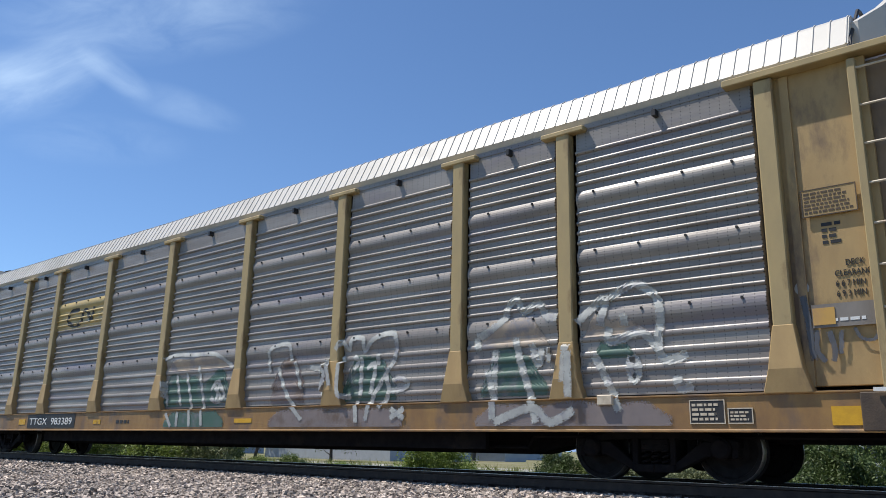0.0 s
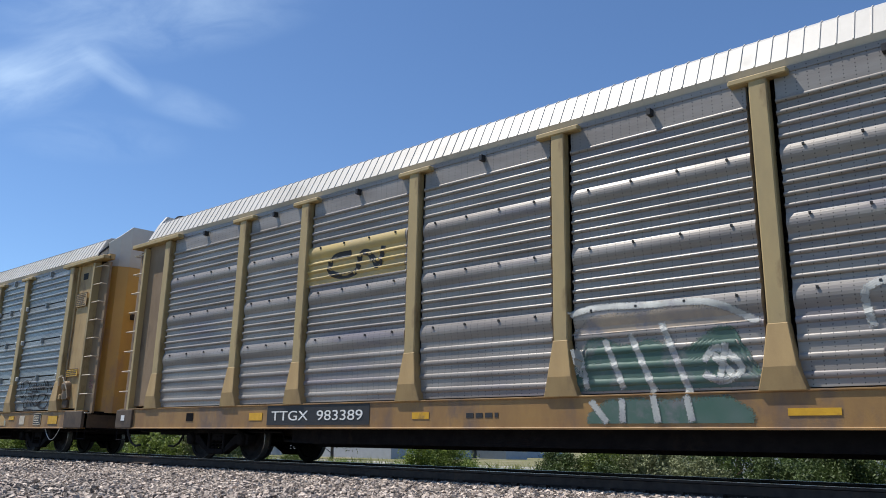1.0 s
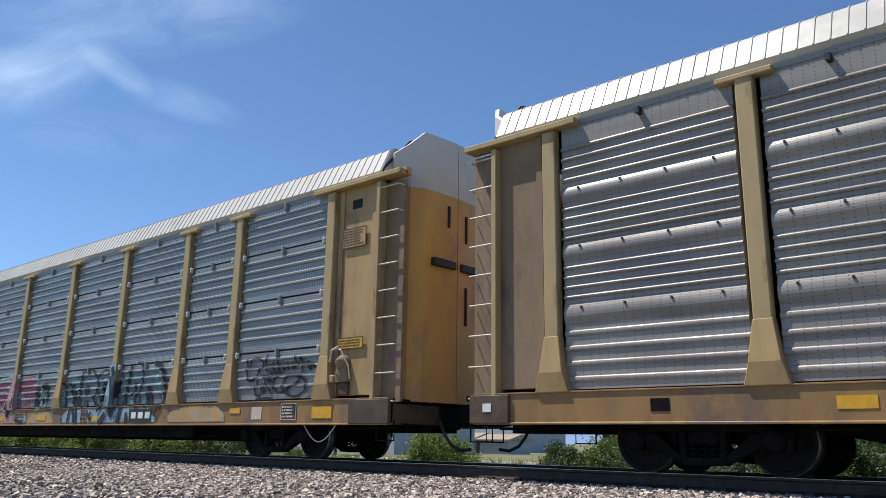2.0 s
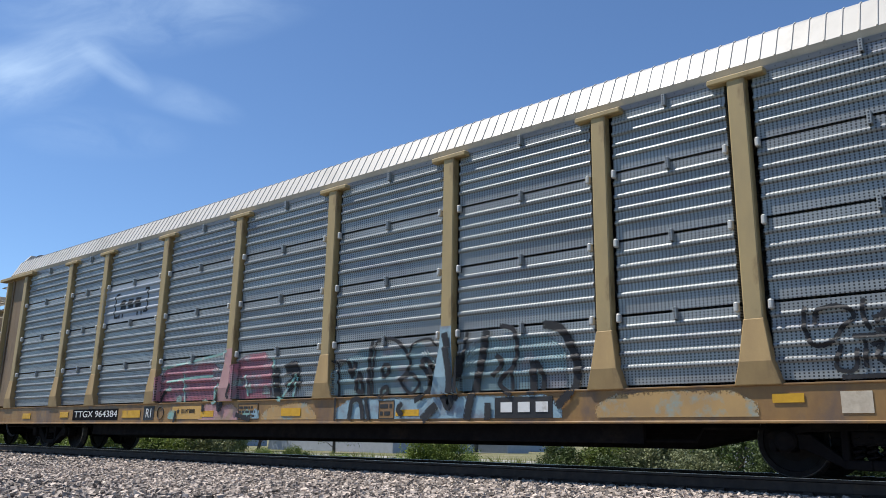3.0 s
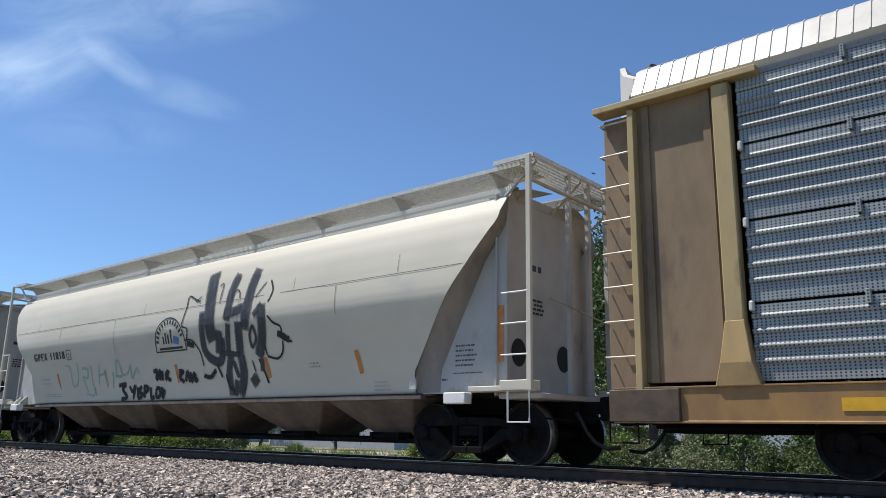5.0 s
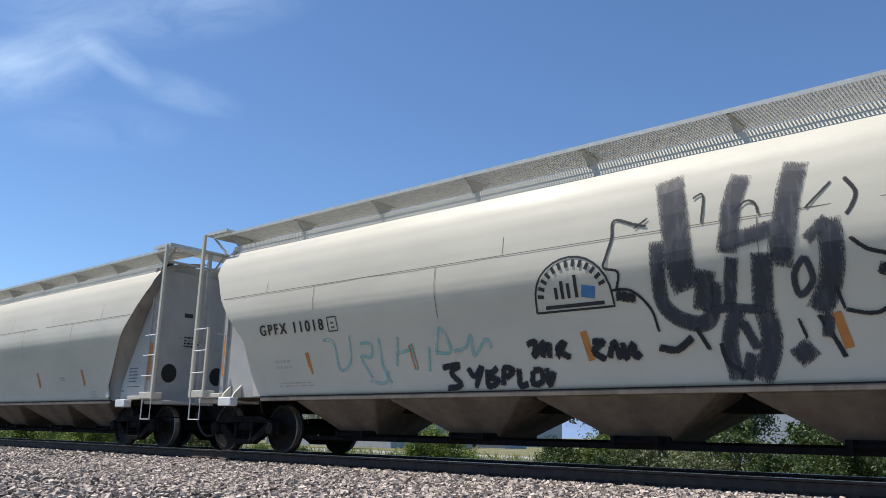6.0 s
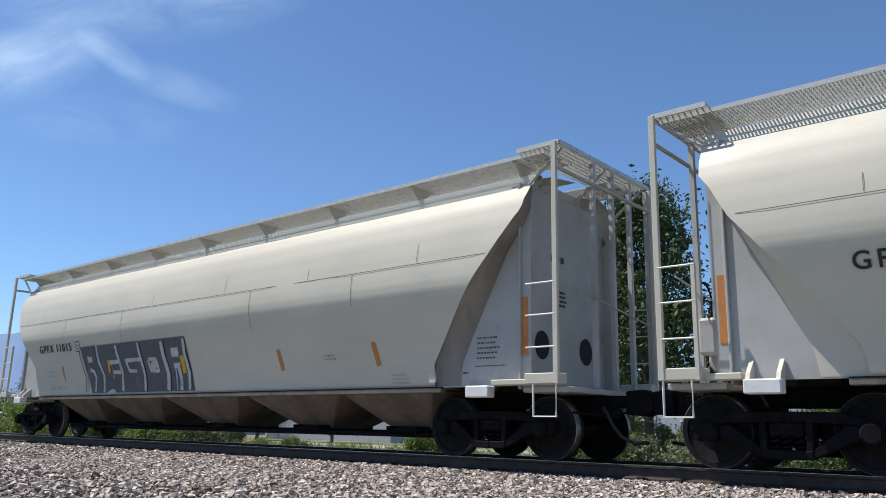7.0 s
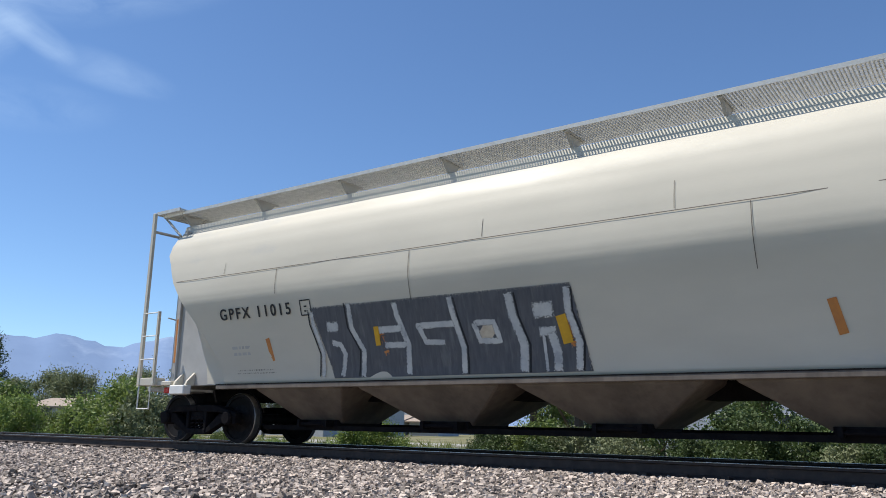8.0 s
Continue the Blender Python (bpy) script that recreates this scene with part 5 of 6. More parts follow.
def hopper(name, label, x, left, right):
    car = tagged(new(name), label, "railcar")
    car.location = (x, 0, 0)
    section = HULL + [(-y, z) for y, z in HULL[-1:0:-1]]
    fine = []
    for (y0, z0), (y1, z1) in zip(section, section[1:]):
        fine += [(y0 + (y1 - y0) * k / 3, z0 + (z1 - z0) * k / 3) for k in range(3)]
    fine.append(section[-1])
    bm = bmesh.new()
    n = 120
    rows = []
    for i in range(n + 1):
        u = -1 + 2 * i / n
        row = []
        for y, z in fine:
            half = hull_half(z, -1 if u < 0 else 1)
            dent = hull_dent(u * half, z) if abs(y) > 0.9 else 0
            if z < 2.95:
                # the skin flares out to the raked edges
                w = min(1, max(0, (abs(u) * half - (half - 0.9)) / 0.9))
                y += math.copysign(max(0, 1.6 - abs(y)) * w * w * 0.06, y)
            row.append(bm.verts.new((u * half, y + math.copysign(dent, y) if y else y, z)))
        rows.append(row)
    for a, b in zip(rows, rows[1:]):
        for k in range(len(fine) - 1):
            bm.faces.new((a[k], a[k + 1], b[k + 1], b[k]))
    hull = part("hull", bm, HOPPER, car, "cream painted curved hopper side and roof", True)
    # raked end sheets under the hull's ends
    for s in (-1, 1):
        bm = bmesh.new()
        grid = []
        for y, z in [(y, z) for y, z in HULL if y < 0]:
            e = hull_half(z, s)
            grid.append([bm.verts.new((s * (e - v), y + dy if abs(f) == 1 else f * abs(y), z)) for v, f, dy in ((0.02, -1, 0.01), (0.27, -0.62, 0), (0.27, 0.62, 0))] + [bm.verts.new((s * (e - 0.02), -y - 0.01, z))])
        for a, b in zip(grid, grid[1:]):
            for k in range(3):
                bm.faces.new((a[k], a[k + 1], b[k + 1], b[k]))
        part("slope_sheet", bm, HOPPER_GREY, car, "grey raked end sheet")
    # seams
    for side in (-1, 1):
        sx = pose(0, 0, 0, 0, 0, 0 if side < 0 else 180)
        bm = ribbon(bmesh.new(), [(-8.2, 2.955), (8.3, 2.955)], 0.011, lambda x, z: hull_y(x, z) - hull_dent(x if side < 0 else -x, z) - 0.009, 1, 0.06)
        part("lap_seam", bm, HOPPER_BROWN, car, "thin rusty lap seam", fix=False, at=sx)
        for px, lo, hi, w in ((-5.4, 2.5, 2.94, 0.01), (-2.5, 2.15, 2.94, 0.01), (2.5, 2.15, 2.94, 0.01), (5.4, 2.4, 2.94, 0.01), (-6.8, 2.98, 3.2, 0.008), (-4.0, 2.98, 3.3, 0.008), (-1.2, 2.98, 3.25, 0.008), (1.6, 2.98, 3.35, 0.008), (4.2, 2.98, 3.2, 0.008), (6.9, 2.98, 3.3, 0.008)):
            line = ribbon(bmesh.new(), [(px, lo), (px, hi)], w, lambda x, z: hull_y(x, z) - hull_dent(x if side < 0 else -x, z) - 0.009, 1, 0.06)
            part("weld_line", line, HOPPER_BROWN, car, fix=False, at=sx)
        bm = box(bmesh.new(), -7.2, 7.2, -1.3, -1.18, 0.92, 1.0)
        part("side_sill", bevelled(bm, 0.008), HOPPER_BROWN, car, "grey-brown side sill along the hull's foot", at=sx)
        part("sill_edge", box(bmesh.new(), -7.2, 7.2, -1.305, -1.24, 0.998, 1.012), RUST, car, "thin dark edge along the sill", at=sx)
        bm = bmesh.new()
        rim = [[bm.verts.new((px, y, z)) for y, z in ((-1.19, 4.06), (-1.14, 4.22), (-0.98, 4.22), (-0.98, 4.1))] for px in (-8.7, 8.9)]
        for k in range(3):
            bm.faces.new((rim[0][k], rim[0][k + 1], rim[1][k + 1], rim[1][k]))
        part("roof_angle", bm, HOPPER, car, "pale angle along the roof edge", at=sx)
        # running board
        bm = bmesh.new()
        for k in range(int(18.4 / 0.045)):
            px = -9.2 + k * 0.045
            box(bm, px, px + 0.012, -1.34, -0.6, 4.44, 4.47)
        for k in range(10):
            y = -1.34 + 0.082 * k
            box(bm, -9.2, 9.2, y - 0.005, y + 0.005, 4.445, 4.475)
        walkway = part("running_board", bm, GALV, car, "galvanised grating running board along the roof", at=sx, fix=False)
        part("board_edge", box(bmesh.new(), -9.2, 9.2, -1.36, -1.345, 4.43, 4.49), GALV, walkway)
        brace = bmesh.new()
        prism(brace, [(-0.03, 4.438), (0.03, 4.438), (0.03, 4.41), (-0.03, 4.41)], -1.33, -0.75)
        v = [brace.verts.new(p) for p in ((-0.02, -1.3, 4.44), (-0.02, -0.8, 4.44), (-0.02, -1.05, 4.16), (0.02, -1.3, 4.44), (0.02, -0.8, 4.44), (0.02, -1.05, 4.16))]
        for f in ((0, 1, 2), (5, 4, 3), (0, 2, 5, 3), (1, 4, 5, 2)):
            brace.faces.new([v[i] for i in f])
        me = as_mesh("board_bracket", brace, HOPPER_GREY)
        for k in range(-4, 5):
            share("board_bracket", me, walkway, pose(k * 2.15, 0, 0))
    # chutes, gates and centre sill
    def chute_mesh(half):
        chute = bmesh.new()
        rings = [[chute.verts.new(p) for p in ((-w, -d, z), (w, -d, z), (w, d, z), (-w, d, z))] for w, d, z in ((half, 1.2, 0.975), (half - 0.03, 1.19, 0.9), (0.48, 0.52, 0.37), (0.45, 0.5, 0.34))]
        for p, q in zip(rings, rings[1:]):
            for k in range(4):
                chute.faces.new((p[k], p[(k + 1) % 4], q[(k + 1) % 4], q[k]))
        chute.faces.new(rings[-1])
        return as_mesh("chute", bevelled(chute, 0.02), HOPPER_BROWN)
    inner_chute, outer_chute = chute_mesh(1.34), chute_mesh(1.05)
    gate = box(bmesh.new(), -0.42, 0.42, -0.6, 0.6, 0.3, 0.4)
    rod(gate, [(-0.3, -0.75, 0.33), (0.3, -0.75, 0.33)], 0.03, 8)
    box(gate, -0.35, -0.29, -0.8, -0.58, 0.28, 0.4)
    box(gate, 0.29, 0.35, -0.8, -0.58, 0.28, 0.4)
    gate_me = as_mesh("outlet_gate", gate, RUST)
    for px in (-5.2, -2.5, 0.4, 3.4, 5.9):
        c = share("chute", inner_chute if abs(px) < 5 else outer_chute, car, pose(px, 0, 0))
        tagged(c, "grey-brown discharge chute")
        share("outlet_gate", gate_me, c, pose(0, 0, 0))
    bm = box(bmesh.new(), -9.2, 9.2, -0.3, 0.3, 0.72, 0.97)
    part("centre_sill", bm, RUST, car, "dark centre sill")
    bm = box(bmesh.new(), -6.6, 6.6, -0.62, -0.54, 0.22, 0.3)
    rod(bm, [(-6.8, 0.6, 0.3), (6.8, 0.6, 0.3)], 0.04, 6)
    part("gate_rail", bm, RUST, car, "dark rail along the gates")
    # ends: gusset plates, end sheet, platform, ladders
    for s in (-1, 1):
        d = left if s < 0 else right
        for side in (-1, 1):
            q = s if side < 0 else -s
            sx = pose(0, 0, 0, 0, 0, 0 if side < 0 else 180)
            rim = [(z, e - 0.08 - 0.1 * (z < 2)) for z, e in HULL_ENDS[s][:-1]] + [(4.05, 8.5)]
            tip = 8.86 + d
            outline = [(q * tip, 4.05), (q * tip, 1.0)] + [(q * min(e, tip - 0.02), z) for z, e in rim]
            # Grey here, not the hull's cream: the plate's shade is put into its colour.
            part("end_plate", prism(bmesh.new(), outline, -1.25, -1.22), HOPPER_GREY, car, "triangular end plate, greyed for shade", at=sx)
            wing = bmesh.new()
            strip = []
            for k in range(25):
                z = 1.02 + (4.0 - 1.02) * k / 24
                out = -hull_y(0, z)
                reach = float(np.interp(z, [1.0, 1.36, 2.2, 3.0, 3.6], [0.52, 0.52, 0.3, 0.05, 0.02]))
                strip.append([wing.verts.new((q * (hull_half(z, s) - 0.01 + reach * v), -out + 0.002 + (out - 1.256) * v, z)) for v in (0, 0.3, 0.65, 1)])
            for lo, hi in zip(strip, strip[1:]):
                for k in range(3):
                    wing.faces.new((lo[k], lo[k + 1], hi[k + 1], hi[k]))
            # Wings at the +x end get a darker colour that holds their shade.
            part("end_wing", wing, WING_SHADE_PATCH if s > 0 else HOPPER, car, "curved edge of the hopper's end", True, at=sx)
            part("end_reflector", box(bmesh.new(), min(q * (8.7 + d), q * (8.81 + d)), max(q * (8.7 + d), q * (8.81 + d)), -1.257, -1.25, 1.45, 2.3), ORANGE, car, "orange reflector stripe", at=sx)
            a, b = sorted((q * 8.3, q * (9.45 + d)))
            bm = box(bmesh.new(), a, b, -1.48, -1.28, 1.0, 1.08)
            a, b = sorted((q * (8.94 + d), q * (9.485 + d)))
            box(bm, a, b, -1.548, -1.3, 1.003, 1.15)
            part("end_step", bevelled(bm, 0.01), HOPPER, car, "cream end step plate", at=sx)
            a, b = sorted((q * 7.85, q * 8.28))
            part("jacking_pad", bevelled(box(bmesh.new(), a, b, -1.52, -1.34, 0.83, 1.0), 0.015), WHITE, car, "white jacking pad", at=sx)
            for ear in (7.87, 8.22) if s < 0 else ():
                gus = bmesh.new()
                v = [gus.verts.new((q * (ear + w), y, z)) for w in (0, 0.05) for y, z in ((-1.26, 1.24), (-1.26, 1.0), (-1.46, 1.0), (-1.42, 1.08))]
                for f in ((0, 1, 2, 3), (7, 6, 5, 4), (0, 4, 5, 1), (1, 5, 6, 2), (2, 6, 7, 3), (3, 7, 4, 0)):
                    gus.faces.new([v[i] for i in f])
                part("pad_bracket", gus, HOPPER, car, "cream bracket over the jacking pad", at=sx)
            stile = bevelled(box(bmesh.new(), min(q * (9.42 + d), q * (9.5 + d)), max(q * (9.42 + d), q * (9.5 + d)), -1.56, -1.5, 1.0, 4.5), 0.006)
            lad = part("ladder", stile, HOPPER, car, "cream corner ladder", at=sx)
            inner = box(bmesh.new(), min(q * (8.97 + d), q * (9.02 + d)), max(q * (8.97 + d), q * (9.02 + d)), -1.56, -1.51, 1.0, 2.44)
            if s < 0:
                part("inner_stile", inner, HOPPER, lad)
            else:
                inner.free()
            for k in range(3):
                r = rod(bmesh.new(), [(q * (8.97 + d), -1.55, 1.51 + 0.455 * k), (q * (9.46 + d), -1.55, 1.51 + 0.455 * k)], 0.013, 6)
                part("rung", r, WHITE, lad)
            st = rod(bmesh.new(), [(q * (9.08 + d), -1.53, 1.0), (q * (9.08 + d), -1.53, 0.56), (q * (9.45 + d), -1.53, 0.56), (q * (9.45 + d), -1.53, 1.0)], 0.016, 6)
            part("stirrup_step", st, WHITE, car, at=sx)
        a, b = sorted((s * (8.66 + d), s * (8.7 + d)))
        part("end_sheet", bevelled(box(bmesh.new(), a, b, -1.3, 1.3, 0.95, 4.08), 0.01), HOPPER_GREY, car, "grey end sheet with two oval holes")
        for y in (-0.72, 0.58):
            hole = bmesh.new()
            ring = [hole.verts.new((s * (8.706 + d), y + 0.2 * math.cos(t), 1.64 + 0.22 * math.sin(t))) for t in (2 * math.pi * k / 24 for k in range(24))]
            hole.faces.new(ring)
            part("oval_hole", hole, HOLE, car)
        for y in (-0.35, 0.25, 0.85, 1.5):
            a, b = sorted((s * (9.38 + d), s * (9.45 + d)))
            part("end_post", box(bmesh.new(), a, b, y - 0.04, y + 0.04, 1.0, 4.48), HOPPER_GREY, car)
        a, b = sorted((s * (8.75 + d), s * (9.5 + d)))
        part("end_deck", bevelled(box(bmesh.new(), a, b, -1.3, 1.3, 0.9, 0.98), 0.01), HOPPER_GREY, car, "grey end platform")
        bm = bmesh.new()
        for k in range(int(2.9 / 0.045)):
            y = -1.45 + k * 0.045
            box(bm, a, b, y, y + 0.012, 4.5, 4.53)
        for k in range(10):
            px = a + (b - a) * k / 9
            box(bm, px - 0.005, px + 0.005, -1.45, 1.45, 4.505, 4.535)
        ec = part("end_walk", bm, GALV, car, "galvanised crossover grating at the roof end", fix=False)
        rim = box(bmesh.new(), a, b, -1.47, -1.45, 4.48, 4.55)
        box(rim, s * (9.5 + d) - 0.012, s * (9.5 + d) + 0.012, -1.45, 1.45, 4.48, 4.55)
        part("walk_rim", rim, GALV, ec)
        for y in (-1.3, 0.0, 1.3):
            part("walk_bracket", rod(bmesh.new(), [(s * (8.87 + d), y, 4.0), (s * (9.45 + d), y, 4.47)], 0.025, 6), HOPPER_GREY, ec)
        cross = rod(bmesh.new(), [(s * (9.46 + d), -1.0, 2.4), (s * (9.46 + d), 1.5, 2.1)], 0.014, 6)
        part("end_rail", cross, HOPPER_GREY, car)
        part("end_rail", rod(bmesh.new(), [(s * (9.46 + d), -1.5, 4.12), (s * (9.46 + d), 1.5, 4.12)], 0.03, 6), HOPPER_GREY, car)
        coupler(car, (9.42 + d) * s, s)
    bm = lathe_y(bmesh.new(), [(0.17, -0.4), (0.2, -0.36), (0.2, 0.36), (0.17, 0.4)], 16, (-9.0, 0.2, 1.35))
    part("brake_cylinder", bm, HOPPER_GREY, car, smooth=False)
    part("brake_wheel", rod(bmesh.new(), [(-9.5, 0.55 + 0.28 * math.cos(t), 2.3 + 0.28 * math.sin(t)) for t in (2 * math.pi * k / 20 for k in range(21))], 0.018, 6), RUST, car)
    part("valve_box", bevelled(box(bmesh.new(), -9.2, -8.95, -0.5, -0.2, 1.4, 1.9), 0.04), HOPPER_GREY, car)
    meshes = wheel_mesh(0.457), frame_mesh(1.82, 0.457)
    for s in (-1, 1):
        truck(car, 7.98 * s, 0.457, 1.82, meshes, RIDE)
    return car


def on_hull(x, z):
    return hull_y(x, z) - hull_dent(x, z) - 0.009


def slant_text(words, height, mat, car, x, z, wide=1.0, label=""):
    lean = math.degrees(math.atan2(hull_y(0, z + height) - hull_y(0, z), height))
    return text_mesh(words, height, mat, car, pose(x, hull_y(0, z) - 0.02, z, -lean), wide=wide, label=label, bold=0.004, apart=1.34)


def hull_print(car, x, z, rows, width, height, gap, mat, seed):
    r = random.Random(seed)
    bm = bmesh.new()
    for k in range(rows):
        a, zz = x, z - k * (height + gap)
        end = x + width * r.uniform(0.8, 1)
        while a < end:
            w = min(r.uniform(1, 3) * height, end - a)
            ribbon(bm, [(a, zz), (a + w, zz)], height, on_hull, 1, 0.3)
            a += w + height * 0.6
    return part("print", bm, mat, car, fix=False)


HOPPER_ONE = hopper("covered_hopper_car", "cream covered hopper railcar with black graffiti and a mill emblem", -69.6, -0.2, 0.0)
HOPPER_TWO = hopper("covered_hopper_car", "cream covered hopper railcar with dark grey block graffiti", -89.85, -0.22, 0.0)
for car, number in ((HOPPER_ONE, "GPFX 11018"), (HOPPER_TWO, "GPFX 11015")):
    e = 0.0 if car is HOPPER_ONE else 0.22
    slant_text(number, 0.2, BLACK, car, -7.0 + e / 2, 2.14, 0.96, "black car number lettering")
    sprayed(car, [[(-5.05 + e, 2.1), (-5.05 + e, 2.34), (-4.82 + e, 2.34), (-4.82 + e, 2.1), (-5.05 + e, 2.1)]], 0.02, BLACK, on_hull, "small black square outline", "square_mark")
    hull_print(car, -4.97 + e, 2.24, 2, 0.08, 0.025, 0.05, BLACK, 1)
    hull_print(car, -6.7, 1.64, 2, 0.5, 0.05, 0.06, HOPPER_GREY, 2)
    hull_print(car, -6.62, 1.24, 2, 1.1, 0.022, 0.03, SPRAY_GREY, 3)
    hull_print(car, 6.11, 1.22, 3, 0.4, 0.025, 0.04, HOPPER_GREY, 4)
    hull_print(car, 4.5, 1.6, 2, 0.32, 0.03, 0.03, SPRAY_GREY, 5)
    for px in (-5.72, -3.15, 0.05, 3.25, 5.8):
        sprayed(car, [[(px - 0.03, 1.77), (px + 0.05, 1.38)]], 0.1, ORANGE, on_hull, "slanted orange reflector", "reflector")
    part("tag_plate", box(bmesh.new(), 6.94, 7.08, -1.3, -1.23, 1.08, 1.27), GALV, car)
    pr = random.Random(9)
    part("print", bars(bmesh.new(), 7.87, 1.72, 5, 0.45, 0.026, 0.05, -1.251, pr), SPRAY_GREY, car)
    part("print", bars(bmesh.new(), 7.83, 1.3, 1, 0.6, 0.016, 0.03, -1.251, pr), SPRAY_GREY, car)
    part("print", bars(bmesh.new(), 7.52, 1.2, 1, 0.25, 0.03, 0.03, -1.251, pr), SPRAY_GREY, car)
    en = bars(bmesh.new(), -0.45, 3.0, 1, 0.45, 0.1, 0.03, 0, pr)
    bars(en, -0.4, 2.5, 4, 0.4, 0.04, 0.03, 0, pr)
    part("print", en, BLACK, car, at=pose(8.703 + (0.0 if car is HOPPER_ONE else 0.0), 0, 0, 0, 0, 90))
sprayed(HOPPER_ONE, [(w * 0.66, p) for w, p in BROAD], 0.3, SPRAY_SOOT, on_hull, "broad black sprayed graffiti", lift=0.004, smooth=True)
sprayed(HOPPER_ONE, [(w * 0.72, p) for w, p in OUTLINE], 0.045, SPRAY_BLACK, on_hull, "thin black graffiti outline", lift=0.004, smooth=True)
sprayed(HOPPER_ONE, TAG, 0.075, SPRAY_BLACK, on_hull, "black sprayed tag", lift=0.003, smooth=True)
sprayed(HOPPER_ONE, TEAL_LINES, 0.045, SPRAY_TEAL, on_hull, "thin teal sprayed letters", lift=0.002, smooth=True)
# mill emblem: an arch with a frame, a skyline and plain marks
arch = [(-0.66 + 0.0, 2.06)] + [(-0.05 - 0.6 * math.cos(t), 2.2 + 0.58 * math.sin(t)) for t in (math.pi * k / 14 for k in range(15))] + [(0.56, 2.06), (-0.66, 2.06)]
mill = sprayed(HOPPER_ONE, [arch], 0.03, BLACK, on_hull, "black arched mill emblem", "emblem")
bm = bmesh.new()
for k in range(13):
    t = math.pi * (k + 0.7) / 14.4
    cx, cz = -0.05 - 0.46 * math.cos(t), 2.2 + 0.44 * math.sin(t)
    ribbon(bm, [(cx, cz), (cx - 0.1 * math.cos(t), cz + 0.1 * math.sin(t))], 0.05, on_hull, 1, 0.2)
for px, h in ((-0.3, 0.16), (-0.2, 0.24), (-0.1, 0.2), (0.02, 0.3)):
    ribbon(bm, [(px, 2.22), (px, 2.22 + h)], 0.05, on_hull, 1, 0.1)
ribbon(bm, [(-0.5, 2.12), (0.42, 2.12)], 0.05, on_hull, 1, 0.3)
part("emblem_mark", bm, BLACK, mill, fix=False)
bm = ribbon(bmesh.new(), [(0.1, 2.3), (0.3, 2.26)], 0.16, on_hull, 2, 0.1)
part("emblem_patch", bm, material("emblem blue", (0.05, 0.16, 0.36), (0.06, 0.2, 0.4), 0.5), mill, fix=False)
# block graffiti on the last car
bm = bmesh.new()
nx, nz = 90, 30
grid = {}
worn = bm.verts.layers.float.new("thin")
for i in range(nx + 1):
    for j in range(nz + 1):
        u, v = i / nx, j / nz
        px = (-4.25 - 0.38 * v) + (4.57 + 0.2 * v) * u + 0.0
        pz = 1.06 + v * 1.15
        grid[i, j] = bm.verts.new((px, on_hull(px, pz), pz))
        grid[i, j][worn] = max(0, 1 - (1 - v) / 0.07, 1 - u / 0.015, 1 - (1 - u) / 0.015)
for i in range(nx):
    for j in range(nz):
        bm.faces.new((grid[i, j], grid[i + 1, j], grid[i + 1, j + 1], grid[i, j + 1]))
part("graffiti_fill", bm, SPRAY_GREY, HOPPER_TWO, "dark grey block graffiti fill", fix=False)
sprayed(HOPPER_TWO, BLOCK_DARK, 0.03, SPRAY_BLACK, on_hull, "black edges of block graffiti", lift=0.003)
ROLLED_WHITE = material("rolled white paint", (0.6, 0.6, 0.57), (0.46, 0.47, 0.47), 0.6, 0, 5, 0.35, 3, (0.34, 0.35, 0.37), 0.02, spray=0.25)
sprayed(HOPPER_TWO, BLOCK_WHITE, 0.11, ROLLED_WHITE, on_hull, "white lines of block graffiti", lift=0.006)
sprayed(HOPPER_TWO, [(0.26, s[1]) for s in BLOCK_CREAM], 0.11, LIGHT_BAR, on_hull, "peach graffiti accent", lift=0.005)
sprayed(HOPPER_TWO, BLOCK_YELLOW, 0.11, BRIGHT_YELLOW, on_hull, "yellow graffiti accents", lift=0.015)
# red marker light at the very end
lamp = bevelled(box(bmesh.new(), -8.68, -8.5, -1.36, -1.26, 0.86, 0.97), 0.02)
part("marker_box", lamp, RED, HOPPER_TWO, "small red end marker")


# ---- the place: ground, track, ballast ----
GRASS_GROUND = material("dry grassy soil", (0.13, 0.135, 0.048), (0.18, 0.16, 0.08), 0.9, 0, 0.5, 0.35, 0.15, (0.24, 0.2, 0.14), 0.5, 8)
STONE = material("pinkish grey ballast", (0.47, 0.395, 0.335), (0.28, 0.232, 0.198), 0.85, 0, 18, 0.2, 9, (0.42, 0.385, 0.35), 0.2, 60, vary=0.75, island=True)
# Bed colour is near-black to give the gaps between stones their shade.
GAP_SHADE_BED = material("ballast bed", (0.06, 0.052, 0.048), (0.035, 0.03, 0.028), 0.9, 0, 22, 0.4, 14, (0.2, 0.18, 0.165), 0.8, 24)
RAIL_STEEL = material("rusty brown rail", (0.06, 0.042, 0.034), (0.04, 0.03, 0.026), 0.7, 0.2, 8, 0.3, 4, (0.09, 0.06, 0.045), 0.1, 40)
RAIL_TOP = material("polished rail head", (0.45, 0.45, 0.46), (0.35, 0.35, 0.36), 0.25, 0.9, 9, bump=0)
TIE = material("weathered tie timber", (0.07, 0.057, 0.048), (0.045, 0.037, 0.032), 0.85, 0, 4, 0.2, 3, (0.15, 0.13, 0.11), 0.4, 20, (0.6, 6, 6))


def ground_z(x, y):
    if y > 1.6:
        return -0.3 - min(0.55, (y - 1.6) * 0.22)
    if y < -7.5:
        return -0.42 - min(0.75, (-7.5 - y) * 0.4)
    return -0.42


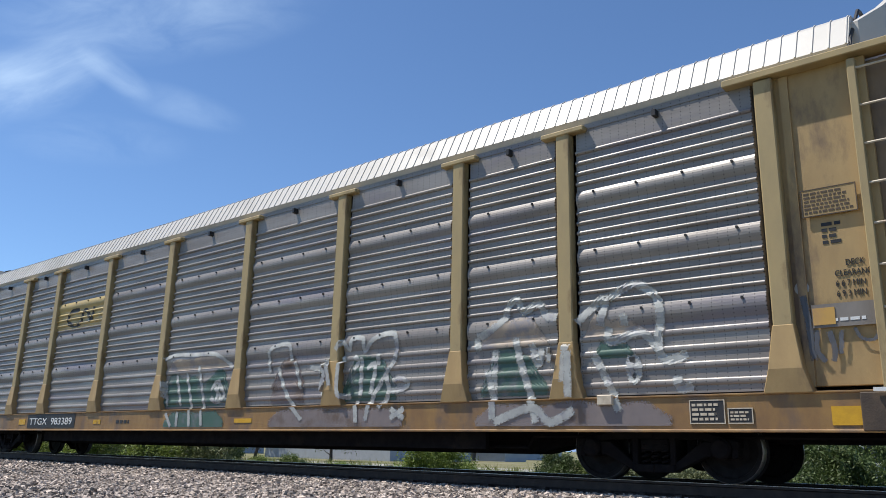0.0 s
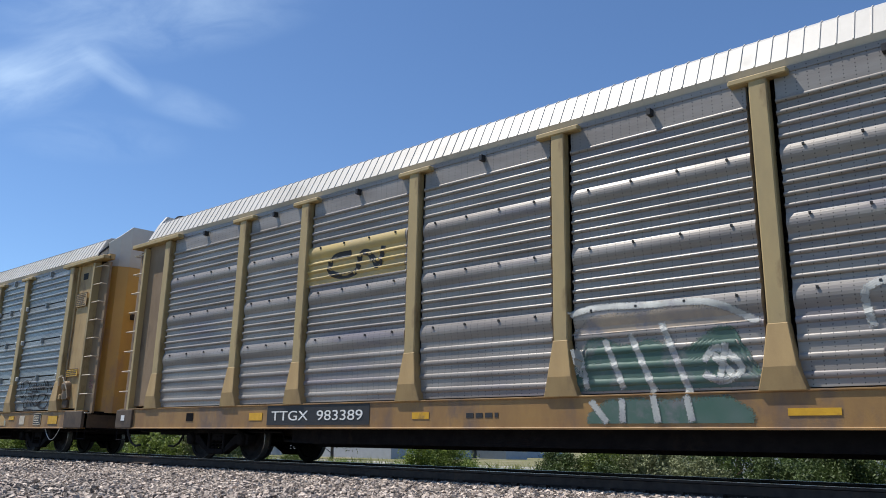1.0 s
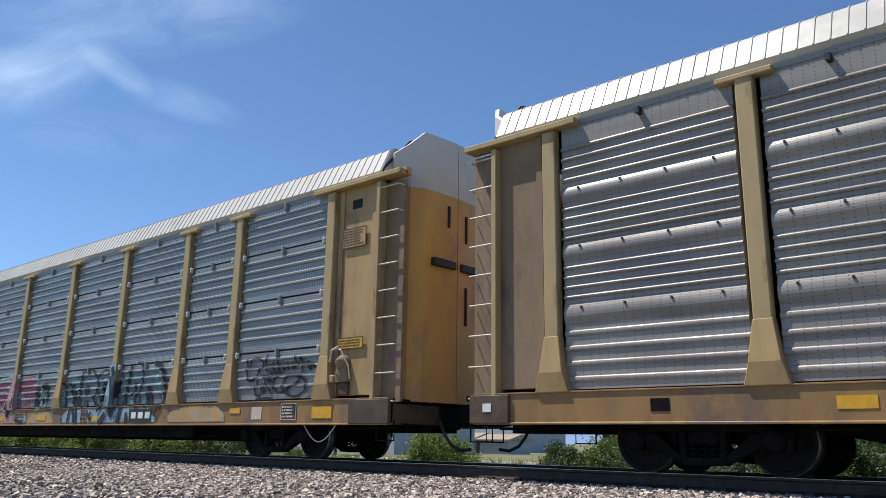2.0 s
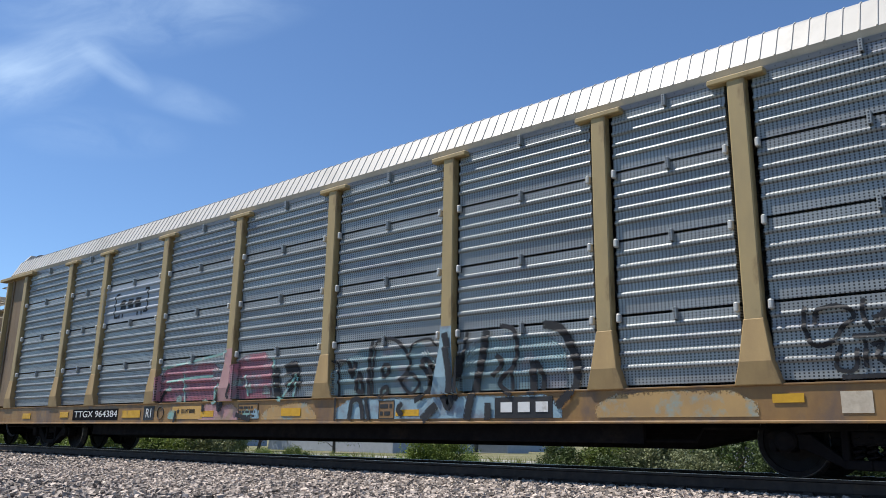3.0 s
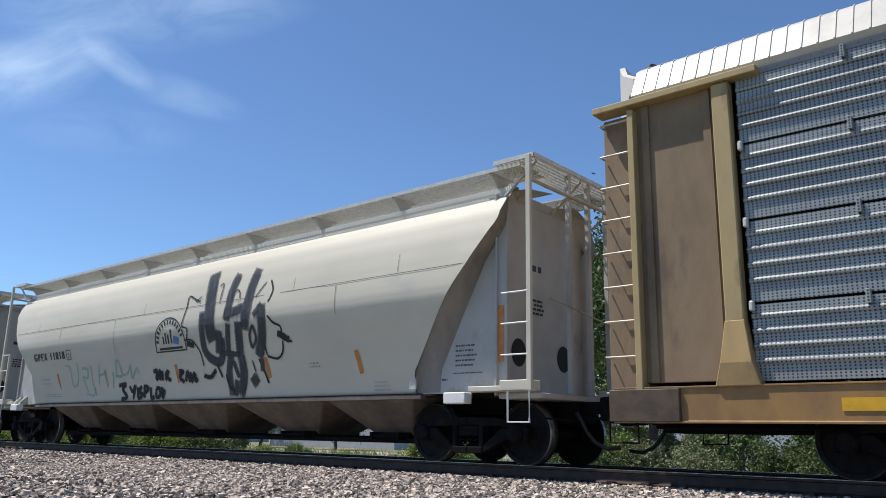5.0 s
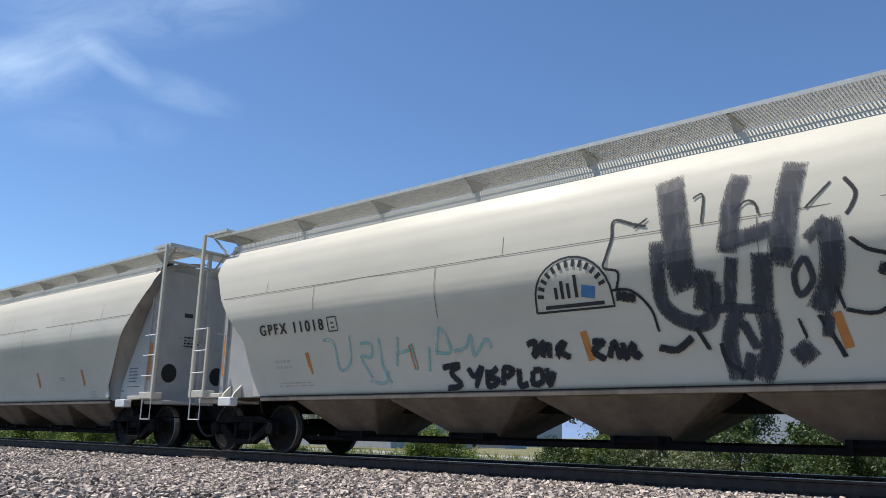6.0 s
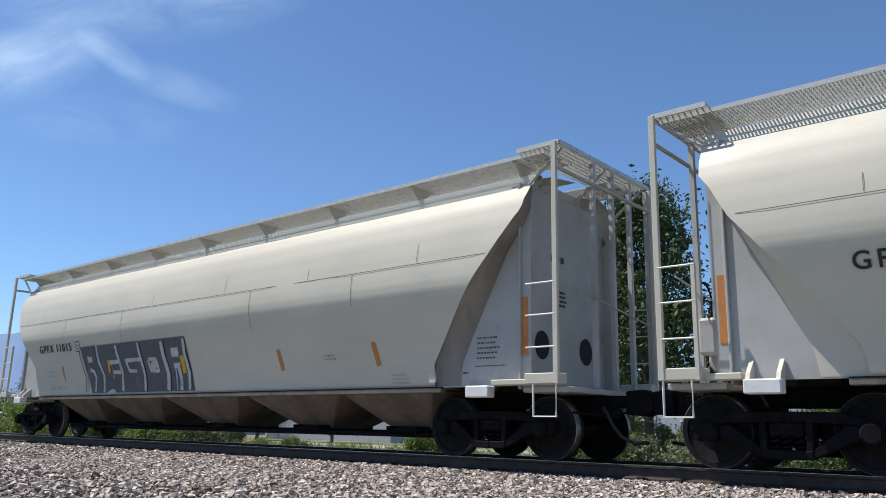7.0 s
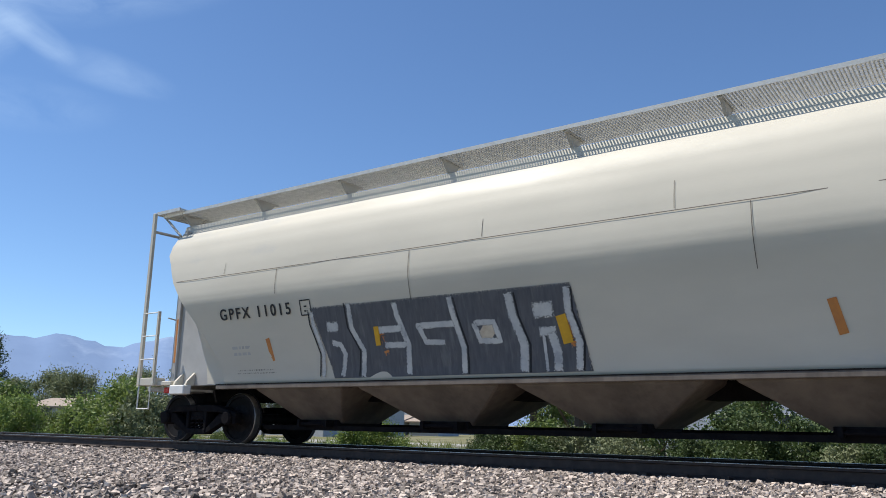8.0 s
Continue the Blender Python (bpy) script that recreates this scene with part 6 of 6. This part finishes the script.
bm = bmesh.new()
xs = [-4000, -1500, -600, -250, -120] + list(range(-100, 41, 4)) + [80, 200, 600, 1500, 4000]
ys = [-4000, -1000, -200, -60, -25, -14, -11, -9.5, -8.5, -7.5, -5, -2, 1, 1.6, 2.4, 3.2, 4.2, 6, 9, 14, 22, 35, 60, 120, 300, 900, 2000, 4000]
grid = [[bm.verts.new((x, y, ground_z(x, y) + (0.06 * noise.noise(Vector((x * 0.2, y * 0.2, 0))) if abs(y) > 4 else 0))) for y in ys] for x in xs]
for a, b in zip(grid, grid[1:]):
    for k in range(len(ys) - 1):
        bm.faces.new((a[k], b[k], b[k + 1], a[k + 1]))
tagged(part("ground", bm, GRASS_GROUND), "dry grassy ground beside the railway line", "ground", kind="structure")

bm = bmesh.new()
section = [(-8.4, -0.6), (-7.4, -0.38), (-4.5, -0.3), (-2.2, -0.265), (-1.5, -0.226), (-1.22, -0.217), (-0.95, -0.235), (2.0, -0.26), (2.9, -0.55), (3.6, -0.8)]
rows = [[bm.verts.new((x, y, z + 0.02 * noise.noise(Vector((x * 0.7, y * 0.9, 3))))) for y, z in section] for x in range(-110, 31)]
for a, b in zip(rows, rows[1:]):
    for k in range(len(section) - 1):
        bm.faces.new((a[k], b[k], b[k + 1], a[k + 1]))
tagged(part("ballast_bed", bm, GAP_SHADE_BED), "crushed stone ballast bed under the track", "ballast", kind="structure")


def bed_z(x, y):
    return float(np.interp(y, [p[0] for p in section], [p[1] for p in section]))


# loose stones: angular, all of one heap
def stones(count, region, seed, size):
    r = np.random.RandomState(seed)
    block = np.array([(x, y, z) for x in (-0.62, 0.62) for y in (-0.62, 0.62) for z in (-0.62, 0.62)])
    tri = np.array([(0, 1, 3), (0, 3, 2), (4, 6, 7), (4, 7, 5), (0, 4, 5), (0, 5, 1), (2, 3, 7), (2, 7, 6), (0, 2, 6), (0, 6, 4), (1, 5, 7), (1, 7, 3)])
    x0, x1, y0, y1 = region
    n = count
    px, py = r.uniform(x0, x1, n), r.uniform(y0, y1, n)
    keep = np.ones(n, bool)
    for side in (-1, 1):
        keep &= np.abs(py - side * 0.7535) > 0.085
    px, py = px[keep], py[keep]
    n = len(px)
    pz = np.interp(py, [p[0] for p in section], [p[1] for p in section])
    s = r.uniform(size * 0.55, size * 1.25, n)
    v = (block[None] + r.uniform(-0.28, 0.28, (n, 8, 3))) * r.uniform(0.45, 1.5, (n, 1, 3)) * (1, 1, 0.75) * s[:, None, None] / 2
    a, b = r.uniform(0, 6.28, n), r.uniform(-0.8, 0.8, n)
    ca, sa, cb, sb = np.cos(a), np.sin(a), np.cos(b), np.sin(b)
    zero, one = np.zeros(n), np.ones(n)
    rz = np.stack([np.stack([ca, -sa, zero], -1), np.stack([sa, ca, zero], -1), np.stack([zero, zero, one], -1)], 1)
    rx = np.stack([np.stack([one, zero, zero], -1), np.stack([zero, cb, -sb], -1), np.stack([zero, sb, cb], -1)], 1)
    v = np.einsum("nij,nkj->nki", rz @ rx, v)
    v += np.stack([px, py, pz + r.uniform(-0.015, 0.035, n)], -1)[:, None]
    faces = (tri[None] + 8 * np.arange(n)[:, None, None]).reshape(-1, 3)
    me = bpy.data.meshes.new("ballast_stones")
    me.vertices.add(n * 8)
    me.vertices.foreach_set("co", v.astype(np.float32).ravel())
    me.loops.add(len(faces) * 3)
    me.loops.foreach_set("vertex_index", faces.astype(np.int32).ravel())
    me.polygons.add(len(faces))
    me.polygons.foreach_set("loop_start", np.arange(0, len(faces) * 3, 3, dtype=np.int32))
    me.update(calc_edges=True)
    me.validate()
    me.shade_flat()
    me.materials.append(STONE)
    return me


near = new("ballast_stones", stones(60000, (-16, 1.5, -5.3, -0.6), 5, 0.062))
tagged(near, "loose angular pinkish grey ballast stones", "ballast", kind="stuff")
side = new("ballast_stones", stones(9000, (-16, 1.5, -7.6, -5.3), 8, 0.075))
tagged(side, "loose angular pinkish grey ballast stones at the slope's foot", "ballast", kind="stuff")
far = new("ballast_stones", stones(17000, (-34, -16, -4.5, -0.6), 6, 0.066))
tagged(far, "loose angular pinkish grey ballast stones along the track", "ballast", kind="stuff")

# rails: one long steel each side, with a polished head
for side in (-1, 1):
    y = side * 0.7535
    bm = bmesh.new()
    outline = [(-0.07, -0.185), (0.07, -0.185), (0.07, -0.172), (0.012, -0.15), (0.009, -0.045), (0.036, -0.034), (0.036, -0.004), (-0.036, -0.004), (-0.036, -0.034), (-0.009, -0.045), (-0.012, -0.15), (-0.07, -0.172)]
    ends = [[bm.verts.new((x, y + a, b)) for a, b in outline] for x in (-115, -60, -30, -15, -5, 0, 30)]
    for a, b in zip(ends, ends[1:]):
        for k in range(len(outline)):
            bm.faces.new((a[k], a[(k + 1) % len(outline)], b[(k + 1) % len(outline)], b[k]))
    rail = tagged(part("rail", bm, RAIL_STEEL), "rust-brown steel rail on timber ties", "rail", "rails")
    part("rail_head", box(bmesh.new(), -115, 30, y - 0.032, y + 0.032, -0.006, 0.0), RAIL_TOP, rail, "polished running surface")
tie = part("railroad_tie", bevelled(box(bmesh.new(), -0.115, 0.115, -1.22, 1.3, -0.4, -0.192), 0.012), TIE)
tagged(tie, "weathered dark timber railroad tie in ballast", "tie", "ties under the track")
for side in (-1, 1):
    plates = bmesh.new()
    y = side * 0.7535
    box(plates, -0.09, 0.09, y - 0.17, y + 0.17, -0.196, -0.186)
    for a, b in ((-0.06, -0.085), (0.06, 0.085), (-0.05, 0.085), (0.05, -0.085)):
        box(plates, a - 0.014, a + 0.014, y + b - 0.014, y + b + 0.014, -0.19, -0.158)
    box(plates, -0.05, 0.05, y - 0.16, y - 0.1, -0.19, -0.15)
    part("tie_plate", plates, RAIL_STEEL, tie, "rusty tie plate with spikes")
tie.matrix_basis = pose(-60, 0, 0)
for k in range(1, 135):
    copy_thing(tie, pose(-60 + k * 0.51, 0, 0))

# ---- plants ----
LEAF = material("bright green leaves", (0.13, 0.2, 0.045), (0.21, 0.26, 0.07), 0.6, 0, 2, vary=0.45, bump=0, through_leaf=0.35)
LEAF_DARK = material("dark green leaves", (0.065, 0.105, 0.035), (0.1, 0.14, 0.045), 0.6, 0, 2, vary=0.4, bump=0, through_leaf=0.25)
LEAF_GREY = material("grey-green leaves", (0.16, 0.19, 0.1), (0.21, 0.23, 0.12), 0.65, 0, 2, vary=0.4, bump=0, through_leaf=0.25)
BLADE = material("grass blades", (0.22, 0.27, 0.075), (0.33, 0.33, 0.14), 0.7, 0, 1, vary=0.4, bump=0, through_leaf=0.3)
BARK = material("grey brown bark", (0.12, 0.095, 0.075), (0.08, 0.06, 0.05), 0.9, 0, 6, bump=0.4, bump_scale=20)


def quad_cloud(name, centres, normals, sizes, mat, aspect=0.5, seed=0):
    """Many small leaf blades in one mesh."""
    r = np.random.RandomState(seed)
    n = len(centres)
    d = r.normal(size=(n, 3))
    d /= np.linalg.norm(d, axis=1, keepdims=True)
    e = np.cross(d, r.normal(size=(n, 3)))
    e /= np.linalg.norm(e, axis=1, keepdims=True)
    d, e = d * sizes[:, None], e * sizes[:, None] * aspect
    v = np.stack([centres - d, centres - e * 0.9 + d * 0.1, centres + d, centres + e * 0.9 + d * 0.1], 1).reshape(-1, 3)
    me = bpy.data.meshes.new(name)
    me.vertices.add(n * 4)
    me.vertices.foreach_set("co", v.astype(np.float32).ravel())
    me.loops.add(n * 4)
    me.loops.foreach_set("vertex_index", np.arange(n * 4, dtype=np.int32))
    me.polygons.add(n)
    me.polygons.foreach_set("loop_start", np.arange(0, n * 4, 4, dtype=np.int32))
    me.update(calc_edges=True)
    me.materials.append(mat)
    return me


def shrub_cloud(r, count, clumps, wide, tall, base, leaf, mat, name, seed):
    """Leaves gathered in clumps at the ends of limbs, thinning outwards."""
    tips = []
    for k in range(clumps):
        a, q = r.uniform(0, 6.28), math.sqrt(r.uniform(0.02, 1))
        h = r.uniform(0.12, 1) ** 0.8
        body = math.sqrt(max(0.05, 1 - ((h - 0.35) / 0.7) ** 2))
        tips.append((math.cos(a) * q * wide * body, math.sin(a) * q * wide * body, base + h * (tall - base)))
    tips = np.array(tips)
    rs = np.random.RandomState(seed)
    own = rs.randint(0, clumps, count)
    spread = wide * rs.uniform(0.1, 0.3, clumps)[own]
    c = tips[own] + rs.normal(size=(count, 3)) * spread[:, None] * (0.6, 0.6, 0.75)
    c[:, 2] = np.maximum(c[:, 2], 0.02)
    return tips, quad_cloud(name, c, None, rs.uniform(0.5, 1.3, count) * leaf, mat, 0.5, seed)


def plant(name, label, category, group, wide, tall, base, clumps, leaves, leaf, mat, seed, trunk=0.05):
    r = random.Random(seed)
    tips, me = shrub_cloud(r, leaves, clumps, wide, tall, base, leaf, mat, "crown", seed)
    bm = bmesh.new()

    def limb(p0, p1, r0, r1):
        p0, p1 = Vector(p0), Vector(p1)
        mid = (p0 + p1) / 2 + Vector((r.uniform(-1, 1), r.uniform(-1, 1), 0)) * (p1 - p0).length * 0.08
        sides, rings = 6, []
        for p, q in ((p0, r0), (mid, (r0 + r1) / 2), (p1, r1)):
            rings.append([bm.verts.new(p + Vector((q * math.cos(t), q * math.sin(t), 0))) for t in (2 * math.pi * k / sides for k in range(sides))])
        for a, b in zip(rings, rings[1:]):
            for k in range(sides):
                bm.faces.new((a[k], a[(k + 1) % sides], b[(k + 1) % sides], b[k]))
    fork = (r.uniform(-0.05, 0.05), r.uniform(-0.05, 0.05), base + 0.25 * (tall - base))
    limb((0, 0, -0.15), fork, trunk, trunk * 0.7)
    limb(fork, (0, 0, base + 0.75 * (tall - base)), trunk * 0.7, trunk * 0.2)
    for t in tips[:: max(1, clumps // 14)]:
        limb(fork if t[2] > fork[2] else (0, 0, base * 0.6), t, trunk * 0.45, trunk * 0.08)
    ob = tagged(new(name), label, category, group)
    part("trunk", bm, BARK, ob)
    c = new("crown", me)
    c.parent = ob
    return ob


BUSH = [plant("bush", "bright green leafy bush behind the track", "bush", "bushes behind the track", 1.25, 2.1, 0.1, 60, 6500, 0.064, LEAF, 21),
        plant("bush", "dense green bush behind the track", "bush", "bushes behind the track", 1.0, 1.7, 0.05, 50, 5500, 0.062, LEAF_GREY, 22),
        plant("bush", "dark green shaggy bush behind the track", "bush", "bushes behind the track", 1.1, 2.2, 0.1, 55, 6000, 0.064, LEAF_DARK, 23)]
TREE = [plant("tree", "tall dark green tree behind the railway", "tree", "trees behind the railway", 2.3, 9.8, 1.2, 90, 20000, 0.11, LEAF_DARK, 31, 0.2),
        plant("tree", "round grey-green tree far behind the bushes", "tree", "trees behind the railway", 3.0, 6.0, 1.0, 60, 12000, 0.13, LEAF_GREY, 32, 0.2)]
place = random.Random(77)
spots = []
for k in range(60):
    x = -70 + k * 1.28 + place.uniform(-0.6, 0.6)
    y = 5.6 + place.uniform(-0.6, 2.5) if x < -18 else 6.5 + place.uniform(-0.5, 4.5)
    s = place.uniform(0.7, 1.2) if x < -18 else place.uniform(0.55, 0.95)
    # Past x = -9 dark-leaved kinds prevail: the shadow there is put into leaf colour.
    spots.append((x, y, s, place.choice((0, 0, 1, 2)) if x < -18 else place.choice((1, 2, 2)) if x > -9 else place.choice((0, 1, 1, 2))))
for k in range(26):
    spots.append((-62 + k * 2.6 + place.uniform(-1, 1), 13 + place.uniform(0, 7), place.uniform(0.8, 1.15), place.choice((0, 1, 2))))
for k in range(26):
    spots.append((-20 + k * 0.95 + place.uniform(-0.4, 0.4), 5.4 + place.uniform(0, 2.2), place.uniform(0.42, 0.7), place.choice((2, 2, 1))))


def sight(x, y):
    return math.degrees(math.atan2(-x, y - EYE[1]))


spots = [p for p in spots if not 33.2 < sight(p[0], p[1]) < 53.5]
for k in range(34):
    yaw = 33.5 + place.random() * 20
    y = 5.2 + place.uniform(0, 4)
    if not 35.2 < yaw < 38.4:
        spots.append((-math.tan(radians(yaw)) * (y - EYE[1]), y, place.uniform(0.25, 0.4), place.choice((0, 1, 1, 2))))
spots += [(-14.9, 6.0, 0.62, 0), (-14.3, 6.5, 0.55, 0), (-15.3, 7.0, 0.5, 2)]
used = set()
for x, y, s, kind in spots:
    m = pose(x, y, ground_z(x, y) - 0.05, 0, 0, place.uniform(0, 360)) @ Matrix.Diagonal((s, s, s * place.uniform(0.85, 1.1), 1))
    if kind not in used:
        used.add(kind)
        BUSH[kind].matrix_basis = m
    else:
        b = copy_thing(BUSH[kind], m)
        b.scale = m.to_scale()
TREE[0].matrix_basis = pose(-12.6, 15.2, -0.9)
for x, y, s, kind in ((-15.6, 17.5, 0.85, 0), (-10.6, 18, 0.6, 0), (-80, 25.2, 0.95, 0), (-84, 25.5, 0.9, 0), (-81, 23, 0.7, 0), (-72, 28.5, 0.85, 1), (-66, 27, 0.8, 1), (-63, 31, 0.85, 1), (-60, 34, 0.9, 1), (-52, 36, 0.8, 1), (-110, 44, 1.0, 1), (-6.2, 15, 0.42, 0)):
    m = pose(x, y, -0.9, 0, 0, place.uniform(0, 360)) @ Matrix.Diagonal((s, s, s, 1))
    b = copy_thing(TREE[kind], m)
    b.scale = m.to_scale()
TREE[1].matrix_basis = pose(-70, 44, -0.9)


def grass(count, region, seed, height):
    """Upright blades in tufts, one mesh."""
    r = np.random.RandomState(seed)
    x0, x1, y0, y1 = region
    tufts = count // 9
    tx, ty = r.uniform(x0, x1, tufts), r.uniform(y0, y1, tufts)
    own = np.repeat(np.arange(tufts), 9)
    n = len(own)
    bx, by = tx[own] + r.normal(size=n) * 0.06, ty[own] + r.normal(size=n) * 0.06
    bz = np.array([ground_z(a, b) for a, b in zip(bx, by)]) - 0.03
    h = height * r.uniform(0.4, 1.3, tufts)[own] * r.uniform(0.6, 1.1, n)
    a = r.uniform(0, 6.28, n)
    w = r.uniform(0.006, 0.014, n)
    lean = r.normal(size=(n, 2)) * 0.28 * h[:, None]
    base = np.stack([bx, by, bz], -1)
    side = np.stack([np.cos(a) * w, np.sin(a) * w, 0 * a], -1)
    tip = base + np.stack([lean[:, 0], lean[:, 1], h], -1)
    mid = base + np.stack([lean[:, 0] * 0.35, lean[:, 1] * 0.35, h * 0.55], -1)
    v = np.stack([base - side, base + side, mid + side * 0.8, tip, mid - side * 0.8], 1).reshape(-1, 3)
    me = bpy.data.meshes.new("grass")
    me.vertices.add(n * 5)
    me.vertices.foreach_set("co", v.astype(np.float32).ravel())
    me.loops.add(n * 5)
    me.loops.foreach_set("vertex_index", np.arange(n * 5, dtype=np.int32))
    me.polygons.add(n)
    me.polygons.foreach_set("loop_start", np.arange(0, n * 5, 5, dtype=np.int32))
    me.update(calc_edges=True)
    me.materials.append(BLADE)
    return me


tagged(new("grass", grass(110000, (-42, 3, 3.2, 7.5), 3, 0.5)), "tall dry green grass behind the track", "grass", kind="stuff")
tagged(new("grass", grass(40000, (-60, 4, 7.0, 22), 4, 0.55)), "tall green grass and weeds", "grass", kind="stuff")

# ---- lane, buildings and mountains far behind ----
LANE = material("pale gravel lane", (0.4, 0.38, 0.35), (0.32, 0.3, 0.28), 0.9, 0, 1.5, 0.3, 0.6, (0.25, 0.24, 0.2), 0.3, 20)
bm = bmesh.new()
lane = [[bm.verts.new((x, y + 0.4 * noise.noise(Vector((x * 0.05, 3, 0))), z)) for y, z in ((25, -0.98), (25.3, -0.77), (30.7, -0.77), (31, -0.98))] for x in range(-160, 61, 5)]
for a, b in zip(lane, lane[1:]):
    for k in range(3):
        bm.faces.new((a[k], b[k], b[k + 1], a[k + 1]))
tagged(part("road", bm, LANE), "pale gravel lane across the grassy field", "road", kind="structure")
WALL = material("blue-grey siding", (0.36, 0.39, 0.44), (0.32, 0.35, 0.4), 0.7, 0, 2, 0.2, 1, (0.34, 0.35, 0.37), 0.1, 20)
ROOFING = material("tan roofing", (0.36, 0.29, 0.23), (0.27, 0.22, 0.18), 0.8, 0, 3, 0.2, 1, (0.16, 0.14, 0.13), 0.2, 20)
GLASS_DARK = material("dark window glass", (0.03, 0.035, 0.045), (0.04, 0.045, 0.055), 0.15, 0, 2, bump=0)


def house(x, y, wide, deep, tall, pitch, label, turn=0.0, windows=True):
    ob = tagged(new("building"), label, "building", "buildings behind the trees")
    ob.matrix_basis = pose(x, y, -0.9, 0, 0, turn)
    part("wall", bevelled(box(bmesh.new(), -wide / 2, wide / 2, 0, deep, 0, tall), 0.02), WALL, ob)
    roof = bmesh.new()
    o = 0.35
    if pitch:
        lo = [(-wide / 2 - o, -o, tall), (wide / 2 + o, -o, tall), (wide / 2 + o, deep + o, tall), (-wide / 2 - o, deep + o, tall)]
        hi = [(-wide / 2 - o, deep / 2, tall + pitch), (wide / 2 + o, deep / 2, tall + pitch)]
        a = [roof.verts.new(p) for p in lo]
        b = [roof.verts.new((p[0], p[1], p[2] + 0.12)) for p in lo]
        h = [roof.verts.new(p) for p in hi]
        roof.faces.new(a[::-1])
        for k in range(4):
            roof.faces.new((a[k], a[(k + 1) % 4], b[(k + 1) % 4], b[k]))
        roof.faces.new((b[0], b[1], h[1], h[0]))
        roof.faces.new((b[2], b[3], h[0], h[1]))
        roof.faces.new((b[1], b[2], h[1]))
        roof.faces.new((b[3], b[0], h[0]))
    else:
        box(roof, -wide / 2 - 0.1, wide / 2 + 0.1, -0.1, deep + 0.1, tall, tall + 0.18)
    part("roof", roof, ROOFING if pitch else WALL, ob)
    n = max(2, int(wide / 3.2))
    for k in range(n if windows else 0):
        wx = -wide / 2 + (k + 0.5) * wide / n
        w = part("window", box(bmesh.new(), wx - 0.5, wx + 0.5, -0.03, 0.02, 1.0, 2.1), GLASS_DARK, ob)
        part("window_head", box(bmesh.new(), wx - 0.56, wx + 0.56, -0.05, 0.0, 2.1, 2.18), WHITE, w)
        part("window_sill", box(bmesh.new(), wx - 0.56, wx + 0.56, -0.06, 0.0, 0.92, 1.0), WHITE, w)
    return ob


house(-15, 36, 20, 12, 4.9, 0, "long flat-roofed pale grey building")
house(-61, 43, 18.5, 12, 4.1, 0, "long plain blue-grey building", windows=False)
house(-68, 76, 16, 10, 5.0, 0, "pale flat-roofed building behind two sheds", windows=False)
house(-57.6, 60, 3.6, 4, 1.6, 0.75, "small shed with a tan pitched roof", windows=False)
house(-53.0, 60, 4.0, 4, 1.5, 0.7, "small shed with a tan pitched roof beside another", windows=False)
house(-58, 22, 8, 6, 2.1, 0.8, "grey shed roof between the bushes", 20)
house(-105, 55, 14, 9, 3, 1.4, "pale house far among trees")

# Aerial haze is put into the ridge's base colour; no air volume stands between.
HILL = material("mountain with distance haze in its blue", (0.21, 0.29, 0.44), (0.18, 0.255, 0.395), 1.0, 0, 0.004, 0.3, 0.002, (0.28, 0.36, 0.5), 0, spec=0.0)
bm = bmesh.new()
prev = None
for k in range(0, 141):
    yaw = 20 + k * 0.6
    crest = 300 + 40 * noise.noise(Vector((yaw * 0.09, 1.7, 0))) + 30 * noise.noise(Vector((yaw * 0.3, 5.1, 0))) + 18 * noise.noise(Vector((yaw * 1.1, 9.1, 0)))
    crest *= min(1, max(0.25, (yaw - 20) / 25))
    d = heading(yaw, 0)
    col = [bm.verts.new(tuple(d * r_) [:2] + (z,)) for r_, z in ((2450, -5), (2700, crest * 0.35 + 15 * noise.noise(Vector((yaw, 2, 0)))), (2900, crest * 0.72 + 12 * noise.noise(Vector((yaw, 7, 0)))), (3100, crest))]
    if prev:
        for j in range(3):
            bm.faces.new((prev[j], col[j], col[j + 1], prev[j + 1]))
    prev = col
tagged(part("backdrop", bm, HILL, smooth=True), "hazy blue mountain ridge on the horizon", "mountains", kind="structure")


# ---- motion: the train rolls by, its wheels turn ----
RUN = (2.16, 7.29, 12.45, 17.61, 22.775, 27.945, 33.185, 38.38, 43.555, 48.708, 53.84, 58.981, 64.138, 69.342, 74.59, 79.877, 85.164)


def run(t):
    return float(np.interp(t, np.arange(17) * 0.5, RUN))


def motions():
    for car, x in ((RACK_ONE, -16.81), (RACK_TWO, -45.33), (HOPPER_ONE, -69.6), (HOPPER_TWO, -89.85)):
        walk(car, [(k / 5, pose(x + run(k / 5), 0, RIDE if car in (HOPPER_ONE, HOPPER_TWO) else 0)) for k in range(41)])
    for w, x, r in WHEELS:
        walk(w, [(k / FPS, pose(x, 0, r, 0, math.degrees(run(k / FPS) / r) % 360, 0)) for k in range(8 * FPS + 1)])


motions()
